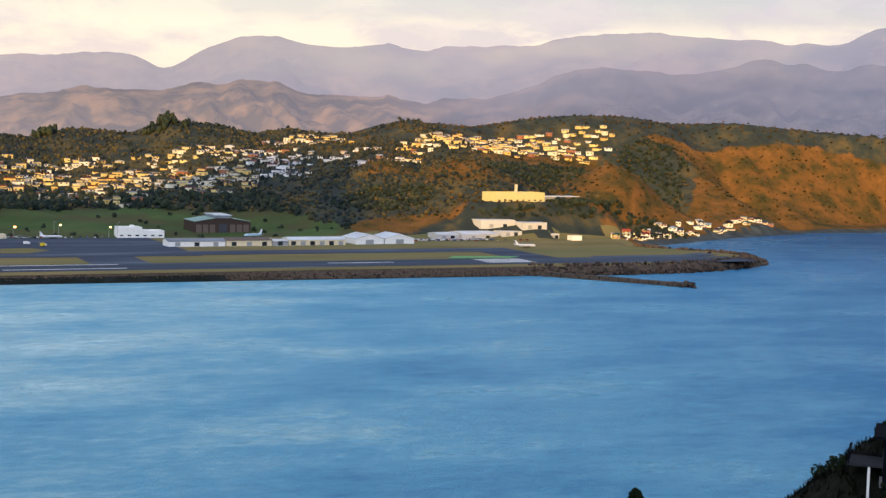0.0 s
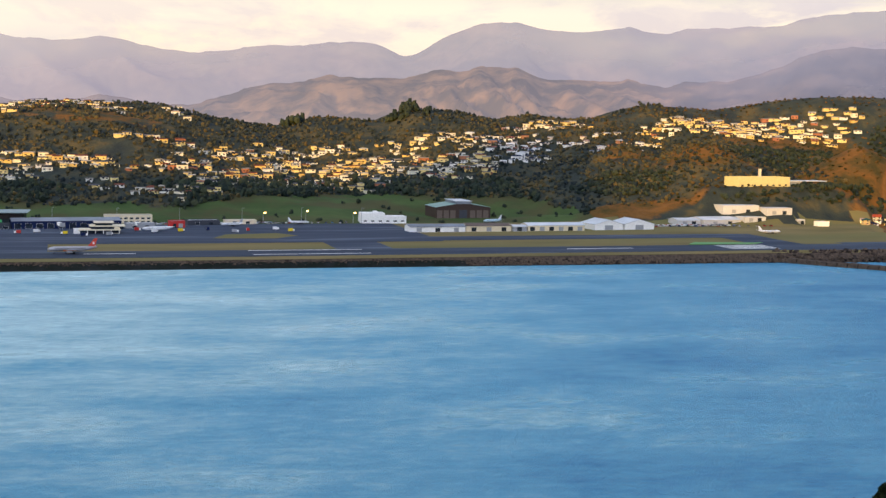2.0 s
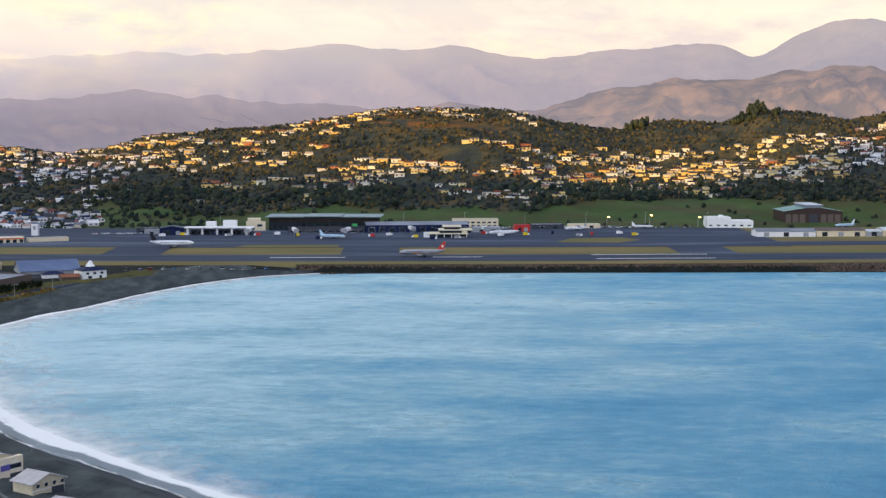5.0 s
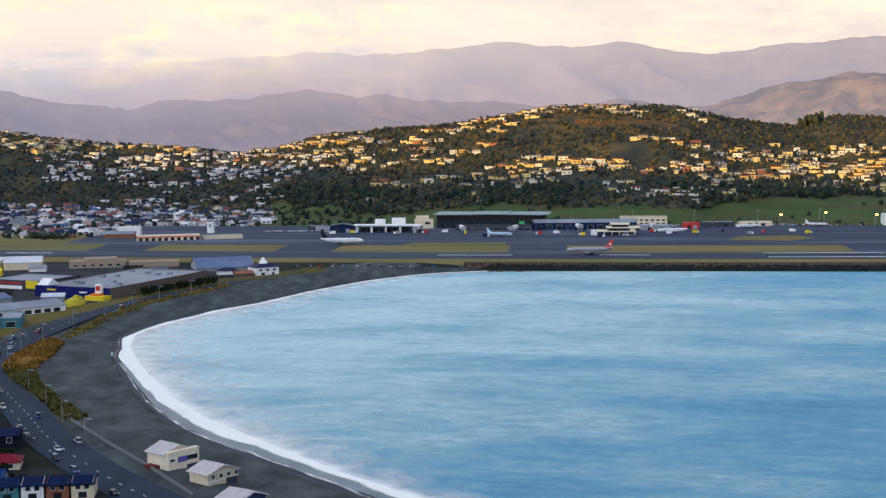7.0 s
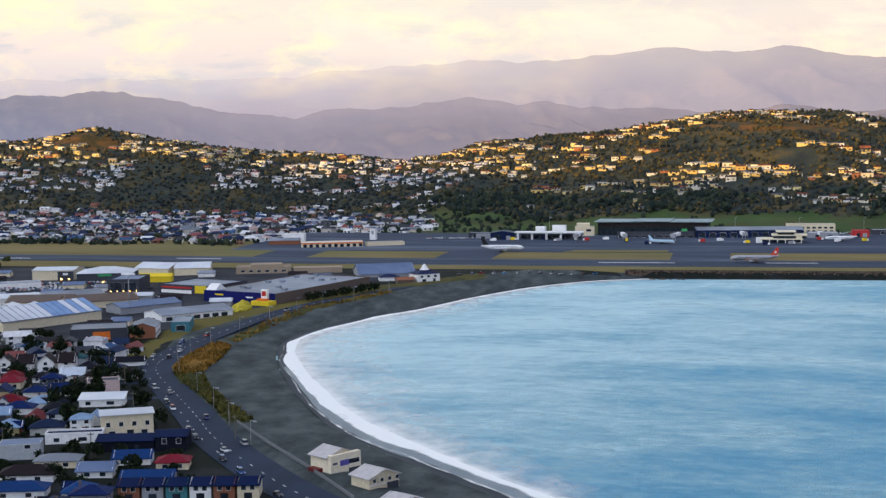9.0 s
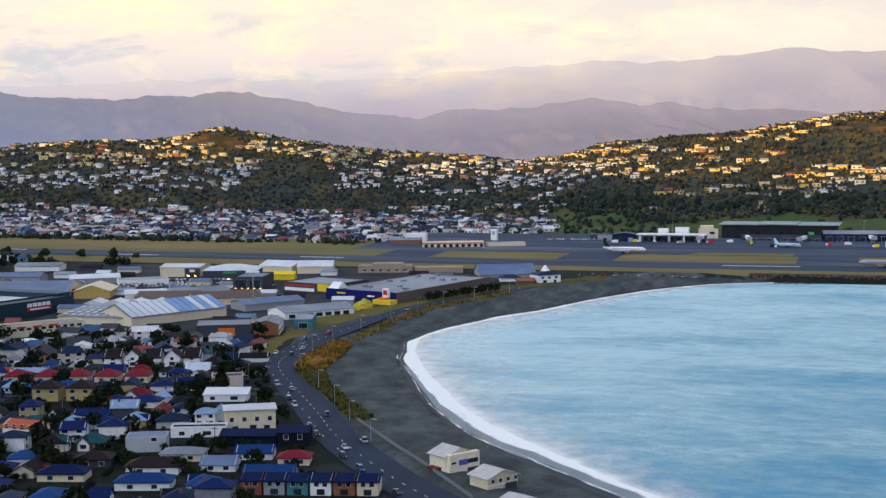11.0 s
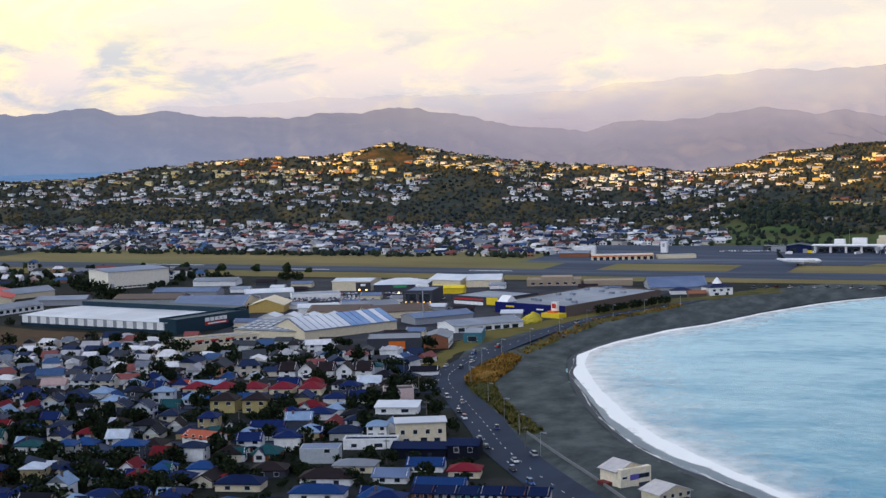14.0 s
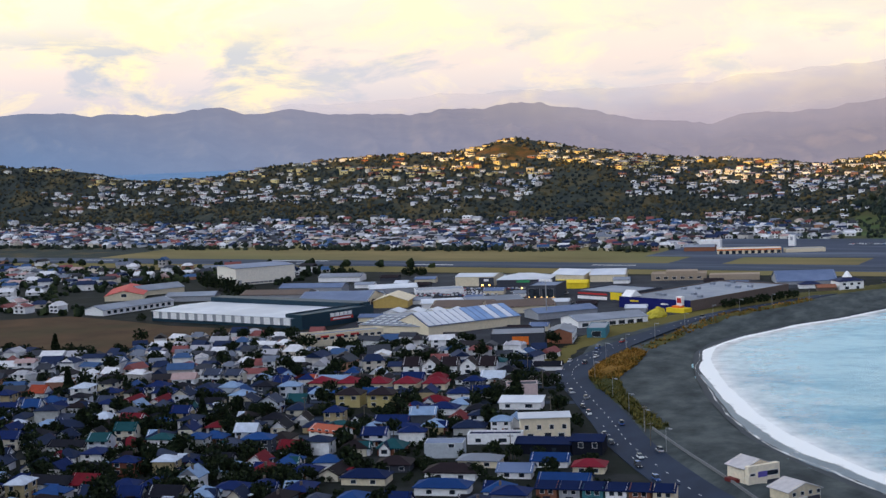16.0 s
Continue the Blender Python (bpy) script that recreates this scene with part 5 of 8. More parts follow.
part("shop_light", boxes((w / 2 - 10, w / 2 - 8.5, -13.6, -13.2, 0.8, 1.8), (w / 2 - 4, w / 2 - 3, -13.6, -13.2, 0.8, 1.8)), lamp_warm, box_a, "lit shop window lamps")
box_b, w, turn = shed((-476, 952), (-437, 963), 30, 7.6, "hip", 3.6, dark_wall, white_steel, "black-fronted shop under a broad white gable", "shop", "shop")
panel(box_b, -5, 5, -15.1, 5.2, 7.0, plain("green_sign", (0.05, 0.3, 0.12)), "sign", "green sign")
panel(box_b, w / 2 - 9, w / 2 - 1, -15.1, 5.0, 7.4, plain("violet_sign", (0.16, 0.05, 0.32)), "sign", "violet sign")
part("shop_light", boxes((-2, -0.5, -15.6, -15.2, 0.6, 1.8), (4, 5, -15.6, -15.2, 0.6, 1.6)), lamp_warm, box_b, "lit shop window lamps")
shed((-432, 962), (-408, 966), 8, 5.0, "gable", 1.8, yellow_paint, yellow_paint, "bright yellow shop roof and fascia", "shop", "shop")
shed((-457, 1012), (-428, 1008), 26, 6.2, "gable", 3.4, cream_wall, white_steel, "cream shed with a white gable roof", "shed", "shed", cross=False)
shed((-424, 1010), (-398, 1018), 26, 6.2, "gable", 3.4, cream_wall, white_steel, "cream shed with a white gable roof", "shed", "shed")
beige = plain("beige_render", (0.33, 0.26, 0.19), 0.9)
bb, w, turn = shed((-379, 1024), (-339, 1036), 22, 5.0, "flat", 0, beige, beige, "weathered beige concrete block with windows", "block", "block", parapet=0.6,
                   openings=[(0.12 + 0.15 * k, 1.6, 3.0, 1.6, "window") for k in range(6)])
part("upper_storey", boxes((-10, 14, -6, 9, 5.0, 7.0)), beige, bb)
shed((-336, 1034), (-300, 1044), 14, 4.5, "flat", 0, beige, beige, "low beige annexe of the block", "block", "block")
shed((-276, 1006), (-237, 1022), 36, 3.0, "gable", 6.0, grey_wall, blue_steel, "grey-blue hangar with a large plain roof", "hangar", "hangar")

dome, w, turn = shed((-225, 977), (-211, 988), 14, 6.4, "hip", 2.6, white_wall, navy, "white two-storey house with navy hip roof and dome", "house", "house",
                     openings=[(0.2, 3.6, 2.2, 1.5, "window"), (0.5, 3.6, 2.2, 1.5, "window"), (0.8, 3.6, 2.2, 1.5, "window"), (0.3, 0.8, 3, 1.8, "window"), (0.75, 0.3, 2, 2.4, "dark")])
bm = bmesh.new()
bmesh.ops.create_cone(bm, cap_ends=True, segments=16, radius1=3.4, radius2=0.7, depth=4.0, matrix=Matrix.Translation((0, 0, 10.6)))
part("dome", bm, white_wall, dome, "white tapered dome")
shed((-238, 970), (-227, 975), 9, 3.0, "gable", 1.6, brown_wall, brick_wall, "low brown cottage by the beach", "house", "house")
shed((-255, 985), (-241, 990), 10, 3.2, "hip", 1.8, white_wall, navy, "small white house with navy roof", "house", "house")
# yellow rock-like mass
bm = bmesh.new()
bmesh.ops.create_icosphere(bm, subdivisions=4, radius=1.0)
for vt in bm.verts:
    d_ = vt.co.copy()
    vt.co = Vector((d_.x * 8.0, d_.y * 3.4, max(-0.2, d_.z) * (4.6 + 1.6 * (d_.x > 0.1)) + 0.6)) + noise.noise_vector(d_ * 2.6) * 1.5 + noise.noise_vector(d_ * 7.0) * 0.5
yr = part("yellow_rock_sculpture", bm, plain("yellow_render", (0.55, 0.46, 0.05), 0.8))
yr.matrix_basis = pose(-298, 812, 5.2, 0, 0, 62)
tagged(yr, "lumpy yellow rock-shaped building by the road", "building")
pl = thing("light_mast", pose(-364, 796, 5), "tall white floodlight mast in a yard", "mast")
bm = bmesh.new()
bmesh.ops.create_cone(bm, cap_ends=True, segments=10, radius1=0.42, radius2=0.26, depth=24, matrix=Matrix.Translation((0, 0, 12)))
part("pole", bm, metal, pl)
part("lamp_head", boxes((-4.2, -1.6, -1, 1, 23.5, 24.6), (-1.2, 1.2, -1, 1, 23.5, 24.6), (1.6, 4.2, -1, 1, 23.5, 24.6), (-4.2, 4.2, -0.15, 0.15, 24.6, 24.9)), white_wall, pl)
crow, w, turn = shed((-447, 653), (-419, 690), 12, 6.4, "flat", 0, cream_wall, grey_steel, "cream block with a row of red awnings", "block", "block", parapet=0.8,
                     openings=[(0.06 + 0.088 * k, 3.8, 2.6, 1.5, "window") for k in range(11)])
for k in range(3):
    panel(crow, -w / 2 + 8 + 9 * k, -w / 2 + 13 + 9 * k, -6.7, 5.2, 6.2, red_paint, "awning")

# ---- surf clubs on the beach and the landmarks of the waterfront ----
warm_white = plain("warm_white_weatherboard", (0.82, 0.72, 0.54))
pale_roof = material("pale_club_roof", [(0.3, (0.42, 0.40, 0.40)), (0.7, (0.56, 0.53, 0.52))], 0.5, 0.6)


def surf_club(p, q, depth, hgt, rise, wall, label):
    """A two-storey club house: pitched roof, balcony front towards the sea."""
    m, turn, w, _ = place(p, q, 3.6)
    nx, ny = -math.sin(radians(turn)), math.cos(radians(turn))
    ob = thing("surf_club", pose(m[0] + nx * depth / 2, m[1] + ny * depth / 2, 3.6, 0, 0, turn), label, "surf club", "clubs on the beach")
    part("wall", ring_slab(w, depth, -0.8, hgt), wall, ob)
    for v, f in gable_ends(depth, w, hgt, rise):
        part("gable_end", ([(-y, x, c) for x, y, c in v], f), wall, ob)
    v, f = gable_roof(depth, w, hgt, rise, 0.7)
    part("roof", ([(-y, x, c) for x, y, c in v], f), pale_roof, ob, "pale grey iron roof")
    part("floor_band", boxes((-w / 2 - 0.08, w / 2 + 0.08, -depth / 2 - 0.08, -depth / 2, hgt * 0.48, hgt * 0.54)), white_wall, ob)
    return ob, w


club, w = surf_club((-129.4, 428.0), (-122.6, 437.6), 8.6, 6.6, 2.2, warm_white, "cream two-storey surf club with a pale pitched roof on the sand")
part("front_block", boxes((-w / 2, w / 2 + 0.6, -6.4, -4.5, -0.8, 7.2)), warm_white, club, "flat-topped front block")
window(club, -w * 0.36, -6.4, 4.1, 2.0, 0.7, "-y")
panel(club, -w * 0.18, w * 0.12, -6.4, 3.4, 5.2, plain("violet_banner", (0.12, 0.10, 0.36)), "banner", "violet banner")
window(club, w * 0.30, -6.4, 3.6, 4.6, 1.5, "-y")
part("garage_door", boxes((w * 0.12, w * 0.5, -6.55, -6.4, -0.2, 2.2)), dark_wall, club)
part("side_shed", boxes((-w / 2 - 2.2, -w / 2, -2, 3, -0.8, 2.6)), plain("dark_red_paint", (0.12, 0.015, 0.015)), club, "dark red lean-to")
club2, w = surf_club((-110.4, 409.4), (-103.4, 418.8), 9, 5.0, 2.1, cream_wall, "cream gabled surf club house with a pale roof on the sand")
for k in range(4):
    window(club2, -w / 2 + 1.6 + k * 3.0, -5.0, 3.4, 1.2, 1.1, "-y")
panel(club2, w * 0.06, w * 0.44, -5.05, 0.4, 2.8, dark_wall, "garage_door")
surf_club((-96, 389), (-90, 398), 9, 2.6, 1.8, plain("blue_grey_weatherboard", (0.03, 0.05, 0.12)), "low navy boat shed on the sand")


# ---- airport ----
# a greyer white than the other white walls
freight_wall = plain("greyed_white_cladding", (0.52, 0.52, 0.52))
sheds = [((328, 1312), (384, 1313), 20, 5.6, 2.0, white_wall, grey_steel, "long whitish airport shed with open bays"), ((385, 1313), (431, 1313), 20, 6.0, 2.2, cream_wall, brown_wall, "cream airport shed with a brown roof"),
         ((432, 1313), (447, 1313), 16, 5.2, 1.2, white_wall, white_steel, "small white airport office by the sheds"), ((448, 1313), (508, 1314), 20, 6.0, 2.2, cream_wall, white_steel, "cream airport shed with bays and a white roof")]
for k, (p, q, d, h, r, wl, rf, lb) in enumerate(sheds):
    n_bay = 3 if k != 3 else 6
    ob, w, _ = shed(p, q, d, h, "gable", r, wl, rf, lb, "airport shed", "airport_shed", openings=[((i + 0.5) / n_bay, 0.4, 5.0, 4.0, "dark" if (i + k) % 2 else "door") for i in range(n_bay)], group="sheds by the runway")
# the hangar front's shade is put into its very dark wall colour
hg, w, _ = shed((403, 1496), (466, 1496), 46, 12.5, "gable", 5.0, plain("shaded_brown_cladding", (0.05, 0.032, 0.026)), green_steel, "large brown hangar with a pale green roof and roof monitor", "hangar", "hangar", cross=True)
part("monitor", boxes((-9, 9, -23.6, 20, 16.0, 19.0)), grey_steel, hg, "raised roof monitor")
part("monitor_roof", boxes((-10, 10, -24.2, 21, 19.0, 19.5)), white_steel, hg)
part("hangar_door", boxes((-4.5, 4.5, -23.2, -23, 0, 9.5)), dark_wall, hg, "dark open hangar door")
for k in range(8):
    if k not in (3, 4):
        part("door_leaf", boxes((-30 + 7.6 * k, -24 + 7.6 * k, -23.15, -23, 0, 9.0)), brown_wall, hg)
wb, w, _ = shed((310, 1450), (358, 1448), 22, 7.0, "flat", 0, white_wall, white_wall, "stepped white airport building", "airport building", "airport_building", parapet=0.6)
part("upper_storey", boxes((-w / 2 + 0.2, -w / 2 + 25, -10.8, 10, 7.0, 11.2)), white_wall, wb)
part("stair_box", boxes((-w / 2 + 14, -w / 2 + 18, -6, 2, 11.2, 13.0)), white_wall, wb)
for k in range(6):
    window(wb, -w / 2 + 4 + k * 8, -11, 2.0, 3.5, 1.4, "-y")
for p, q in (((521, 1319), (552, 1321)), ((554, 1321), (587, 1323))):
    shed(p, q, 34, 6.2, "gable", 4.4, white_wall, white_steel, "white gabled aircraft shed by the runway", "airport shed", "airport_shed", cross=True, openings=[(0.5, 0.3, 9, 4.6, "door")], group="sheds by the runway")
for p, q, d, h, r, rt in (((638, 1376), (664, 1376), 26, 5.5, 2.0, "gable"), ((666, 1372), (712, 1376), 34, 6.2, 2.6, "gable"), ((700, 1396), (744, 1398), 26, 9.0, 0, "flat"), ((714, 1372), (740, 1374), 20, 5.5, 0, "flat"), ((746, 1384), (778, 1386), 22, 7.5, 0, "flat"), ((780, 1380), (792, 1382), 16, 6, 0, "flat")):
    shed(p, q, d, h, rt, r, freight_wall, white_steel, "white airport freight building with doors", "freight building", "freight_building", openings=[(0.3, 0.4, 5, 4, "door"), (0.7, 0.4, 5, 4, "dark")], group="white freight buildings")
shed((794, 1357), (807, 1357), 10, 5.5, "flat", 0, white_wall, white_steel, "small white hut by the airport road", "hut", "hut")
yb, w, _ = shed((739, 1439), (810, 1451), 26, 9.0, "flat", 0, plain("ochre_wall", (0.66, 0.56, 0.26)), grey_steel, "long ochre plant building on a knoll", "plant building", "plant_building", z=46.5, parapet=1.6,
                openings=[(0.08 + 0.12 * k, 0.6, 3.0, 1.6, "dark") for k in range(8)])
part("plinth", boxes((-w / 2, w / 2, -12.5, 13, -5, -1.0)), bush, yb, "rough retaining base")
part("chimney", boxes((w * 0.02, w * 0.02 + 2.4, -2, 0.6, 10, 19.5)), cream_wall, yb, "square cream chimney")
part("annexe", boxes((w / 2, w / 2 + 20, -8, 14, -8, 5.2)), grey_wall, yb, "low grey annexe")
part("annexe_roof", boxes((w / 2, w / 2 + 57, -9, 12, 5.2, 5.9)), white_steel, yb, "long thin flat roof")
part("annexe_wall", boxes((w / 2 + 20, w / 2 + 48, -4, 12, -8, 5.0)), brown_wall, yb)

tinted = plain("tinted_facade", (0.010, 0.020, 0.022), 0.4, spec=0.2)
roof_sheet = plain("weathered_pale_roof", (0.27, 0.34, 0.35), 0.7)
term, w, _ = shed((-138, 1404), (-30, 1399), 40, 13.2, "flat", 0, tinted, roof_sheet, "dark glazed airport terminal with a thin white roof", "terminal", "terminal")
for x0, x1, z0 in ((-w / 2 - 3, -w / 6 - 1, 14.0), (-w / 6, w / 6, 14.4), (w / 6 + 1, w / 2 + 4, 14.1)):
    part("roof_slab", boxes((x0, x1, -24, 22, z0, z0 + 0.5)), roof_sheet, term, "thin white oversailing roof")
for k in range(10):
    part("roof_post", boxes((-w / 2 + 3 + k * (w - 6) / 9, -w / 2 + 3.6 + k * (w - 6) / 9, -22.5, -21.9, 0, 14.0)), tinted, term)
part("clerestory", boxes((-w / 2 + 1, w / 2 - 1, -20.1, -20, 8.6, 12.8)), plain("bronze_glazing", (0.022, 0.016, 0.015), 0.3), term, "bronze clerestory glazing")
for k in range(14):
    window(term, -w / 2 + 5 + k * (w - 10) / 13, -20, 1.0, 5.4, 6.2, "-y", dark_wall)
part("green_sign", boxes((w / 2 - 26, w / 2 - 20, -20.6, -20.2, 5.0, 7.6)), plain("green_sign_face", (0.08, 0.5, 0.16)), term, "green sign")
shed((-116, 1372), (-42, 1374), 12, 4.8, "flat", 0, dark_wall, cream_wall, "low boarding pier with a cream roof edge", "boarding pier", "boarding_pier", parapet=1.0, openings=[(0.05 + 0.1 * k, 0.8, 5.0, 2.4, "window") for k in range(10)])
wing, w, _ = shed((-40, 1374), (60, 1384), 30, 8.0, "gable", 2.2, navy, grey_steel, "blue-glazed terminal wing with a pale curved roof", "terminal wing", "terminal_wing", openings=[(0.05 + 0.1 * k, 1.0, 6.0, 4.5, "window") for k in range(10)])
cream_deck = plain("cream_deck_edge", (0.72, 0.64, 0.48), 0.7)
pier = thing("stepped_pier", pose(41, 1330, 6.1), "stepped boarding pier with cream decks over dark glazing", "boarding pier")
for x0, x1, y0, y1, z0 in ((-22, 16, -14, 8, 3.2), (-12, 20, -10, 12, 6.4), (-8, 10, -6, 14, 9.4)):
    part("deck", boxes((x0, x1, y0, y1, z0, z0 + 0.7)), cream_deck, pier, "cream deck edge")
    part("glazing", boxes((x0 + 1.5, x1 - 1.5, y0 + 1.5, y1 - 1.5, z0 - 2.5, z0)), glass, pier, "dark glazed storey")
for k in range(6):
    part("post", boxes((-21 + 7 * k, -20.4 + 7 * k, -13.5, -12.9, 0, 3.2)), white_wall, pier)
part("stair_box", boxes((10, 15, -12, -6, 0, 6.0)), cream_wall, pier, "cream stair box")
part("end_box", boxes((-26, -21, -12, -4, 0, 4.6)), white_wall, pier)
part("bridge", boxes((-3, 3, 12, 40, 3.4, 6.4)), white_wall, pier)
gate = thing("gate_building", pose(-180, 1356, 6.0), "airport gate building under a long thin white canopy", "gate building")
part("body", boxes((-28, 30, -2, 14, 0, 5.0)), dark_wall, gate, "dark glazed body")
part("canopy", boxes((-33, 33, -12, 2, 7.2, 7.9)), white_wall, gate, "long thin white canopy")
part("roof", boxes((-29, 31, -3, 15, 5.0, 5.5)), grey_steel, gate)
for x0, x1, z1 in ((-14.5, -5, 12.0), (2, 15, 13.2)):
    part("roof_box", boxes((x0, x1, 5, 13, 5.5, z1)), white_wall, gate, "white plant room")
for k in range(5):
    part("pillar", boxes((-31 + 14 * k, -29 + 14 * k, -9, -7.5, 0, 7.2)), white_wall, gate, "white pillar")
for k in range(9):
    window(gate, -25 + 6.2 * k, -2, 0.8, 4.6, 3.2, "-y", grey_wall)
shed((-236, 1343), (-213, 1345), 18, 7.2, "gable", 1.8, navy, teal_navy, "dark navy service hangar beside the apron", "service hangar", "service_hangar", openings=[(0.3, 0.3, 7, 5, "dark"), (0.75, 0.3, 4, 4, "door")], cross=True)
shed((-252, 1352), (-238, 1353), 12, 4.5, "flat", 0, grey_wall, grey_steel, "plain grey airport service building", "airport building", "airport_building", parapet=0.5, openings=[(0.5, 0.6, 4, 2.4, "window")], group="terminal blocks")
step_b, w, _ = shed((-160, 1398), (-141, 1400), 18, 8.5, "flat", 0, cream_wall, white_steel, "stepped cream link building of the terminal", "airport building", "airport_building", parapet=0.6, openings=[(0.3, 1.0, 5, 3, "window"), (0.7, 4.6, 5, 2.4, "window")], group="terminal blocks")
part("upper_storey", boxes((-8, 5, -7, 8, 8.5, 12.4)), cream_wall, step_b)
shed((47, 1452), (94, 1454), 16, 8.6, "flat", 0, cream_wall, grey_steel, "long cream airport office with rows of windows", "airport building", "airport_building", openings=[(0.08 + 0.12 * k, 1.2 + 3.6 * j, 3.4, 1.8, "window") for k in range(8) for j in range(2)], parapet=0.6)
shed((106, 1386), (121, 1387), 12, 6.6, "flat", 0, red_paint, grey_steel, "red painted airport fire depot", "airport building", "airport_building", openings=[(0.3, 0.3, 4, 4, "dark"), (0.72, 0.3, 4, 4, "door")], parapet=0.5)
al, w, _ = shed((-395, 1240), (-341, 1258), 16, 4.6, "flat", 0, cream_wall, white_steel, "low pinkish flying-club building with arched bays", "club building", "club_building", openings=[(0.06 + 0.1 * k, 0.5, 3.2, 2.8, "dark") for k in range(10)], parapet=0.5)
panel(al, -w / 2, w / 2, -8.2, 3.6, 4.6, orange_paint, "fascia", "orange-red fascia")
shed((-338, 1262), (-306, 1277), 12, 3.4, "flat", 0, cream_wall, grey_steel, "long cream low airport building", "airport building", "airport_building", parapet=0.4)
shed((-436, 1268), (-408, 1273), 14, 4.6, "gable", 1.8, brick_wall, grey_steel, "brick airport depot with grey roof", "depot", "depot")
shed((-432, 1300), (-412, 1304), 16, 7.5, "flat", 0, white_wall, white_steel, "tall white airport depot block", "depot", "depot", parapet=0.5)
tw = thing("sign_tower", pose(-352, 1338, 6.8), "small white tower block beside the apron", "tower")
part("shaft", boxes((-3.0, 3.0, -3.0, 3.0, -0.5, 10.5)), white_wall, tw)
part("face", boxes((-1.2, 1.2, -3.12, -3.0, 5.5, 9.0)), grey_wall, tw)

# aircraft
silver = plain("silver_paint", (0.34, 0.34, 0.37), 0.3, 0.4)
white_gloss = plain("white_aircraft_paint", (0.75, 0.76, 0.78), 0.3)
sky_paint = plain("pale_blue_paint", (0.45, 0.62, 0.74), 0.3)
black_paint = plain("black_paint", (0.015, 0.015, 0.018), 0.35)


def airliner(x, y, heading, length, body, fin, label, engine="jet"):
    """An airliner, nose along local -x."""
    s = length / 37.6
    ob = thing("aircraft", pose(x, y, float(field_z(x)) + 0.1, 0, 0, heading), label, "aircraft", "aircraft on the airfield")
    n, prof = 14, [(-18.8, 0.15, 3.4), (-18.2, 0.9, 3.45), (-16.8, 1.6, 3.7), (-14, 1.98, 3.9), (8, 1.98, 3.9), (13, 1.6, 4.3), (17, 0.8, 4.9), (18.8, 0.25, 5.2)]
    v, f = [], []
    for px_, r, zc in prof:
        v += [(px_ * s, r * s * math.cos(2 * math.pi * k / n), (zc + r * math.sin(2 * math.pi * k / n)) * s) for k in range(n)]
    for j in range(len(prof) - 1):
        f += [(j * n + k, j * n + (k + 1) % n, (j + 1) * n + (k + 1) % n, (j + 1) * n + k) for k in range(n)]
    f += [tuple(range(n))[::-1], tuple(range((len(prof) - 1) * n, len(prof) * n))]
    smooth(part("fuselage", (v, f), body, ob))

    def plate(name, pts, t, mat, up=False, lab=""):
        a = [(p[0] * s, p[1] * s, p[2] * s) for p in pts]
        off = (0, t * s, 0) if up else (0, 0, t * s)
        b = [(p[0] + off[0], p[1] + off[1], p[2] + off[2]) for p in a]
        k = len(a)
        part(name, (a + b, [tuple(range(k))[::-1], tuple(range(k, 2 * k))] + [(i, (i + 1) % k, k + (i + 1) % k, k + i) for i in range(k)]), mat, ob, lab)
    for sg in (-1, 1):
        plate("wing", [(-4.5, sg * 1.6, 2.7), (2.0, sg * 1.6, 2.7), (4.6, sg * 17, 4.0), (3.0, sg * 17, 4.0)], 0.35, body)
        plate("tailplane", [(14, sg * 0.8, 5.0), (17.6, sg * 0.8, 5.0), (18.6, sg * 6.2, 5.5), (17.0, sg * 6.2, 5.5)], 0.2, body)
        bm = bmesh.new()
        bmesh.ops.create_cone(bm, cap_ends=True, segments=14, radius1=1.15 * s, radius2=0.8 * s, depth=4.2 * s, matrix=pose(-2.6 * s, sg * 5.7 * s, 1.75 * s, 0, 90, 0))
        part("engine", bm, grey_wall if engine == "jet" else black_paint, ob)
        bm = bmesh.new()
        bmesh.ops.create_cone(bm, cap_ends=True, segments=12, radius1=0.6 * s, radius2=0.6 * s, depth=0.8 * s, matrix=pose(1.2 * s, sg * 3.4 * s, 0.6 * s, 90, 0, 0))
        part("wheel", bm, black_paint, ob)
        part("strut", boxes((1.0 * s, 1.4 * s, sg * 3.4 * s - 0.15, sg * 3.4 * s + 0.15, 0.6 * s, 3.0 * s)), metal, ob)
        plate("window_band", [(-13.5, sg * 1.99, 4.2), (10, sg * 1.99, 4.2), (10, sg * 1.99, 4.55), (-13.5, sg * 1.99, 4.55)], 0.03, black_paint, True)
    plate("fin", [(11.5, -0.15, 5.6), (17.2, -0.15, 5.6), (19.0, -0.15, 11.8), (16.8, -0.15, 11.8)], 0.3, fin, True, "painted tail fin")
    bm = bmesh.new()
    bmesh.ops.create_cone(bm, cap_ends=True, segments=12, radius1=0.4 * s, radius2=0.4 * s, depth=0.5 * s, matrix=pose(-14.5 * s, 0, 0.4 * s, 90, 0, 0))
    part("wheel", bm, black_paint, ob)
    part("strut", boxes((-14.7 * s, -14.3 * s, -0.15, 0.15, 0.4 * s, 2.6 * s)), metal, ob)
    return ob


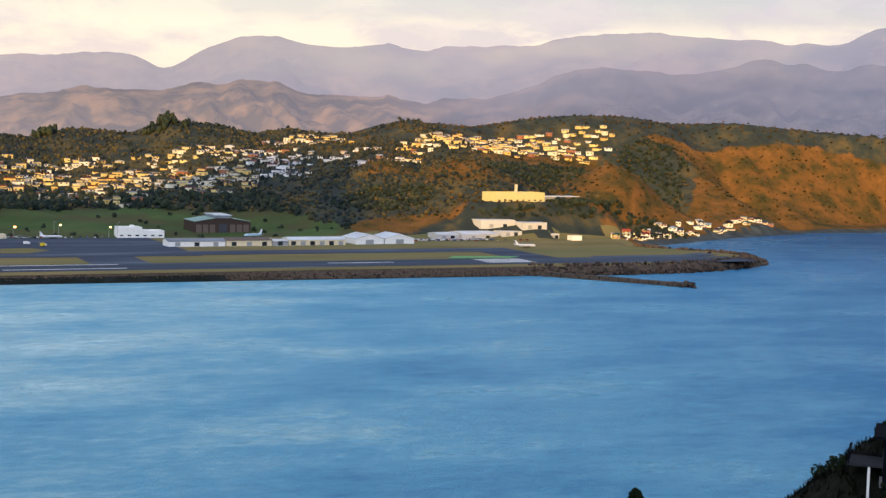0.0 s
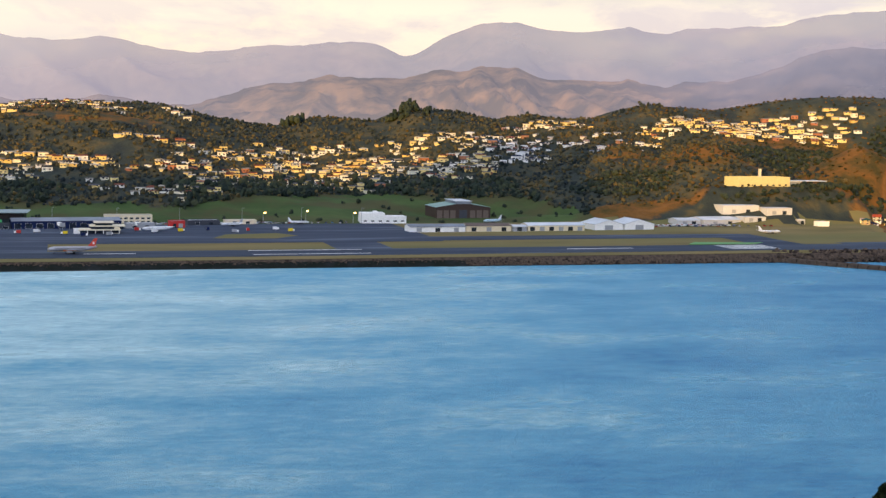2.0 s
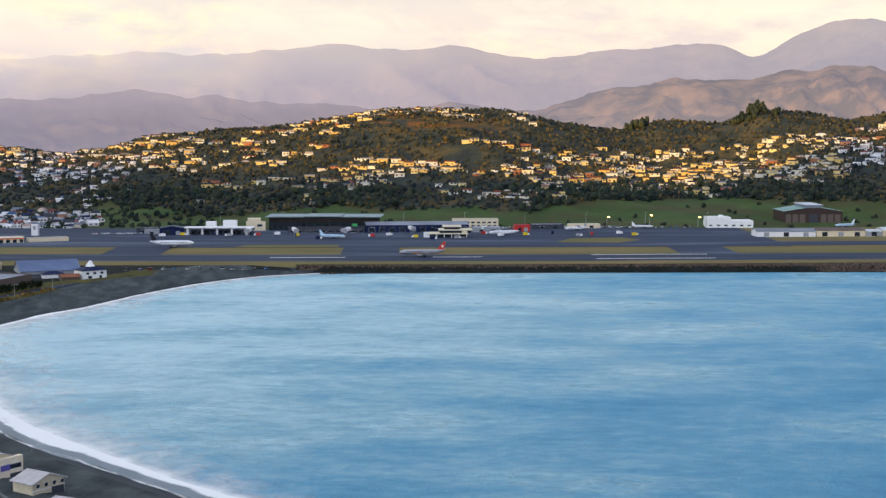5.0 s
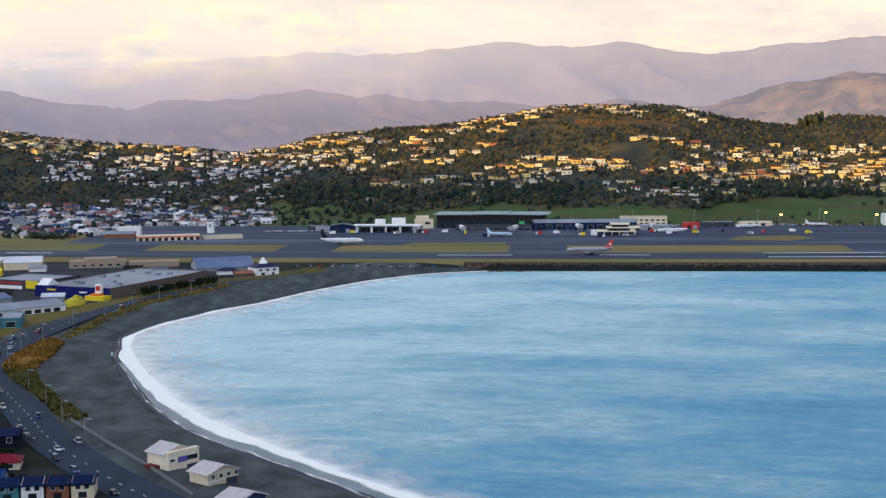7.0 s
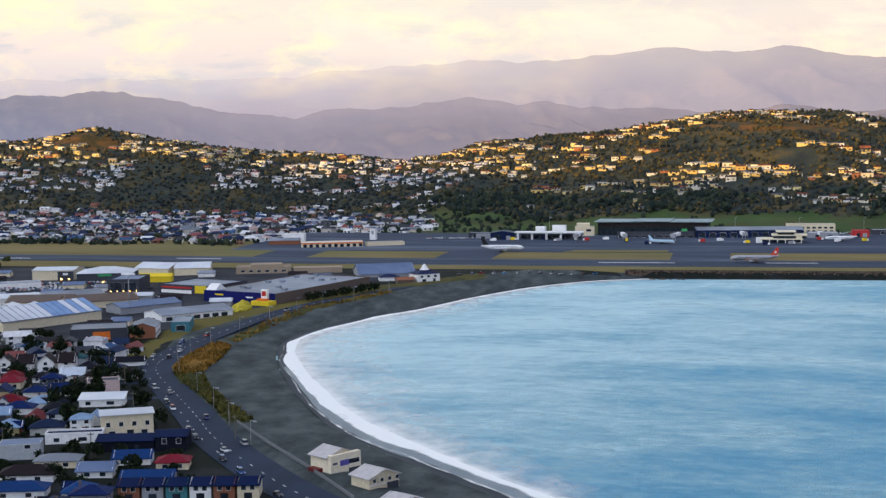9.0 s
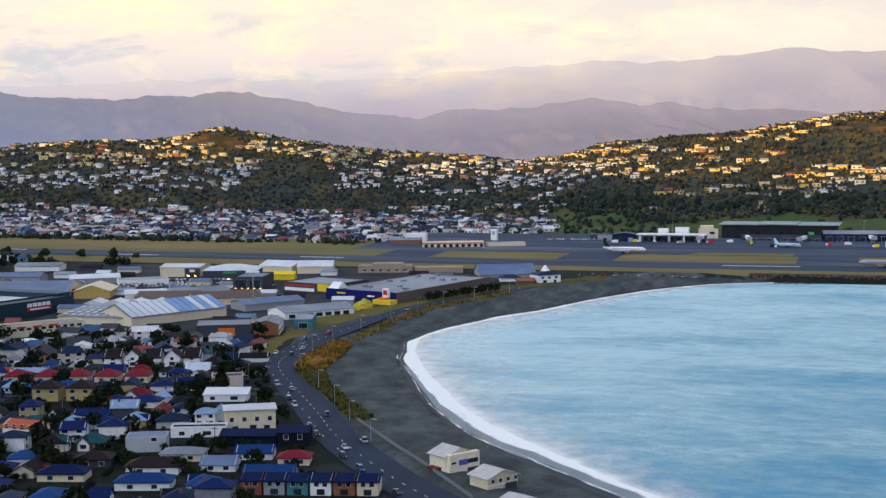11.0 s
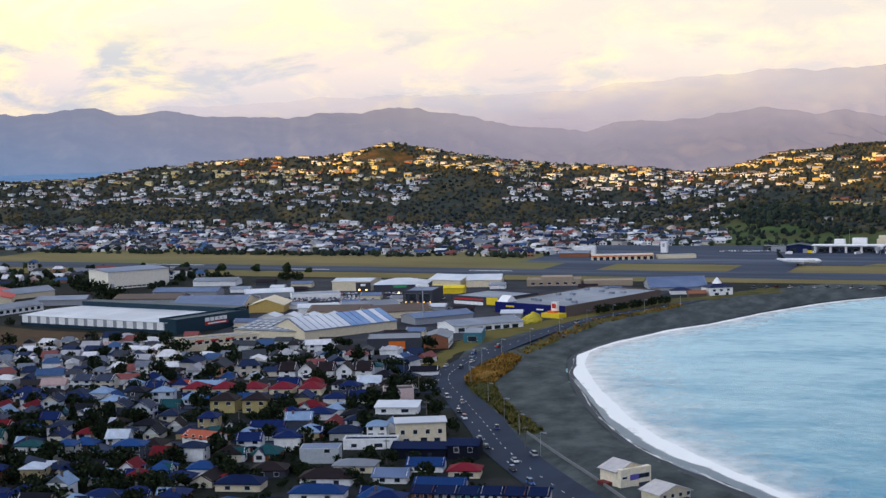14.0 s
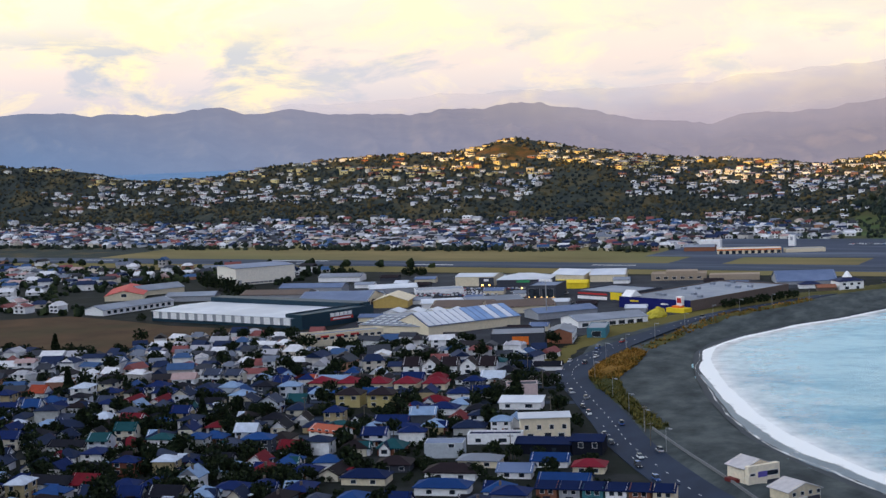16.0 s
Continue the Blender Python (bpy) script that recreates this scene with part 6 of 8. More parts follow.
ap = airliner(12, 1131, 4, 37.6, silver, plain("scarlet_paint", (0.55, 0.055, 0.03), 0.5), "silver airliner with a scarlet and white tail on the runway")
part("tail_star", boxes((15.4, 16.8, -0.3, 0.3, 7.4, 9.0)), white_wall, ap, "white tail emblem")
part("belly_stripe", boxes((-7, 3, -2.06, 2.06, 2.3, 2.9)), orange_paint, ap)
airliner(-203, 1216, 183, 37.6, white_gloss, black_paint, "white airliner with a black tail taxiing on the apron")
airliner(-70, 1305, 165, 25, sky_paint, sky_paint, "pale blue and white turboprop on the apron", "prop")
airliner(92, 1342, 10, 30, white_gloss, red_paint, "white turboprop with a dark red tail at its stand", "prop")
airliner(168, 1398, 20, 24, white_gloss, grey_wall, "small white airliner parked on the apron", "prop")
airliner(238, 1420, 178, 22, white_gloss, white_gloss, "small white aircraft parked on the apron", "prop")
airliner(684, 1262, 178, 24, white_gloss, white_gloss, "small white airliner on the far taxiway", "prop")
airliner(445, 1420, 25, 26, sky_paint, white_gloss, "pale blue aircraft beside the hangar", "prop")


def mast(x, y, z, h, lit, label="street lamp with a lit orange head beside the apron", r=0.14):
    ob = thing("lamp_post", pose(x, y, z), label, "lamp post", "lamp posts")
    bm = bmesh.new()
    bmesh.ops.create_cone(bm, cap_ends=True, segments=8, radius1=r, radius2=r * 0.6, depth=h, matrix=Matrix.Translation((0, 0, h / 2)))
    part("pole", bm, metal, ob)
    part("arm", boxes((-0.08, 1.8, -0.08, 0.08, h - 0.1, h + 0.06)), metal, ob)
    part("lamp", boxes((1.1, 2.3, -0.4, 0.4, h - 0.4, h - 0.1)), lamp_warm if lit else grey_wall, ob)
    return ob


for x, y, h in ((203, 1428, 11), (249, 1441, 12), (299, 1441, 10)):
    o = mast(x, y, 6.4, h, True, r=0.25)
    part("lantern", boxes((0.6, 2.8, -0.7, 0.7, h - 0.3, h + 1.0)), lamp_warm, o)
for k in range(9):
    mast(-190 + 62 * k, 1432 + (k % 2) * 6, 6.4, 16, False, "slim grey lighting mast behind the apron", 0.22)
slab("road_perimeter", [(700, 1150), (800, 1140), (852, 1165), (846, 1190), (812, 1170), (700, 1165)], 7.85, asphalt, "perimeter road at the runway's end", thick=0.4)


# ---- houses of the seaside suburb ----
WALLS = [(0.0, (0.80, 0.80, 0.79)), (0.24, (0.66, 0.60, 0.46)), (0.36, (0.22, 0.23, 0.26)), (0.43, (0.82, 0.80, 0.76)), (0.63, (0.42, 0.33, 0.18)), (0.69, (0.06, 0.07, 0.09)), (0.76, (0.56, 0.59, 0.63)), (0.88, (0.17, 0.06, 0.04)), (0.92, (0.48, 0.48, 0.45))]
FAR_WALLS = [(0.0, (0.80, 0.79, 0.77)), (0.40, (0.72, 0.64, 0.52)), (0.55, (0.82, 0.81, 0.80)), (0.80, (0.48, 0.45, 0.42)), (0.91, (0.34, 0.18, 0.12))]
ROOFS = [(0.0, (0.006, 0.018, 0.085)), (0.22, (0.012, 0.022, 0.055)), (0.36, (0.010, 0.011, 0.018)), (0.51, (0.14, 0.010, 0.018)), (0.56, (0.014, 0.056, 0.18)), (0.67, (0.040, 0.052, 0.085)), (0.74, (0.012, 0.065, 0.075)), (0.79, (0.22, 0.32, 0.46)), (0.86, (0.50, 0.56, 0.64)), (0.905, (0.014, 0.010, 0.012)), (0.985, (0.32, 0.06, 0.03))]
house_wall = material("house_wall", WALLS, 0.8, 0.8, per="object_only")
house_roof = material("house_roof", ROOFS, 0.5, 0.6, per="object_only", bump=0.02, bump_scale=2.0, spec=0.05)
far_wall = material("far_house_wall", FAR_WALLS, 0.4, 0.8, per="island_only")
FAR_ROOFS = [(0.0, (0.016, 0.028, 0.070)), (0.14, (0.045, 0.050, 0.062)), (0.28, (0.22, 0.075, 0.070)), (0.38, (0.026, 0.024, 0.028)), (0.50, (0.045, 0.095, 0.20)), (0.58, (0.15, 0.17, 0.21)), (0.70, (0.38, 0.38, 0.40)), (0.82, (0.42, 0.30, 0.28)), (0.88, (0.66, 0.66, 0.67))]
far_roof = material("far_house_roof", FAR_ROOFS, 0.4, 0.6, per="island_only", spec=0.06)


# wall colours yellowed to carry the low sun's gold
SUN_GOLD_WALLS = [(0.0, (0.78, 0.63, 0.28)), (0.26, (0.74, 0.58, 0.24)), (0.42, (0.80, 0.74, 0.58)), (0.64, (0.66, 0.47, 0.16)), (0.78, (0.78, 0.76, 0.70)), (0.93, (0.36, 0.15, 0.08))]
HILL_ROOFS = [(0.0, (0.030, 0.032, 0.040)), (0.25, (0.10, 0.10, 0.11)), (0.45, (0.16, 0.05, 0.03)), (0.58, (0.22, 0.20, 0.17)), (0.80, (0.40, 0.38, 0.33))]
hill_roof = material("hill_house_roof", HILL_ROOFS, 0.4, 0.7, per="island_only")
sun_gold_wall = material("sun_gold_house_wall", SUN_GOLD_WALLS, 0.4, 0.8, per="island_only")


def house(kind, w, d, storeys, rise, label):
    """One dwelling with its front towards -y: gable, hip, or a hip with a projecting gabled bay."""
    h = 2.6 * storeys
    ob = thing("house", pose(0, 0, -200), label, "house", "houses of the seaside suburb")
    part("wall", ring_slab(w, d, -1.0, h), house_wall, ob)
    if kind == "gable":
        for e_ in gable_ends(w, d, h, rise):
            part("gable_end", e_, house_wall, ob)
        part("roof", gable_roof(w, d, h, rise), house_roof, ob)
    else:
        part("roof", hip_roof(w, d, h, rise), house_roof, ob)
    if kind == "bay":
        v, f = gable_ends(d * 0.5, w * 0.42, h, rise * 0.8)[0]
        part("bay_gable", ([(-y - w * 0.2, x - d * 0.38, c) for x, y, c in v], f), white_wall, ob)
        v, f = gable_roof(d * 0.5, w * 0.42, h, rise * 0.8, 0.4)
        part("bay_roof", ([(-y - w * 0.2, x - d * 0.38, c) for x, y, c in v], f), house_roof, ob)
        part("bay_wall", boxes((-w * 0.41, w * 0.01, -d * 0.63, -d / 2, -1, h)), house_wall, ob)
    for s in range(storeys):
        z = 0.8 + 2.6 * s
        window(ob, -w * 0.2 if kind == "bay" else -w * 0.3, -d * 0.63 if kind == "bay" else -d / 2, z, 2.2, 1.4, "-y")
        window(ob, w * 0.28, -d / 2, z, 1.9, 1.4, "-y")
        window(ob, w / 2, -d * 0.2, z, 1.6, 1.3, "+x")
        if storeys > 1:
            window(ob, -w / 2, d * 0.15, z, 1.6, 1.3, "-x")
    part("door", boxes((w * 0.06, w * 0.06 + 0.95, -d / 2 - 0.07, -d / 2, 0, 2.1)), brick_wall, ob, "front door")
    if "chimney" in label:
        part("chimney", boxes((w * 0.2, w * 0.2 + 0.8, 0.6, 1.3, h, h + rise + 0.6)), brown_wall, ob, "brick chimney")
    if kind == "gable":
        part("porch", boxes((w * 0.0, w * 0.32, -d / 2 - 1.8, -d / 2, 2.3, 2.5)), house_roof, ob)
    return ob


PROTOS = [house("hip", 10.5, 8.5, 1, 2.1, "single-storey weatherboard house with a hipped iron roof"), house("gable", 10, 7, 1, 2.7, "single-storey weatherboard house with a steep gabled roof"),
          house("bay", 11, 8.5, 1, 2.2, "weatherboard villa with a gabled front bay and chimney"), house("hip", 9.5, 8, 2, 1.8, "two-storey house with a low hipped roof"),
          house("gable", 9, 7.5, 2, 2.4, "two-storey gabled house with a chimney"), house("bay", 9.5, 8.5, 1, 2.6, "small bay-fronted cottage with a steep iron roof"),
          house("gable", 15, 6.5, 1, 1.9, "long low bungalow with a gabled iron roof")]


# landmarks among the houses, kept clear of the rest
landmarks = []


def landmark(p, q, depth, *a, **k):
    landmarks.append(((p[0] + q[0]) / 2, (p[1] + q[1]) / 2, math.hypot(q[0] - p[0], q[1] - p[1]) / 2 + depth * 0.3 + 2.5))
    return shed(p, q, depth, *a, category="house", name="house", **k)


navy_roof = plain("navy_iron_roof", (0.004, 0.012, 0.052), 0.6, scale=0.4, spec=0.04)
brown_roof = plain("brown_iron_roof", (0.020, 0.014, 0.017), 0.6, scale=0.4, spec=0.04)
wine_roof = plain("wine_red_roof", (0.17, 0.014, 0.026), 0.6, scale=0.4, spec=0.05)
tile_orange = plain("orange_tile_roof", (0.38, 0.085, 0.04), 0.7, scale=0.4)
four = [(0.13, 4.0, 1.5, 1.6, "window"), (0.38, 4.0, 1.5, 1.6, "window"), (0.63, 4.0, 1.5, 1.6, "window"), (0.88, 4.0, 1.5, 1.6, "window"), (0.2, 0.6, 2.2, 1.8, "window"), (0.55, 0.4, 2.4, 2.2, "dark"), (0.82, 0.6, 2.2, 1.8, "window")]
landmark((-225.5, 466), (-209, 474.5), 11, 8.4, "hip", 1.0, cream_wall, white_steel, "cream two-storey corner building with a low pale roof", openings=four)
black_clad = plain("black_cladding", (0.010, 0.012, 0.020), spec=0.05)
landmark((-217, 444.4), (-198, 449.0), 12, 4.2, "gable", 1.3, black_clad, navy_roof, "long navy-roofed dark terrace", openings=[(0.3, 1.0, 1.6, 1.6, "dark"), (0.7, 1.0, 1.6, 1.6, "dark")])
landmark((-197.6, 449.1), (-187, 451.7), 12, 5.4, "gable", 1.2, black_clad, navy_roof, "two-storey black house with a navy roof on the corner", openings=[(0.3, 2.8, 1.6, 1.8, "window"), (0.75, 2.8, 1.6, 1.8, "window")])
landmark((-270, 546), (-258, 552), 9, 5.2, "flat", 0, plain("pink_render", (0.62, 0.47, 0.44)), dark_wall, "pink rendered house with a tall chimney", openings=[(0.3, 1.0, 3, 2.2, "dark")], parapet=0.3)
landmark((-241, 453), (-222, 459.5), 7, 3.6, "flat", 0, white_wall, navy_roof, "white flat-roofed villa with a parapet and dark roof", parapet=0.6, openings=[(0.2, 1.0, 2, 1.4, "window"), (0.65, 1.0, 3, 1.4, "window")])
landmark((-260, 518), (-243, 523), 9, 3.0, "mono", 1.2, white_wall, white_steel, "white house with a long pale roof", openings=[(0.2, 1, 2, 1.4, "window"), (0.7, 1, 3, 1.4, "window")])
landmark((-244.9, 427.5), (-231.9, 432.5), 9, 5.6, "flat", 0, plain("pale_grey_render", (0.42, 0.45, 0.47)), blue_steel, "plain pale grey two-storey box house", openings=[(0.7, 4, 2, 1.3, "window")])
landmark((-301, 438), (-287, 436.5), 9, 5.0, "gable", 1.8, white_wall, tile_orange, "white two-storey house with an orange tiled roof", openings=four[:4])
for k in range(5):
    px_, py_ = -367 + 13.2 * k, 536 + 3.4 * k
    landmark((px_, py_), (px_ + 10, py_ + 2.7), 9.5, 3.4, "hip", 2.6, cream_wall, wine_roof, "cream unit with a wine-red hipped roof in a row", openings=[(0.3, 0.9, 2, 1.4, "window"), (0.75, 0.9, 1.6, 1.4, "window")], group="row of red-roofed units")
for k in range(2):
    px_, py_ = -330.3 + 13.6 * k, 502 + 3.8 * k
    landmark((px_, py_), (px_ + 10.5, py_ + 2.8), 10, 5.8, "hip", 2.6, plain("ochre_render", (0.42, 0.34, 0.14)), brown_roof, "ochre two-storey house with a dark hipped roof", openings=[(0.25, 0.9, 2, 1.4, "window"), (0.25, 3.6, 2, 1.4, "window"), (0.75, 3.6, 2, 1.4, "window")])
teal_wall = plain("teal_weatherboard", (0.05, 0.20, 0.22))
front_walls = [brick_wall, grey_wall, teal_wall, white_wall, brick_wall, cream_wall]
front_words = ["brick", "grey", "teal", "white", "brick", "cream"]
for k in range(6):
    px_, py_ = -182 + 7 * k, 385.5 + 1.5 * k
    landmark((px_, py_), (px_ + 6.3, py_ + 1.35), 9, 4.8, "gable", 1.4, front_walls[k], navy_roof, front_words[k] + " narrow terrace house with a navy roof by the seafront", openings=[(0.3, 3.0, 1.4, 1.2, "window"), (0.7, 3.0, 1.4, 1.2, "window"), (0.5, 0.4, 2.4, 1.8, "dark")], group="terrace by the seafront")
bright_blue = plain("bright_blue_iron_roof", (0.008, 0.036, 0.13), 0.6, scale=0.4, spec=0.05)
pair_ = [(0.28, 0.8, 1.8, 1.3, "window"), (0.72, 0.8, 1.8, 1.3, "window")]
for p_, q_, d_, h_, kind_, r_, wl_, rf_, lb_ in (((-227, 419), (-212, 422.5), 9, 2.8, "hip", 1.6, cream_wall, grey_steel, "low cream bungalow with a grey hipped roof"), ((-203, 427), (-190, 430.5), 8.5, 2.8, "gable", 1.9, white_wall, bright_blue, "white bungalow under a bright blue iron roof"),
                                                ((-186, 423), (-175, 426), 8.5, 2.8, "hip", 1.9, cream_wall, wine_roof, "cream bungalow under a wine-red hipped roof"), ((-188, 400), (-171, 404), 10, 2.9, "gable", 2.0, grey_wall, bright_blue, "long grey bungalow with a blue iron roof"),
                                                ((-229, 399), (-211, 404), 10, 2.9, "hip", 2.3, white_wall, brown_roof, "white bungalow with a dark brown hipped roof"), ((-207, 409), (-195, 412), 9, 2.8, "gable", 2.0, white_wall, blue_steel, "white cottage with a grey-blue gabled roof"),
                                                ((-252, 384), (-236, 388), 9, 2.9, "hip", 2.1, cream_wall, navy_roof, "cream bungalow with a navy hipped roof"), ((-222, 380), (-204, 385), 9, 2.9, "hip", 2.1, white_wall, bright_blue, "white villa with a bright blue hipped roof")):
    q_ = (p_[0] + 0.92 * (q_[0] - p_[0]), p_[1] + 0.92 * (q_[1] - p_[1]))
    landmark(p_, q_, d_ * 0.95, h_, kind_, r_, wl_, rf_, lb_, openings=pair_)
for k in range(5):
    px_, py_ = -345 + 9.0 * k, 585 + 2.6 * k
    landmark((px_, py_), (px_ + 7.6, py_ + 2.2), 9, 5.0, "gable", 3.4, white_wall, brown_roof, "white townhouse with a steep dark gable", openings=[(0.5, 0.8, 2.6, 1.8, "window"), (0.5, 3.4, 1.6, 1.4, "window")], group="white gabled townhouses", cross=bool(k % 2))
landmark((-250, 403), (-239, 407), 9, 3.0, "hip", 2.2, dark_wall, brown_roof, "dark hip-roofed bungalow with white windows", openings=[(0.3, 0.9, 2, 1.4, "window"), (0.75, 0.9, 1.6, 1.4, "window")])

SUBURB = [(-152, 378), (-178, 430), (-202, 474), (-232, 524), (-266, 590), (-289, 642), (-304, 690), (-420, 690), (-512, 690), (-548, 650), (-545, 596), (-660, 580), (-830, 566), (-760, 380), (-420, 215), (-230, 235), (-140, 335)]
landmarks += [(-432, 671, 22), (-335, 688, 17), (-313, 700, 12)]
E1 = np.array([math.cos(radians(15.6)), math.sin(radians(15.6))])
E2 = np.array([-E1[1], E1[0]])
sites = []
for r in range(-12, 30):
    for c in range(-8, 62):
        o = np.array([-760.0, 330.0]) + E1 * (c * 12.6 + rng.uniform(-1.5, 1.5) + (r % 3) * 4) + E2 * (r * 14.5 + (r // 2) * 8.0 + rng.uniform(-1.6, 1.6))
        sites.append(o)
sites = np.array(sites)
ok = (signed_distance(sites[:, 0], sites[:, 1], SUBURB) > 4) & (sites[:, 0] > -1.13 * sites[:, 1] - 30) & (height(sites[:, 0], sites[:, 1]) < 16)
sites = np.array([s for s, k in zip(sites, ok) if k and all(math.hypot(s[0] - a, s[1] - b) > r + 4 for a, b, r in landmarks)])
sites = sites[np.argsort(np.hypot(sites[:, 0], sites[:, 1]))]
for s in sites[7:300]:
    h_ = copy_thing(PROTOS[rng.choice(7, p=[0.22, 0.17, 0.17, 0.12, 0.10, 0.12, 0.10])], pose(s[0], s[1], max(5.0, float(height(s[0], s[1])) - 0.2) + 0.25 * rng.rand(), 0, 0, 15.6 + rng.choice([0, 0, 90, -90, 180]) + rng.uniform(-5, 5)))
    h_.scale = (rng.uniform(0.78, 1.14), rng.uniform(0.78, 1.08), rng.uniform(0.86, 1.12))
shore = np.array(POINT)
for k, x in enumerate([868, 882, 897, 912, 934, 958, 975, 994, 1018, 1046, 1068, 1084, 1104, 1122, 1143, 1172, 1206, 1224]):
    y = float(np.interp(x, shore[7:12, 0], shore[7:12, 1])) + 34 + (k % 3) * 5
    copy_thing(PROTOS[(3, 0, 4, 2, 3, 6)[k % 6]], pose(x, y, float(height(x, y)) + 0.1, 0, 0, -30 + rng.uniform(-15, 15)))
for p_ in PROTOS:
    i = PROTOS.index(p_)
    p_.matrix_basis = pose(sites[i][0], sites[i][1], max(5.0, float(height(sites[i][0], sites[i][1])) - 0.2), 0, 0, 12 + 90 * (i % 2))
for r in range(-1, 15):                                    # side streets
    a = np.array([-760.0, 330.0]) + E2 * (r * 37.0 + 25.7) + E1 * 40
    b2 = a + E1 * 700
    pts_ = np.array([a + (b2 - a) * t for t in np.linspace(0, 1, 60)])
    sd_ = signed_distance(pts_[:, 0], pts_[:, 1], SUBURB)
    pts_ = pts_[sd_ > -6]
    if len(pts_) > 4:
        road_strip("road_side_street", pts_, 6.5, 5.12, street_asphalt, "narrow asphalt side street between houses")


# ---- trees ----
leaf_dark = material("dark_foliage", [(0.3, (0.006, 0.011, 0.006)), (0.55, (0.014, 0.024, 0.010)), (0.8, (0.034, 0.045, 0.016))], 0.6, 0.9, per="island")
bark = material("bark", [(0.3, (0.04, 0.03, 0.022)), (0.7, (0.09, 0.07, 0.05))], 2.0, 0.95)


def tree(label, h, spread, leaves, conifer=False, leaf=1.0):
    """A tapered trunk with limbs under a ragged crown of leaf sprays."""
    ob = thing("tree", pose(0, 0, -200), label, "tree", "trees among the houses")
    bm = bmesh.new()
    bmesh.ops.create_cone(bm, cap_ends=True, segments=7, radius1=0.05 * h * 0.6, radius2=0.012 * h, depth=h * 0.8, matrix=Matrix.Translation((0, 0, h * 0.4)))
    for k in range(5):
        a, z = k * 2.4, h * (0.32 + 0.09 * k)
        dr = Vector((math.cos(a), math.sin(a), 0.9)).normalized()
        ln = spread * 0.75
        bmesh.ops.create_cone(bm, cap_ends=True, segments=5, radius1=0.014 * h, radius2=0.005 * h, depth=ln, matrix=Matrix.Translation(Vector((0, 0, z)) + dr * ln / 2) @ dr.to_track_quat("Z", "Y").to_matrix().to_4x4())
    part("trunk", bm, bark, ob)
    v, f = [], []
    lobes = [(rng.randn() * spread * 0.42, rng.randn() * spread * 0.42, h * (0.45 + 0.45 * rng.rand()), spread * (0.35 + 0.35 * rng.rand())) for _ in range(9)]
    for _ in range(leaves):
        if conifer:
            t = rng.rand() ** 0.8
            a, r = rng.rand() * 6.283, spread * (1.02 - t) * (0.5 + 0.5 * rng.rand())
            c = Vector((r * math.cos(a), r * math.sin(a), h * (0.12 + 0.9 * t)))
        else:
            lx, ly, lz, lr = lobes[rng.randint(9)]
            d = Vector(rng.randn(3)).normalized()
            c = Vector((lx, ly, lz)) + d * lr * (0.7 + 0.4 * rng.rand())
            c.z = max(c.z, h * 0.22)
        m = Euler(rng.rand(3) * 6.283).to_matrix()
        s = (0.055 + 0.05 * rng.rand()) * h * leaf
        i = len(v)
        for q in ((-1, -0.6, 0), (0.2, -1, 0.25), (1, 0.1, 0), (0.1, 0.9, 0.3), (-0.8, 0.5, -0.2)):
            v.append(tuple(c + m @ Vector(q) * s))
        f += [(i, i + 1, i + 2), (i, i + 2, i + 3), (i, i + 3, i + 4)]
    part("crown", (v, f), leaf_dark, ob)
    return ob


TREES = [tree("dark broad-leaved garden tree", 7.0, 3.2, 260), tree("spreading dark pohutukawa tree", 6.0, 4.2, 320), tree("dense dark evergreen shrub-like tree", 4.5, 2.6, 200), tree("tall dark conifer among the houses", 12.0, 3.0, 320, True)]
spots = inside(SUBURB, 2800)
spots = spots[(spots[:, 0] < -262) | (spots[:, 1] > 470) | (rng.rand(len(spots)) < 0.12)]
spots = [q for q in spots if (q[0] > -1.13 * q[1] - 20) and np.min(np.hypot(sites[:, 0] - q[0], sites[:, 1] - q[1])) > 6.4 and all(math.hypot(q[0] - a, q[1] - b) > r for a, b, r in landmarks) and float(height(q[0], q[1])) < 16]
more_spots, spots = spots[185:560], spots[:185]
for q in spots:
    k = rng.choice(4, p=[0.42, 0.28, 0.285, 0.015])
    m_ = pose(q[0], q[1], max(5.0, float(height(q[0], q[1])) - 0.2), 0, 0, rng.rand() * 360)
    t_ = copy_thing(TREES[k], m_)
    s = 0.75 + 0.55 * rng.rand()
    t_.scale = (s, s, s)
for k in range(16):                                        # shrubs along the store's brown side
    u = 0.2 + 0.7 * k / 16
    x, y = -287 + (-241 + 287) * u + 5 + rng.rand() * 2, 844 + 101 * u - 2
    t_ = copy_thing(TREES[2], pose(x, y, 5.0, 0, 0, rng.rand() * 360))
    t_.scale = (1.0 + 0.3 * rng.rand(),) * 3
for x, y, s in ((-700, 1000, 1.4), (-690, 1008, 1.2), (-655, 1010, 1.5), (-648, 1018, 1.3), (-600, 1035, 1.4), (-592, 1040, 1.2), (-730, 925, 1.9), (-715, 918, 1.8), (-700, 915, 1.6), (-660, 870, 1.8), (-655, 876, 1.6), (-760, 905, 1.6), (-770, 900, 1.7), (-634, 732, 0.8), (-566, 652, 1.1)):
    t_ = copy_thing(TREES[1], pose(x, y, 5.0, 0, 0, rng.rand() * 360))
    t_.scale = (s, s, s)
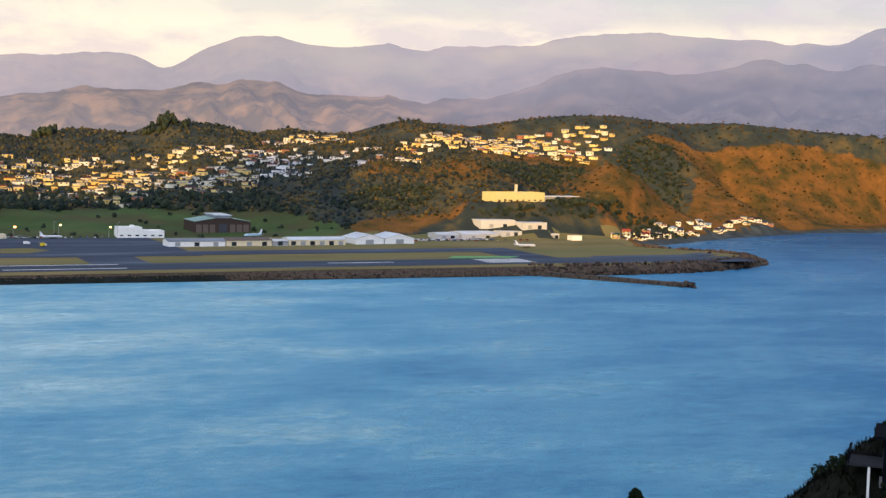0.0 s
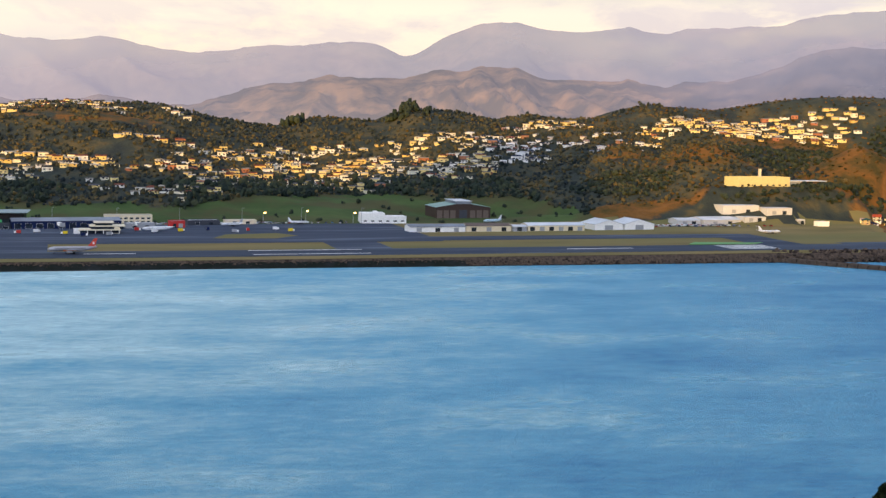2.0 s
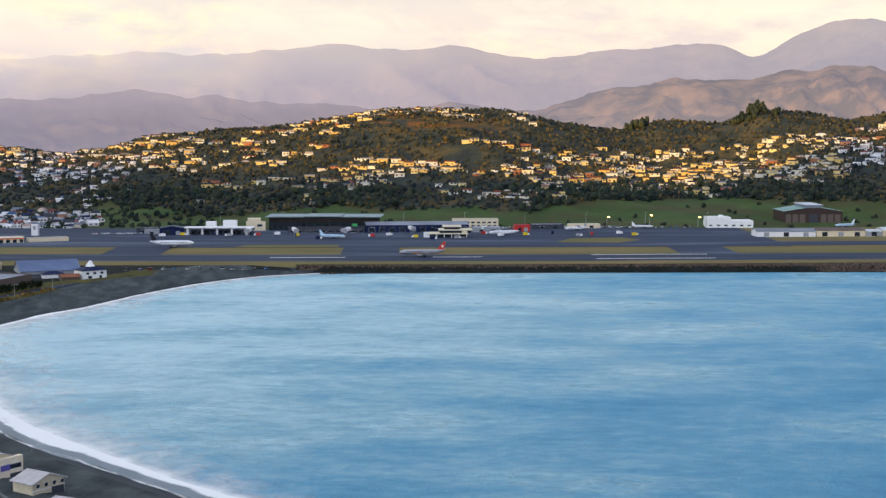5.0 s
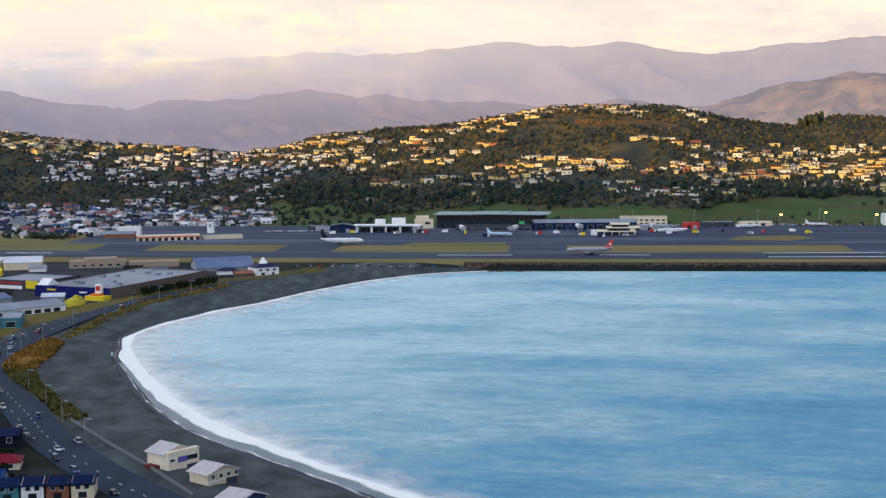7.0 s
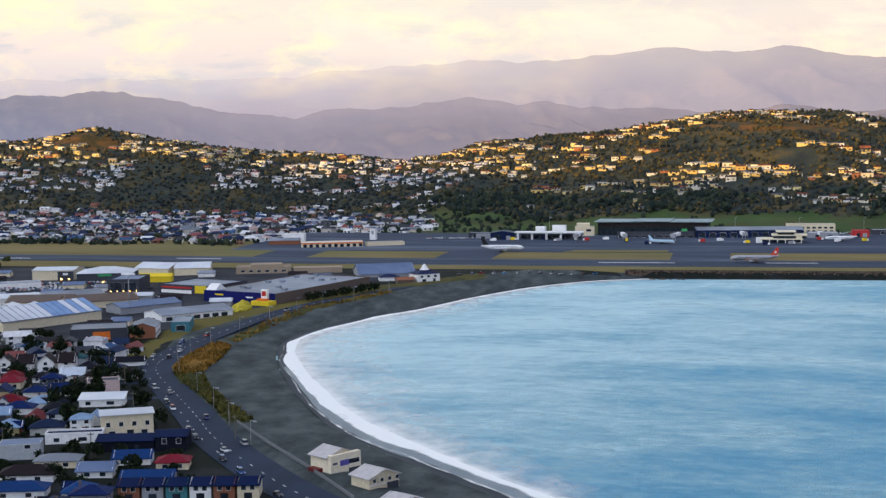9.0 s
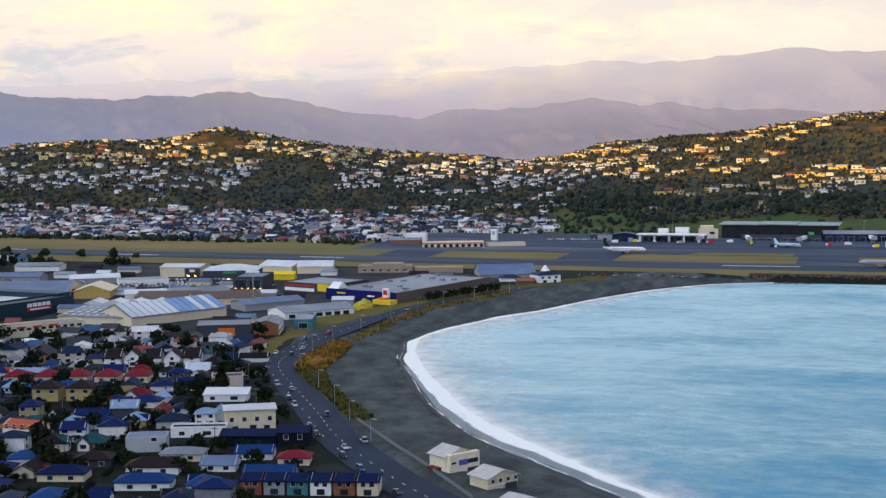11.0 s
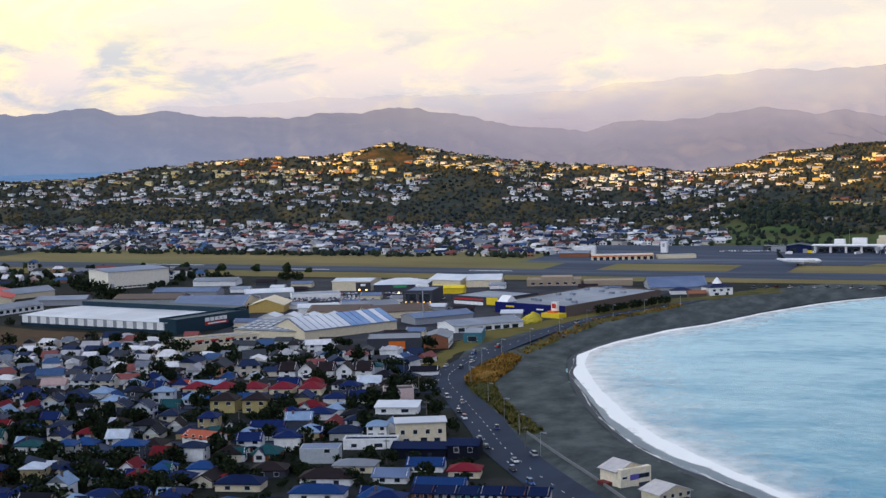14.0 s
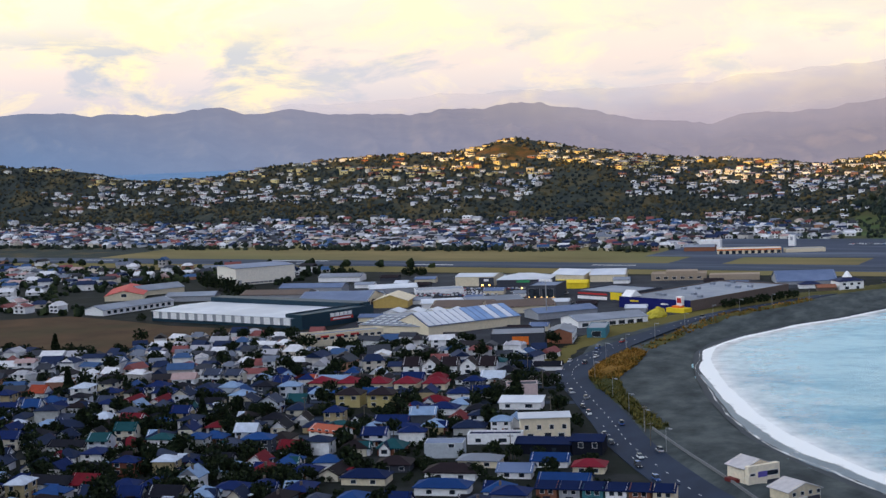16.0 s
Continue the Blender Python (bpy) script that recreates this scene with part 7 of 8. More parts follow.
for k, (x, y) in enumerate(((-232, 431), (-222, 437), (-206, 441), (-241, 416), (-192, 419), (-214, 407), (-233, 411), (-176, 414), (-190, 411), (-201, 399), (-244, 396), (-222, 391), (-184, 436), (-212, 433), (-198, 392), (-168, 408))):
    t_ = copy_thing(TREES[(2, 0, 1)[k % 3]], pose(x, y, 5.0, 0, 0, 40 * k))
    t_.scale = (0.6 + 0.2 * rng.rand(),) * 3
garden = inside(SUBURB, 2600)
garden = garden[(garden[:, 0] > -1.13 * garden[:, 1] - 20) & (height(garden[:, 0], garden[:, 1]) < 16)]
garden = np.array([q for q in garden if np.min(np.hypot(sites[:, 0] - q[0], sites[:, 1] - q[1])) > 5.4 and all(math.hypot(q[0] - a, q[1] - b) > r - 2 for a, b, r in landmarks)])
for i, t_ in enumerate(TREES):
    t_.matrix_basis = pose(-604 + 9 * i, 582 + 3 * i, 5.0)


# ---- the far suburb on the flats and hills: too many to count ----
def far_houses(name, pts, label, turn=0.0, smin=0.75, smax=1.25, walls=None, low=False):
    v, f, mi = [], [], []
    for x, y, z in pts:
        w, d, h = rng.uniform(8, 14) * rng.uniform(smin, smax), rng.uniform(7, 10) * rng.uniform(smin, smax), rng.choice([2.6, 2.9, 3.2, 5.2])
        a = radians(turn + rng.choice([0, 0, 0, 90]) + rng.uniform(-22, 22))
        if low:                                            # long low dwellings that follow the slope
            w, d, h = rng.uniform(7, 14) * smax, rng.uniform(5.5, 8), rng.choice([2.0, 2.3, 2.7, 4.3])
            a = radians(turn + rng.uniform(-16, 16))
        ca, sa = math.cos(a), math.sin(a)
        r = rng.uniform(0.7, 1.5) if low else rng.uniform(1.6, 3.0)
        loc = [(-w / 2, -d / 2, -2), (w / 2, -d / 2, -2), (w / 2, d / 2, -2), (-w / 2, d / 2, -2), (-w / 2, -d / 2, h), (w / 2, -d / 2, h), (w / 2, d / 2, h), (-w / 2, d / 2, h), (-w / 2 + 0.1, 0, h + r - 0.3), (w / 2 - 0.1, 0, h + r - 0.3)]
        i = len(v)
        v += [(x + p * ca - q * sa, y + p * sa + q * ca, z + c) for p, q, c in loc]
        f += [(i, i + 1, i + 5, i + 4), (i + 1, i + 2, i + 6, i + 9, i + 5), (i + 2, i + 3, i + 7, i + 6), (i + 3, i, i + 4, i + 8, i + 7)]
        mi += [0] * 4
        e = 0.6
        hip = rng.rand() < 0.4
        e2 = (-w / 2 + d * 0.35) if hip else (-w / 2 - e)
        loc = [(-w / 2 - e, -d / 2 - e, h - 0.2), (w / 2 + e, -d / 2 - e, h - 0.2), (w / 2 + e, d / 2 + e, h - 0.2), (-w / 2 - e, d / 2 + e, h - 0.2), (e2, 0, h + r), (-e2, 0, h + r)]
        i = len(v)
        v += [(x + p * ca - q * sa, y + p * sa + q * ca, z + c) for p, q, c in loc]
        f += [(i, i + 1, i + 5, i + 4), (i + 2, i + 3, i + 4, i + 5), (i + 1, i + 2, i + 5), (i + 3, i, i + 4), (i + 3, i + 2, i + 1, i)]
        mi += [1] * 5
        for k in range(4 if rng.rand() < 0.45 else 1):
            px_ = (-0.25 if k % 2 else 0.25) * w
            zz = 0.8 if k < 2 or h < 5 else 3.6
            if k > 1 and h < 5:
                continue
            i = len(v)
            if abs(ca) > 0.7:
                s = -1 if ca > 0 else 1
                loc = [(px_ - 1.1, s * (d / 2 + 0.06), zz), (px_ + 1.1, s * (d / 2 + 0.06), zz), (px_ + 1.1, s * (d / 2 + 0.06), zz + 1.5), (px_ - 1.1, s * (d / 2 + 0.06), zz + 1.5)]
            else:
                s = -1 if sa > 0 else 1
                py_ = (-0.22 if k % 2 else 0.22) * d
                loc = [(s * (w / 2 + 0.06), py_ - 1.1, zz), (s * (w / 2 + 0.06), py_ + 1.1, zz), (s * (w / 2 + 0.06), py_ + 1.1, zz + 1.5), (s * (w / 2 + 0.06), py_ - 1.1, zz + 1.5)]
            v += [(x + p * ca - q * sa, y + p * sa + q * ca, z + c) for p, q, c in loc]
            f.append((i, i + 1, i + 2, i + 3))
            mi.append(2)
    ob = part(name, (v, f), walls or far_wall)
    ob.data.materials.append(hill_roof if walls else far_roof)
    ob.data.materials.append(glass)
    ob.data.polygons.foreach_set("material_index", mi)
    return tagged(ob, label, "houses", kind="stuff")


def spread(n, box, gap, ok):
    """Up to n places in a box, at least gap metres apart, where ok(x, y) holds."""
    c = np.c_[rng.uniform(box[0], box[1], n * 4), rng.uniform(box[2], box[3], n * 4)]
    c = c[ok(c[:, 0], c[:, 1])]
    taken, out = {}, []
    for x, y in c:
        kx, ky = int(x // gap), int(y // gap)
        if all(math.hypot(x - a, y - b) > gap for i in (-1, 0, 1) for j in (-1, 0, 1) for a, b in taken.get((kx + i, ky + j), ())):
            taken.setdefault((kx, ky), []).append((x, y))
            out.append((x, y))
            if len(out) >= n:
                break
    out = np.array(out)
    return np.c_[out, height(out[:, 0], out[:, 1])]


def foot_y(x):
    return np.interp(x, *zip(*FOOT))


def crest_at(x):
    return 2110 - np.where(x > 0, 0.00015, 0.00006) * x * x


rest = sites[300:]
far_houses("suburb_houses", np.c_[rest, np.maximum(5.0, height(rest[:, 0], rest[:, 1]))], "close-packed weatherboard houses towards the playing field", 15.6, 0.75, 1.0)
flats = spread(2600, (-2150, -210, 1255, 1720), 11.5, lambda x, y: (y < foot_y(x) + 40) & ((x < -455) | (y > 1445)) & ((x < -330) | (y > 1560)) & (y > 1262 - 0.02 * x))
far_houses("suburb_houses", flats, "close-packed small houses with mixed roofs on the flats", 0, 0.6, 1.1)


def hill_ok(x, y):
    v = (y - foot_y(x)) / (crest_at(x) - foot_y(x))
    d = value_noise(x, y, 260, 3, 4.0) + 0.12 * (value_noise(x * 0.4, y * 2.2, 70, 2, 6.0) - 0.5)
    fine = value_noise(x, y * 1.6, 55, 2, 12.0)
    left = (x < 180) & (v > 0.17) & (v < 1.03) & (d + 0.5 * (fine - 0.5) > np.where(x > -720, 0.44, 0.50) - 0.16 * np.clip(v * 1.5 - 0.6, 0, 1) - np.where((x < -330) & (v < 0.55), 0.05, 0.0))
    right = (np.hypot((x - 360) / 190, (y - 1735) / 70) < 1) | (np.hypot((x - 300) / 230, (y - 1830) / 26) < 1) | (np.hypot((x - 420) / 160, (y - 1905) / 26) < 1) | (np.hypot((x - 560) / 110, (y - 1870) / 40) < 1)
    right |= (np.hypot((x - 760) / 60, (y - 1800) / 24) < 1) | (np.hypot((x - 690) / 70, (y - 1960) / 26) < 1) | (np.hypot((x - 140) / 150, (y - 1700) / 40) < 1) | (np.hypot((x - 680) / 110, (y - 1890) / 45) < 1) | (np.hypot((x - 560) / 90, (y - 1800) / 50) < 1)
    valley = np.hypot((x - 40) / 150, (y - 1880) / 120) < 1
    z = height(x, y)
    rows_ = np.mod((z + 14 * (value_noise(x, y, 140, 2, 9.0) - 0.5)) / 13.0, 1.0) < 0.56
    left &= rows_ | (fine > 0.66)
    # bare hilltop, the bush round it, and the wooded foot of the slope
    left &= ~((np.hypot((x + 968) / 55, (y - 1990) / 34) < 1) | (np.hypot((x + 790) / 62, (y - 1862) / 52) < 1) | (np.hypot((x + 890) / 60, (y - 1950) / 26) < 1))
    left &= (x > -640) | (z > 36 + 10 * (fine - 0.5)) | (fine > 0.72)
    # close rows along the crest of the saddle and above the golf course
    left |= (x > -800) & (x < -470) & (v > 0.62) & (v < 1.02) & (fine > 0.30) & (np.hypot((x + 790) / 62, (y - 1862) / 52) > 1)
    thin = value_noise(x, y * 1.8, 95, 2, 21.0)                # bush between the clusters
    left &= (thin > np.where(x > -450, 0.44, np.where(z > 75, 0.30, 0.37))) | (fine > 0.80)
    right &= thin + 0.25 * (fine - 0.5) > 0.36
    return ((left & ~valley) | right) & ~golf_zone(x, y, height(x, y) - 4)


slopes = spread(4600, (-2150, 1050, 1500, 2130), 9.3, hill_ok)
# houses where sun falls take the gold-tinted walls, shaded ones the white
sunlit_sites = ((slopes[:, 0] > -330) | (slopes[:, 2] > 66)) & ~((slopes[:, 0] > 560) & (slopes[:, 0] < 780) & (slopes[:, 2] < 105))
far_houses("hillside_houses", slopes[sunlit_sites], "pale houses tinted with sunlit gold in rows along the bushy hillsides", 0, 0.72, 1.0, sun_gold_wall, True)
far_houses("hillside_houses", slopes[~sunlit_sites], "white and pale houses in rows along the shaded hillsides", 0, 0.6, 0.85, None, True)
ridge_flats = spread(260, (790, 1150, 1760, 1940), 9.0, lambda x, y: np.hypot((x - 965) / 165, (y - 1844 + 0.16 * (x - 965)) / 56) < 1)
far_houses("ridge_houses", ridge_flats, "large pale houses and flats on the ridge", -15, 0.9, 1.0, sun_gold_wall, True)
front = np.array([(x, float(np.interp(x, shore[7:12, 0], shore[7:12, 1])) + 30 + 26 * rng.rand()) for x in np.arange(872, 1236, 8.5)])
far_houses("shore_houses", np.c_[front, height(front[:, 0], front[:, 1])], "row of white cottages along the shore below the headland", -30, 0.6, 0.8, None, True)
kilb = spread(260, (-1250, -640, 745, 1090), 17.0, lambda x, y: (x > -1.16 * y - 20) & (signed_distance(x, y, [(-850, 830), (-640, 730), (-600, 700), (-560, 1080), (-690, 1090), (-690, 960), (-800, 960)]) < -6) & (signed_distance(x, y, [(-800, 600), (-700, 712), (-480, 700), (-480, 600)]) < -12))
far_houses("suburb_houses", kilb, "close-packed houses with mixed roofs beyond the field", 20, 0.9, 1.4)

ICO = [(-0.526, 0, 0.851), (0.526, 0, 0.851), (-0.526, 0, -0.851), (0.526, 0, -0.851), (0, 0.851, 0.526), (0, 0.851, -0.526), (0, -0.851, 0.526), (0, -0.851, -0.526), (0.851, 0.526, 0), (-0.851, 0.526, 0), (0.851, -0.526, 0), (-0.851, -0.526, 0)]
ICO_F = np.array([(0, 4, 1), (0, 9, 4), (9, 5, 4), (4, 5, 8), (4, 8, 1), (8, 10, 1), (8, 3, 10), (5, 3, 8), (5, 2, 3), (2, 7, 3), (7, 10, 3), (7, 6, 10), (7, 11, 6), (11, 0, 6), (0, 1, 6), (6, 1, 10), (9, 0, 11), (9, 11, 2), (9, 2, 5), (7, 2, 11)])[:, [0, 2, 1]]


def clumps(name, pts, smin, smax, mat, label, tall=1.0, lumps=3):
    """Ragged clumps of foliage, each of a few faceted lumps."""
    pts = np.repeat(np.asarray(pts), lumps, axis=0)
    n = len(pts)
    s = smin + (smax - smin) * rng.rand(n) ** 1.5
    base = np.array(ICO)[None] * s[:, None, None] * (0.55 + 0.75 * rng.rand(n, 12, 1))
    base[:, :, 2] *= tall
    off = rng.randn(n, 1, 3) * s[:, None, None] * np.array([0.7, 0.7, 0.35 * tall])
    v = (base + off + pts[:, None, :] + np.array([0, 0, 0.45])[None, None] * s[:, None, None] * tall).reshape(-1, 3)
    f = (ICO_F[None] + 12 * np.arange(n)[:, None, None]).reshape(-1, 3)
    me = bpy.data.meshes.new(name)
    me.from_pydata(v.tolist(), [], f.tolist())
    me.materials.append(mat)
    return tagged(new(name, me), label, "bushes", kind="stuff")


belt_leaf = material("belt_foliage", [(0.3, (0.012, 0.020, 0.018)), (0.55, (0.026, 0.037, 0.026)), (0.8, (0.048, 0.055, 0.028))], 0.6, 0.9, per="island")
hill_leaf = material("hill_foliage", [(0.28, (0.015, 0.023, 0.027)), (0.5, (0.036, 0.044, 0.036)), (0.7, (0.090, 0.072, 0.032)), (0.95, (0.125, 0.084, 0.032))], 0.02, 0.95, per="island")
dry_leaf = material("dry_scrub", [(0.28, (0.018, 0.022, 0.008)), (0.5, (0.060, 0.042, 0.013)), (0.75, (0.125, 0.070, 0.020))], 0.02, 0.95, per="island")


def hills_all(x, y):
    v = (y - foot_y(x)) / (crest_at(x) - foot_y(x))
    return (v > -0.02) & (v < 1.06) & (value_noise(x, y, 120, 3, 8.0) > 0.25) & ~golf_zone(x, y, height(x, y)) & ((np.hypot((x + 965) / 60, (y - 1975) / 40) > 1) | (value_noise(x, y, 25, 2, 3.0) > 0.62)) & ((np.hypot((x - 50) / 90, (y - 1935) / 45) > 1) | (value_noise(x, y, 25, 2, 3.0) > 0.55))


def leafy(name, pts, smin, smax, label, kinds=(0, 1, 2)):
    """Many small trees of leaf sprays, joined."""
    vs, fs, base = [], [], 0
    crowns = []
    for k in kinds:
        me = [c for c in TREES[k].children if c.name.startswith("crown")][0].data
        co = np.zeros(len(me.vertices) * 3)
        me.vertices.foreach_get("co", co)
        crowns.append((co.reshape(-1, 3), np.array([p.vertices[:] for p in me.polygons])))
    for x, y, z in pts:
        co, tri = crowns[rng.randint(len(crowns))]
        a, sc = rng.rand() * 6.283, smin + (smax - smin) * rng.rand()
        ca, sa = math.cos(a) * sc, math.sin(a) * sc
        vs.append(np.c_[co[:, 0] * ca - co[:, 1] * sa + x, co[:, 0] * sa + co[:, 1] * ca + y, (co[:, 2] - 1.0) * sc * 0.9 + z])
        fs.append(tri + base)
        base += len(co)
    me = bpy.data.meshes.new(name)
    me.from_pydata(np.concatenate(vs).tolist(), [], np.concatenate(fs).tolist())
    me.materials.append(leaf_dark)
    return tagged(new(name, me), label, "trees", kind="stuff")


dark_corner = inside([(-470, 430), (-345, 320), (-215, 372), (-262, 412), (-330, 440), (-400, 470)], 400)
dark_corner = np.array([q for q in dark_corner if np.min(np.hypot(sites[:, 0] - q[0], sites[:, 1] - q[1])) > 5.2 and all(math.hypot(q[0] - a, q[1] - b) > r for a, b, r in landmarks)])[:95]
leafy("corner_trees", np.c_[dark_corner, np.full(len(dark_corner), 5.0)], 0.8, 1.35, "dark mass of trees round the houses below the hill")
row_trees = inside([(-262, 378), (-158, 376), (-182, 440), (-205, 462), (-258, 455)], 260)
row_trees = np.array([q for q in row_trees if all(math.hypot(q[0] - a, q[1] - b) > r - 1.0 for a, b, r in landmarks)])[:60]
leafy("street_trees", np.c_[row_trees, np.full(len(row_trees), 5.0)], 0.4, 0.8, "dark trees and hedges between the bungalows by the seafront")
leafy("garden_trees", [(q[0], q[1], max(5.0, float(height(q[0], q[1])))) for q in more_spots], 0.6, 1.0, "dark garden trees between the houses")
leafy("garden_shrubs", np.c_[garden, np.maximum(5.0, height(garden[:, 0], garden[:, 1]))][:900], 0.28, 0.6, "dark garden shrubs and hedges between the houses", (2,))
veg = spread(15000, (-2150, 900, 1460, 2140), 5.2, hills_all)
clumps("hill_bush", veg, 1.0, 3.0, hill_leaf, "dark bush and trees covering the hillsides")
flat_veg = spread(2600, (-2150, -210, 1255, 1720), 9.0, lambda x, y: (x < -455) | (y > 1450))
clumps("suburb_trees", flat_veg, 1.4, 3.4, belt_leaf, "dark trees between the houses of the flats", 1.1)
edge = spread(260, (-2100, -470, 1258, 1280), 5.0, lambda x, y: value_noise(x, y, 40, 2, 2.0) > 0.36)
clumps("edge_trees", edge, 1.5, 3.4, belt_leaf, "dark line of trees along the airfield fence", 1.1)
kv = spread(420, (-1250, -600, 745, 1095), 12.0, lambda x, y: (x > -1.16 * y - 20) & (signed_distance(x, y, [(-830, 830), (-660, 735), (-600, 700), (-560, 1080), (-690, 1090), (-690, 960), (-800, 960)]) < 4) & (signed_distance(x, y, [(-800, 600), (-700, 712), (-480, 700), (-480, 600)]) < -8))
clumps("suburb_trees", kv, 1.8, 4.0, leaf_dark, "dark trees between houses beyond the field", 1.1)
belt = spread(1000, (-380, 660, 1480, 1760), 8.0, lambda x, y: (value_noise(x, y, 90, 2, 1.0) > 0.30) & ~golf_zone(x, y, height(x, y)) & golf_zone(x, y, height(x, y) - 16))
clumps("tree_belt", belt, 1.8, 4.6, belt_leaf, "dark belt of trees above the golf course", 1.2, 6)
golf_trees = spread(110, (-420, 560, 1440, 1600), 16.0, lambda x, y: value_noise(x, y, 60, 2, 1.5) > 0.45)
clumps("golf_trees", golf_trees, 1.2, 3.0, belt_leaf, "dark trees dotted over the golf course", 1.2)
dry = spread(3200, (560, 1900, 1400, 2000), 7.0, lambda x, y: (y > foot_y(x) - 5) & (y < crest_at(x) + 30) & (x > 620))
clumps("dry_scrub", dry, 0.9, 2.6, dry_leaf, "rusty scrub and dry grass over the headland", 0.7, 2)
shade_veg = spread(3200, (560, 1260, 1400, 1800), 5.5, lambda x, y: (np.hypot((x - 1150) / 50, (y - 1738) / 52) < 1) | (np.hypot((x - 1122) / 34, (y - 1690) / 52) < 1) | (np.hypot((x - 950) / 110, (y - 1702) / 34) < 1) | (np.hypot((x - 870) / 60, (y - 1660) / 50) < 1) | (np.hypot((x - 775) / 60, (y - 1424) / 9) < 1) | (np.hypot((x - 640) / 60, (y - 1530) / 40) < 1) | (np.hypot((x - 545) / 26, (y - 1448) / 14) < 1) | (np.hypot((x - 860) / 50, (y - 1440) / 22) < 1) | (np.hypot((x - 945) / 60, (y - 1450) / 20) < 1) | ((np.hypot((x - 1130) / 250, (y - 1850) / 45) < 1) & (y > 1812)))
pines = np.array([(505 + rng.randn() * 13, 2035 + rng.randn() * 12) for _ in range(26)] + [(340 + rng.randn() * 12, 2070 + rng.randn() * 10) for _ in range(12)])
clumps("skyline_pines", np.c_[pines, height(pines[:, 0], pines[:, 1]) + 3], 1.8, 4.4, belt_leaf, "tall dark pines on the skyline", 1.5, 7)
clumps("gully_bush", shade_veg, 1.4, 3.6, belt_leaf, "dark bush in the gullies of the headland", 1.0, 4)


# ---- the seafront road: markings, cars, lamps, wall ----
parade = curve_through(PARADE, 200)
pt = np.gradient(parade, axis=0)
pt /= np.linalg.norm(pt, axis=1)[:, None]
pn = np.stack([-pt[:, 1], pt[:, 0]], -1)
road_ob = bpy.data.objects["road_parade"]
for i in range(4, 196, 3):
    a, b2 = parade[i], parade[i] + pt[i] * 2.6
    for off in ((0.0,) if i % 2 or i > 120 else (0.0, 4.6)):
        q = [a + pn[i] * (off - 0.14), a + pn[i] * (off + 0.14), b2 + pn[i] * (off + 0.14), b2 + pn[i] * (off - 0.14)]
        part("road_marking", ([(*c, 5.262) for c in q], [(3, 2, 1, 0)]), white_line, road_ob)
car_paint = material("car_paint", [(0.0, (0.45, 0.46, 0.48)), (0.22, (0.03, 0.035, 0.045)), (0.42, (0.04, 0.10, 0.28)), (0.6, (0.62, 0.63, 0.64)), (0.76, (0.16, 0.17, 0.19)), (0.88, (0.35, 0.02, 0.02)), (0.97, (0.05, 0.2, 0.4))], 0.5, 0.25, per="object_only", spec=0.5)


def car(label, l=4.4, h=1.45, van=False):
    ob = thing("car", pose(0, 0, -200), label, "car", "cars along the seafront")
    prof = [(-l / 2, 0.35), (l / 2, 0.35), (l / 2, 0.75), (l / 2 - 0.25, 0.88), (l * 0.2, 0.95), (-l * 0.44, 0.98), (-l / 2, 0.85)]
    v, f = prism([(y, z) for y, z in prof], -0.86, 0.86)
    part("body", ([(y, x, z) for x, y, z in v], [q[::-1] for q in f]), car_paint, ob)
    top = [(-l * 0.42, 0.95), (l * 0.22, 0.95), (l * (0.16 if van else 0.06), h), (-l * (0.42 if van else 0.30), h)]
    v, f = prism([(y, z) for y, z in top], -0.74, 0.74)
    cab = part("cabin", ([(y, x, z) for x, y, z in v], [q[::-1] for q in f]), glass, ob, "dark glazed cabin")
    part("roof", boxes((-l * 0.30, l * 0.05, -0.72, 0.72, h - 0.02, h + 0.05)), car_paint, cab)
    for sx in (-1, 1):
        for sy in (-1, 1):
            bm = bmesh.new()
            bmesh.ops.create_cone(bm, cap_ends=True, segments=12, radius1=0.32, radius2=0.32, depth=0.2, matrix=pose(sx * l * 0.31, sy * 0.82, 0.32, 90, 0, 0))
            part("wheel", bm, black_paint, ob)
        part("headlight" if sx > 0 else "tail_light", boxes((sx * l / 2 - 0.03, sx * l / 2 + 0.03, 0.45, 0.75, 0.6, 0.75), (sx * l / 2 - 0.03, sx * l / 2 + 0.03, -0.75, -0.45, 0.6, 0.75)), white_wall if sx > 0 else red_paint, ob)
    return ob


CARS = [car("compact parked car with dark windows"), car("parked estate car with dark windows", 4.7, 1.5, True), car("tall parked van-like car", 4.8, 1.9, True)]


def put_car(x, y, turn, z=5.25, k=None):
    return copy_thing(CARS[rng.randint(3) if k is None else k], pose(x, y, z, 0, 0, turn))


for i in list(range(10, 84, 5)) + list(range(90, 120, 8)):
    if rng.rand() < 0.7:
        side = 6.6 if i > 40 or rng.rand() < 0.5 else -6.7
        q = parade[i] + pn[i] * side
        put_car(q[0], q[1], math.degrees(math.atan2(pt[i][1], pt[i][0])) + (180 if side > 0 else 0))
for i, off in ((28, 2.4), (47, -2.5), (66, 2.3), (96, -2.4), (104, -2.6), (121, 2.3), (150, -2.4)):
    q = parade[i] + pn[i] * off
    put_car(q[0], q[1], math.degrees(math.atan2(pt[i][1], pt[i][0])) + (180 if off > 0 else 0))
for k in range(13):                                        # cars at the beach's far end
    put_car(-206 + 8.2 * k + rng.rand() * 2, 1032 + 2.6 * k + rng.rand(), 70 + rng.uniform(-10, 10), float(height(-206 + 8.2 * k, 1032 + 2.6 * k)) + 0.35)
for k in range(26):                                        # airport car park
    put_car(105 + 7.4 * k, 1428 + 5 * (k % 2), 90 + rng.uniform(-5, 5), float(height(105 + 7.4 * k, 1428)) + 0.3)
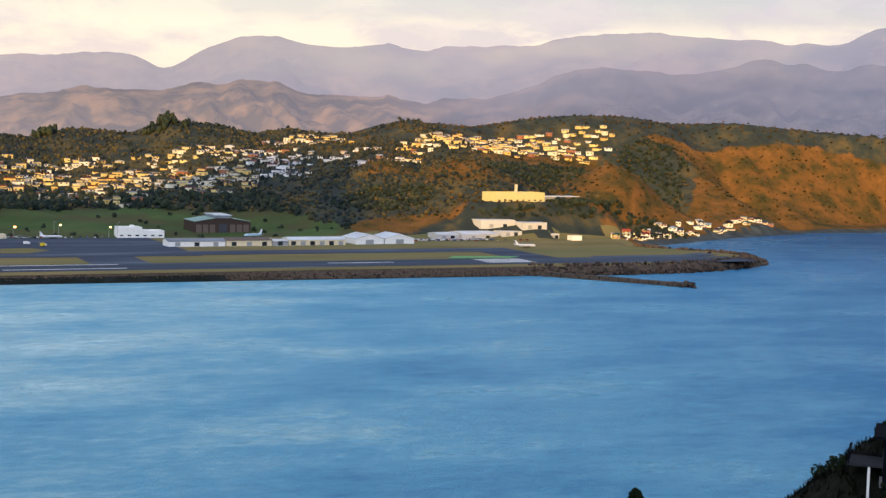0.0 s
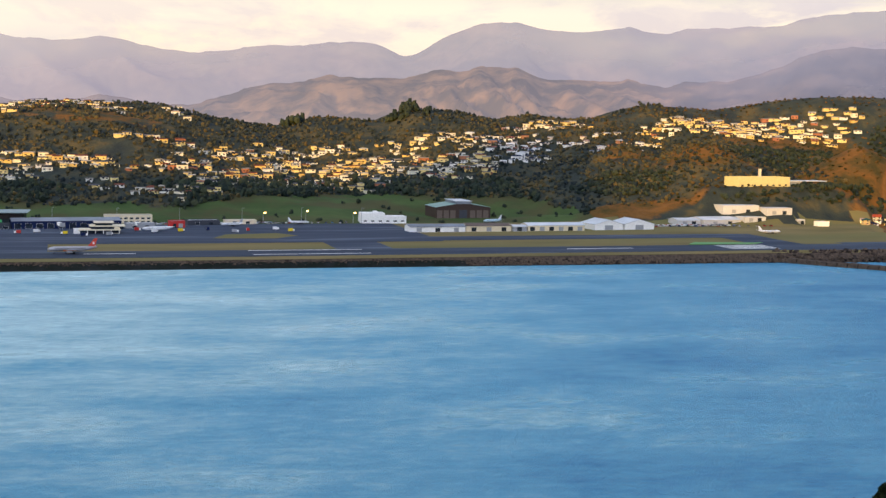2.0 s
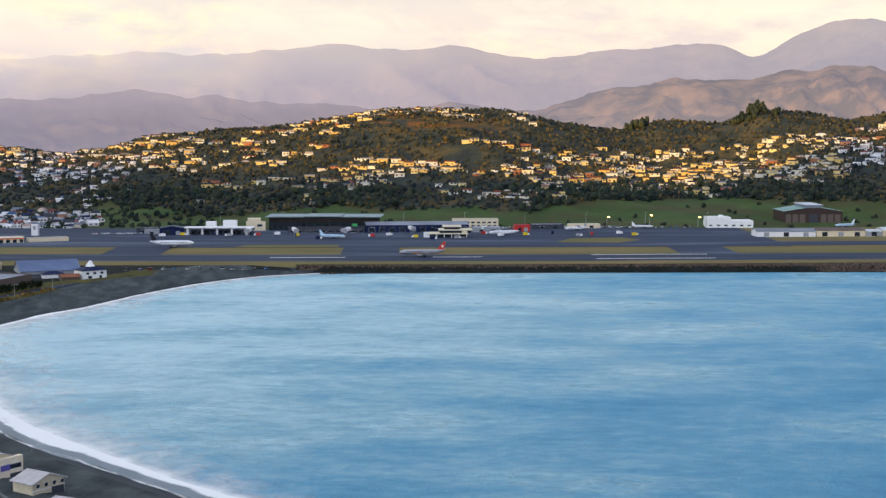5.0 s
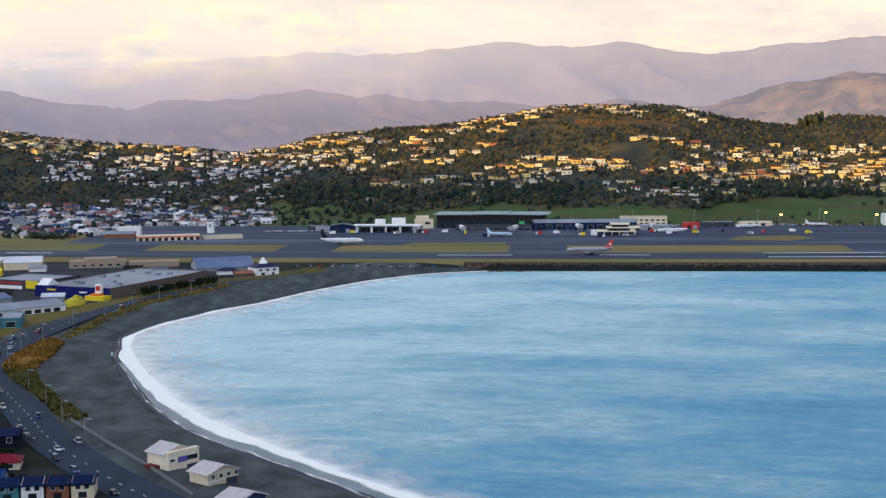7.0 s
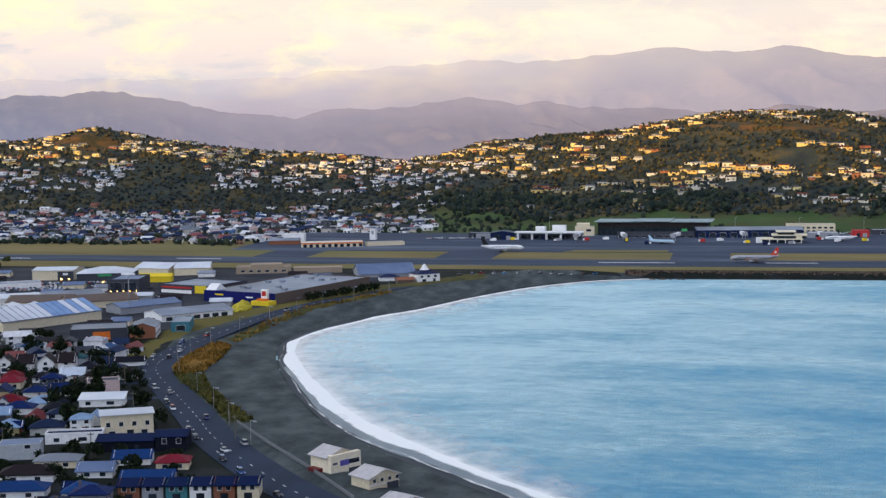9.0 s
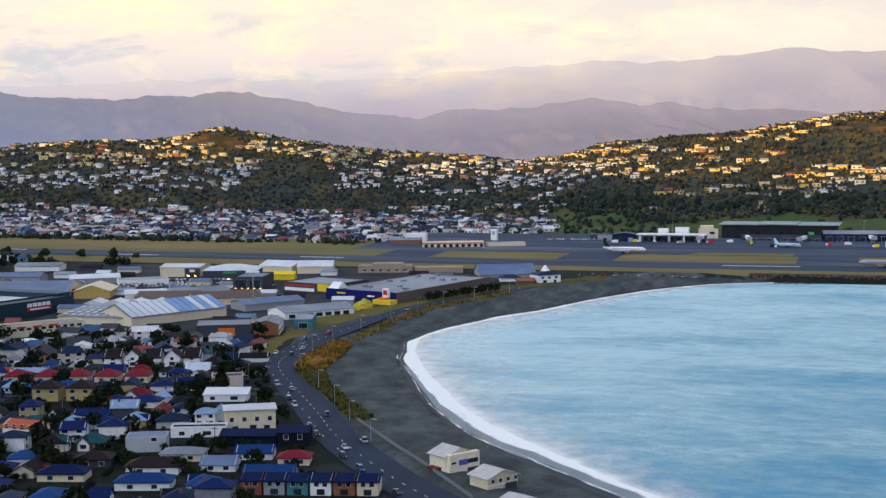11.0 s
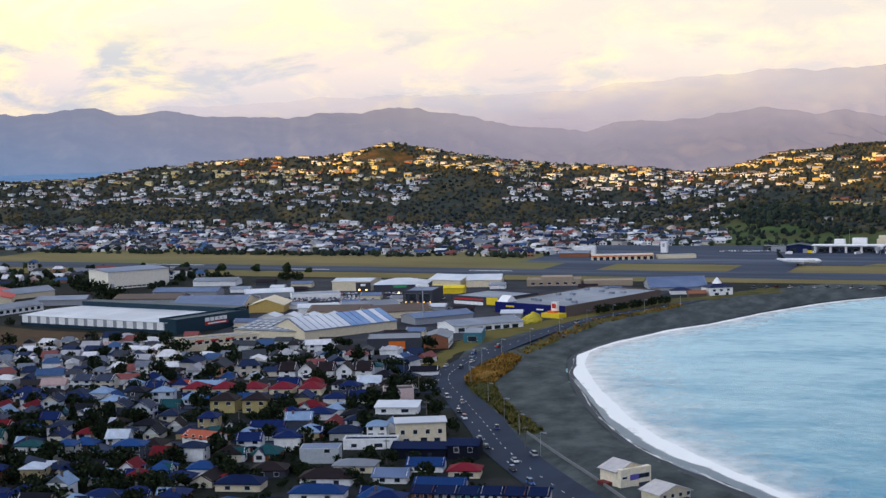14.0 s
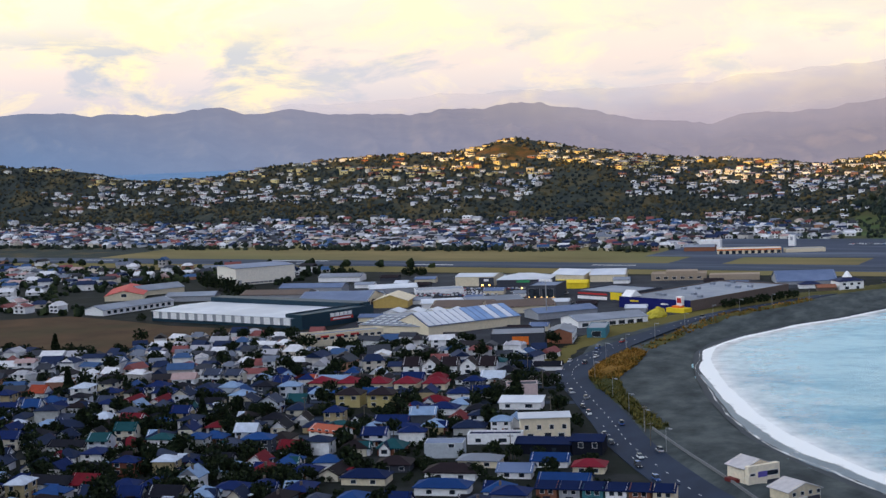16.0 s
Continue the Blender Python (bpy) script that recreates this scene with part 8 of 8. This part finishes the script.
for k in range(24):                                        # yards between the warehouses
    x, y = rng.uniform(-470, -410), rng.uniform(870, 890)
    put_car(x, y, 15 + rng.choice([0, 90]), 5.25)
for k in range(16):
    put_car(600 + 9 * k + rng.rand() * 3, 1352 + rng.rand() * 4, 90 + rng.uniform(-10, 10), float(height(640, 1352)) + 0.2)
o = put_car(849, 1176, 160, 7.9, 2)
for i, c_ in enumerate(CARS):
    c_.matrix_basis = pose(-470 + 6 * i, 705, 5.25, 0, 0, 80)
for i in range(30, 196, 12):
    q = parade[i] - pn[i] * 9.2
    mast(q[0], q[1], 5.0, 8.5, False, "slim grey street lamp on the seafront", 0.13)
weathered = plain("weathered_concrete", (0.17, 0.175, 0.18), 0.9)
sea_wall = thing("beach_wall", pose(0, 0, 0), "low grey concrete wall between road and beach", "wall")
bw_line = curve_through([(-186, 499), (-162, 466), (-137, 433), (-112, 398)], 24)
for i in range(23):
    a, b2 = bw_line[i], bw_line[i + 1]
    d = (b2 - a) / np.linalg.norm(b2 - a)
    nn = np.array([-d[1], d[0]]) * 0.2
    cs = [a + nn, b2 - d * 0.03 + nn, b2 - d * 0.03 - nn, a - nn]
    v = [(*c, 2.0) for c in cs] + [(*c, 6.0) for c in cs]
    part("wall_panel", (v, [q[::-1] for q in boxes((0, 1, 0, 1, 0, 1))[1]]), weathered, sea_wall)


# ---- the near bank, house and treetops below the camera ----
def bank_z(x, y):
    return 87.4 - 0.95 * np.hypot(x - 103.4, y - 110.4) + 2.0 * (value_noise(x, y, 9, 3) - 0.5)


gx, gy = np.meshgrid(np.arange(66, 160, 2.0), np.arange(60, 150, 2.0))
gz = np.maximum(bank_z(gx, gy), height(gx, gy) - 1.5)
_n = gx.shape[1]
i = np.arange(gx.size).reshape(gx.shape)
# the bank's shade is put into this near-black colour
shaded_scrub = material("shaded_bank_scrub", [(0.3, (0.003, 0.004, 0.003)), (0.7, (0.010, 0.012, 0.007))], 0.3, 0.95, 0.3, 1.0)
ob = part("ground_bank", (np.stack([gx, gy, gz], -1).reshape(-1, 3).tolist(), np.stack([i[:-1, :-1], i[:-1, 1:], i[1:, 1:], i[1:, :-1]], -1).reshape(-1, 4).tolist()), shaded_scrub)
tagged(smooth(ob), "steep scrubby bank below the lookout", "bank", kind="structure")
bp = np.c_[rng.uniform(86, 116, 60), rng.uniform(98, 130, 60)]
bz = bank_z(bp[:, 0], bp[:, 1])
for (x, y), z in zip(bp, bz):
    if z > 66 and math.hypot(x - 106, y - 114) > 5:
        t_ = copy_thing(TREES[2], pose(x, y, z - 0.6, 0, 0, rng.rand() * 360))
        t_["label"], t_["category"], t_["group"] = "dark green leafy shrub on the near bank", "shrub", "shrubs on the bank"
        t_.scale = (0.22 + 0.22 * rng.rand(),) * 3
gp = np.c_[rng.uniform(84, 122, 2600), rng.uniform(92, 132, 2600)]
ob = part("bank_grass", tufts(np.c_[gp, bank_z(gp[:, 0], gp[:, 1])], 0.4, 0.5, 4), shaded_scrub)
tagged(ob, "long rank grass covering the near bank", "grass", kind="stuff")
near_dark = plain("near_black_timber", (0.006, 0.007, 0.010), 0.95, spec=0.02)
nh = thing("near_house", pose(101.2, 105.6, 79.1, 0, 0, -44), "dark hillside house with a timber deck and flat roof", "house")
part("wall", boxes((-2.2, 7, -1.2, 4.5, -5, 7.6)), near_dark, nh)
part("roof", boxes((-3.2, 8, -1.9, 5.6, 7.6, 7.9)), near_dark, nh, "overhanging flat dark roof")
part("deck", boxes((-5.6, -2.2, -3.0, 1.5, 5.0, 5.2)), plain("weathered_deck_timber", (0.03, 0.032, 0.038), 0.95, spec=0.02), nh, "dark timber deck")
for y in (-2.9, -0.7, 1.4):
    part("deck_post", boxes((-5.5, -5.36, y - 0.07, y + 0.07, 5.2, 6.3)), near_dark, nh)
part("handrail", boxes((-5.55, -5.3, -3.0, 1.5, 6.3, 6.42), (-5.55, -2.2, -3.0, -2.85, 6.3, 6.42)), near_dark, nh)
part("support_post", boxes((-3.6, -3.35, -2.9, -2.65, -4.5, 5.0)), white_wall, nh, "white support post")
part("meter_box", boxes((-2.5, -2.2, -0.9, -0.2, 2.2, 3.6)), grey_wall, nh)
window(nh, -2.2, 0.0, 4.2, 2.4, 2.2, "-x", dark_wall)
part("stair_rail", boxes((-9.0, -4.2, -5.3, -5.2, -1.4, -1.25)), metal, nh)
for x, y, top in ((32.8, 50.3, 100.2), (21.6, 50.6, 100.3)):
    g = float(height(x, y))
    t_ = copy_thing(TREES[3], pose(x, y, g - 0.3, 0, 0, rng.rand() * 360))
    s = (top - 1.2 - g) / 12.6
    t_.scale = (s, s, s)


# ---- more of the airport, the yards and the seafront ----
def truck(x, y, turn, z, mat, label):
    ob = thing("service_truck", pose(x, y, z, 0, 0, turn), label, "truck", "service vehicles on the apron")
    part("box_body", boxes((-2.6, 1.6, -1.2, 1.2, 0.7, 3.2)), mat, ob)
    cab = part("cab", boxes((1.7, 3.4, -1.15, 1.15, 0.6, 2.5)), white_wall, ob)
    part("windscreen", boxes((3.4, 3.45, -1.0, 1.0, 1.4, 2.3)), glass, cab)
    for px_, py_ in ((-1.7, -1.0), (-1.7, 1.0), (2.5, -1.0), (2.5, 1.0)):
        bm = bmesh.new()
        bmesh.ops.create_cone(bm, cap_ends=True, segments=10, radius1=0.5, radius2=0.5, depth=0.35, matrix=pose(px_, py_, 0.5, 90, 0, 0))
        part("wheel", bm, black_paint, ob)
    return ob


fleet = [white_wall, yellow_paint, navy, grey_wall, red_paint]
words = ["white", "yellow", "navy", "grey", "red"]
for k in range(22):
    x, y = -232 + 21.5 * k + rng.uniform(-6, 6), 1322 + (k % 3) * 11 + rng.uniform(-4, 4)
    if abs(x - 30) < 26 or abs(x + 70) < 16:
        y -= 38
    truck(x, y, rng.choice([0, 90, 180, 30]), float(height(x, y)) + 0.55, fleet[k % 5], words[k % 5] + " airport service truck parked on the apron")
for x, y, turn, ln in ((-110, 1356, -80, 26), (-56, 1356, -100, 24), (2, 1372, -80, 18), (74, 1372, -85, 18), (-150, 1346, -95, 16)):
    jb = thing("jet_bridge", pose(x, y, float(height(x, y)) + 0.4, 0, 0, turn), "covered boarding bridge on wheeled legs at a gate", "jet bridge", "jet bridges")
    part("tunnel", boxes((0, ln, -1.6, 1.6, 4.0, 6.8)), white_wall, jb)
    part("cab", boxes((ln, ln + 4, -2.2, 2.2, 3.8, 7.2)), grey_wall, jb, "grey cab at its end")
    for y0 in (-1.4, 1.0):
        part("leg", boxes((ln - 4, ln - 3, y0, y0 + 0.4, 0, 4.0)), metal, jb)
more = [((-262, 1366), (-242, 1368), 12, 5.0, dark_wall, "dark low airport store behind the apron"), ((64, 1378), (92, 1380), 14, 5.0, grey_wall, "grey low pier of the terminal"), ((126, 1414), (158, 1418), 14, 5.0, dark_wall, "dark airport store with a pale roof"), ((164, 1424), (196, 1426), 12, 4.2, cream_wall, "cream airport store with a pale roof")]
for p, q, d, h, mt, lb in more:
    shed(p, q, d, h, "flat", 0, mt, white_steel, lb, "airport building", "airport_building", parapet=0.5, openings=[(0.3, 0.8, 4.0, 2.4, "window"), (0.72, 0.8, 4.0, 2.4, "dark")], group="terminal blocks")
def parked_cars(name, rows_, label):
    """Rows of small parked cars, joined: (x, y, along x, along y, how many)."""
    v, f = [], []
    for x, y, dx, dy, k in rows_:
        a = math.atan2(dy, dx) + math.pi / 2
        for j in range(k):
            if rng.rand() < 0.12:
                continue
            cx, cy = x + dx * j + rng.uniform(-0.2, 0.2), y + dy * j
            z = float(height(cx, cy)) + 0.3
            b_, q_ = boxes((-2.1, 2.1, -0.86, 0.86, 0.35, 0.9), (-1.3, 0.9, -0.74, 0.74, 0.9, 1.45))
            o_ = len(v)
            v += [(cx + p[0] * math.cos(a) - p[1] * math.sin(a), cy + p[0] * math.sin(a) + p[1] * math.cos(a), z + p[2]) for p in b_]
            f += [tuple(i + o_ for i in q) for q in q_]
    ob = part(name, (v, f), material("far_car_paint", [(0.0, (0.55, 0.56, 0.58)), (0.3, (0.04, 0.05, 0.07)), (0.48, (0.70, 0.71, 0.72)), (0.7, (0.10, 0.12, 0.16)), (0.86, (0.35, 0.03, 0.03)), (0.93, (0.06, 0.14, 0.34))], 0.5, 0.3, per="island_only", spec=0.4))
    return tagged(ob, label, "cars", kind="stuff")


parked_cars("parked_cars", [(-462, 742, 2.7, 0.6, 16), (-466, 758, 2.7, 0.6, 14), (-480, 868, 2.8, 0.9, 22), (-474, 884, 2.8, 0.9, 18), (-500, 945, 2.8, 0.7, 20), (-560, 935, 2.8, 0.7, 14), (-395, 868, 2.8, 0.4, 12), (-340, 760, 1.6, 2.2, 10), (-470, 772, 2.7, 0.8, 13), (-474, 785, 2.7, 0.8, 13), (-480, 797, 2.7, 0.8, 10), (-522, 893, 2.8, 0.9, 24), (-524, 905, 2.8, 0.9, 22), (-516, 920, 2.8, 0.9, 16), (-575, 925, 2.8, 0.8, 12)], "rows of parked cars in the yards between warehouses")
parked_cars("parked_cars", [(70, 1436, 2.8, 0.2, 60), (75, 1446, 2.8, 0.2, 52), (590, 1352, 2.8, 0.3, 40), (596, 1362, 2.8, 0.3, 36), (-300, 1350, 2.8, 0.2, 20), (380, 1340, 2.9, 0.0, 36)], "rows of parked cars behind the apron and sheds")
# small sheds and stacked containers between the warehouses
yard_kinds = [(white_steel, grey_wall, "small grey yard shed with a pale roof"), (grey_steel, white_wall, "small white yard shed with a grey roof"), (blue_steel, cream_wall, "small cream yard shed with a blue roof"), (brown_roof, dark_wall, "small dark yard shed with a brown roof")]
for k, (x, y) in enumerate(((-470, 838), (-488, 852), (-455, 872), (-520, 835), (-385, 860), (-430, 905), (-462, 918), (-540, 950), (-565, 960), (-590, 945), (-560, 990), (-600, 1000), (-478, 985), (-505, 1010), (-345, 742), (-352, 728), (-600, 880), (-545, 885), (-470, 760), (-360, 850), (-320, 835), (-395, 1002), (-300, 985), (-322, 1000))):
    rf, wl, lb = yard_kinds[k % 4]
    ln = 10 + 7 * rng.rand()
    shed((x - ln / 2, y - ln / 8), (x + ln / 2, y + ln / 8), 9, 3.6, "gable", 1.6, wl, rf, lb, "shed", "shed", group="small sheds in the yards")
for k in range(18):
    x, y = (-470 + 9 * k, 745 + 0.6 * (k % 3)) if k < 6 else (-500 + 6.5 * k, 930 + 4 * (k % 2))
    put_car(x, y, 100 + rng.uniform(-6, 6), 5.25)
lone = tree("broad dark tree rising from the bank below the lookout", 14.2, 8.0, 2600, True, 0.36)
lone.matrix_basis = pose(87.85, 133.7, 61.2)
lone["group"] = ""
timber = material("weathered_pole_timber", [(0.3, (0.10, 0.085, 0.065)), (0.7, (0.19, 0.165, 0.13))], 1.5, 0.9)
for x, y, hh, turn in ((-187, 494, 10, 40), (-176, 470, 9, 40), (-232, 508, 9, 20), (-262, 566, 9, 20), (-296, 470, 9, 15), (-330, 478, 9, 15), (-371, 520, 9, 15), (-318, 560, 9, 15), (-290, 610, 9, 20), (-402, 560, 9, 15), (-436, 612, 9, 15), (-360, 640, 9, 15), (-250, 440, 9, 15), (-215, 436, 9, 15)):
    po = thing("utility_pole", pose(x, y, 5.0, 0, 0, turn), "weathered timber utility pole with a crossarm beside the street", "utility pole", "poles along the streets")
    bm = bmesh.new()
    bmesh.ops.create_cone(bm, cap_ends=True, segments=8, radius1=0.2, radius2=0.13, depth=hh, matrix=Matrix.Translation((0, 0, hh / 2)))
    part("pole", bm, timber, po)
    part("crossarm", boxes((-1.1, 1.1, 0.14, 0.28, hh - 0.9, hh - 0.7)), timber, po)
    for k in (-0.9, -0.3, 0.3, 0.9):
        part("insulator", boxes((k - 0.06, k + 0.06, 0.15, 0.27, hh - 0.7, hh - 0.45)), grey_wall, po)
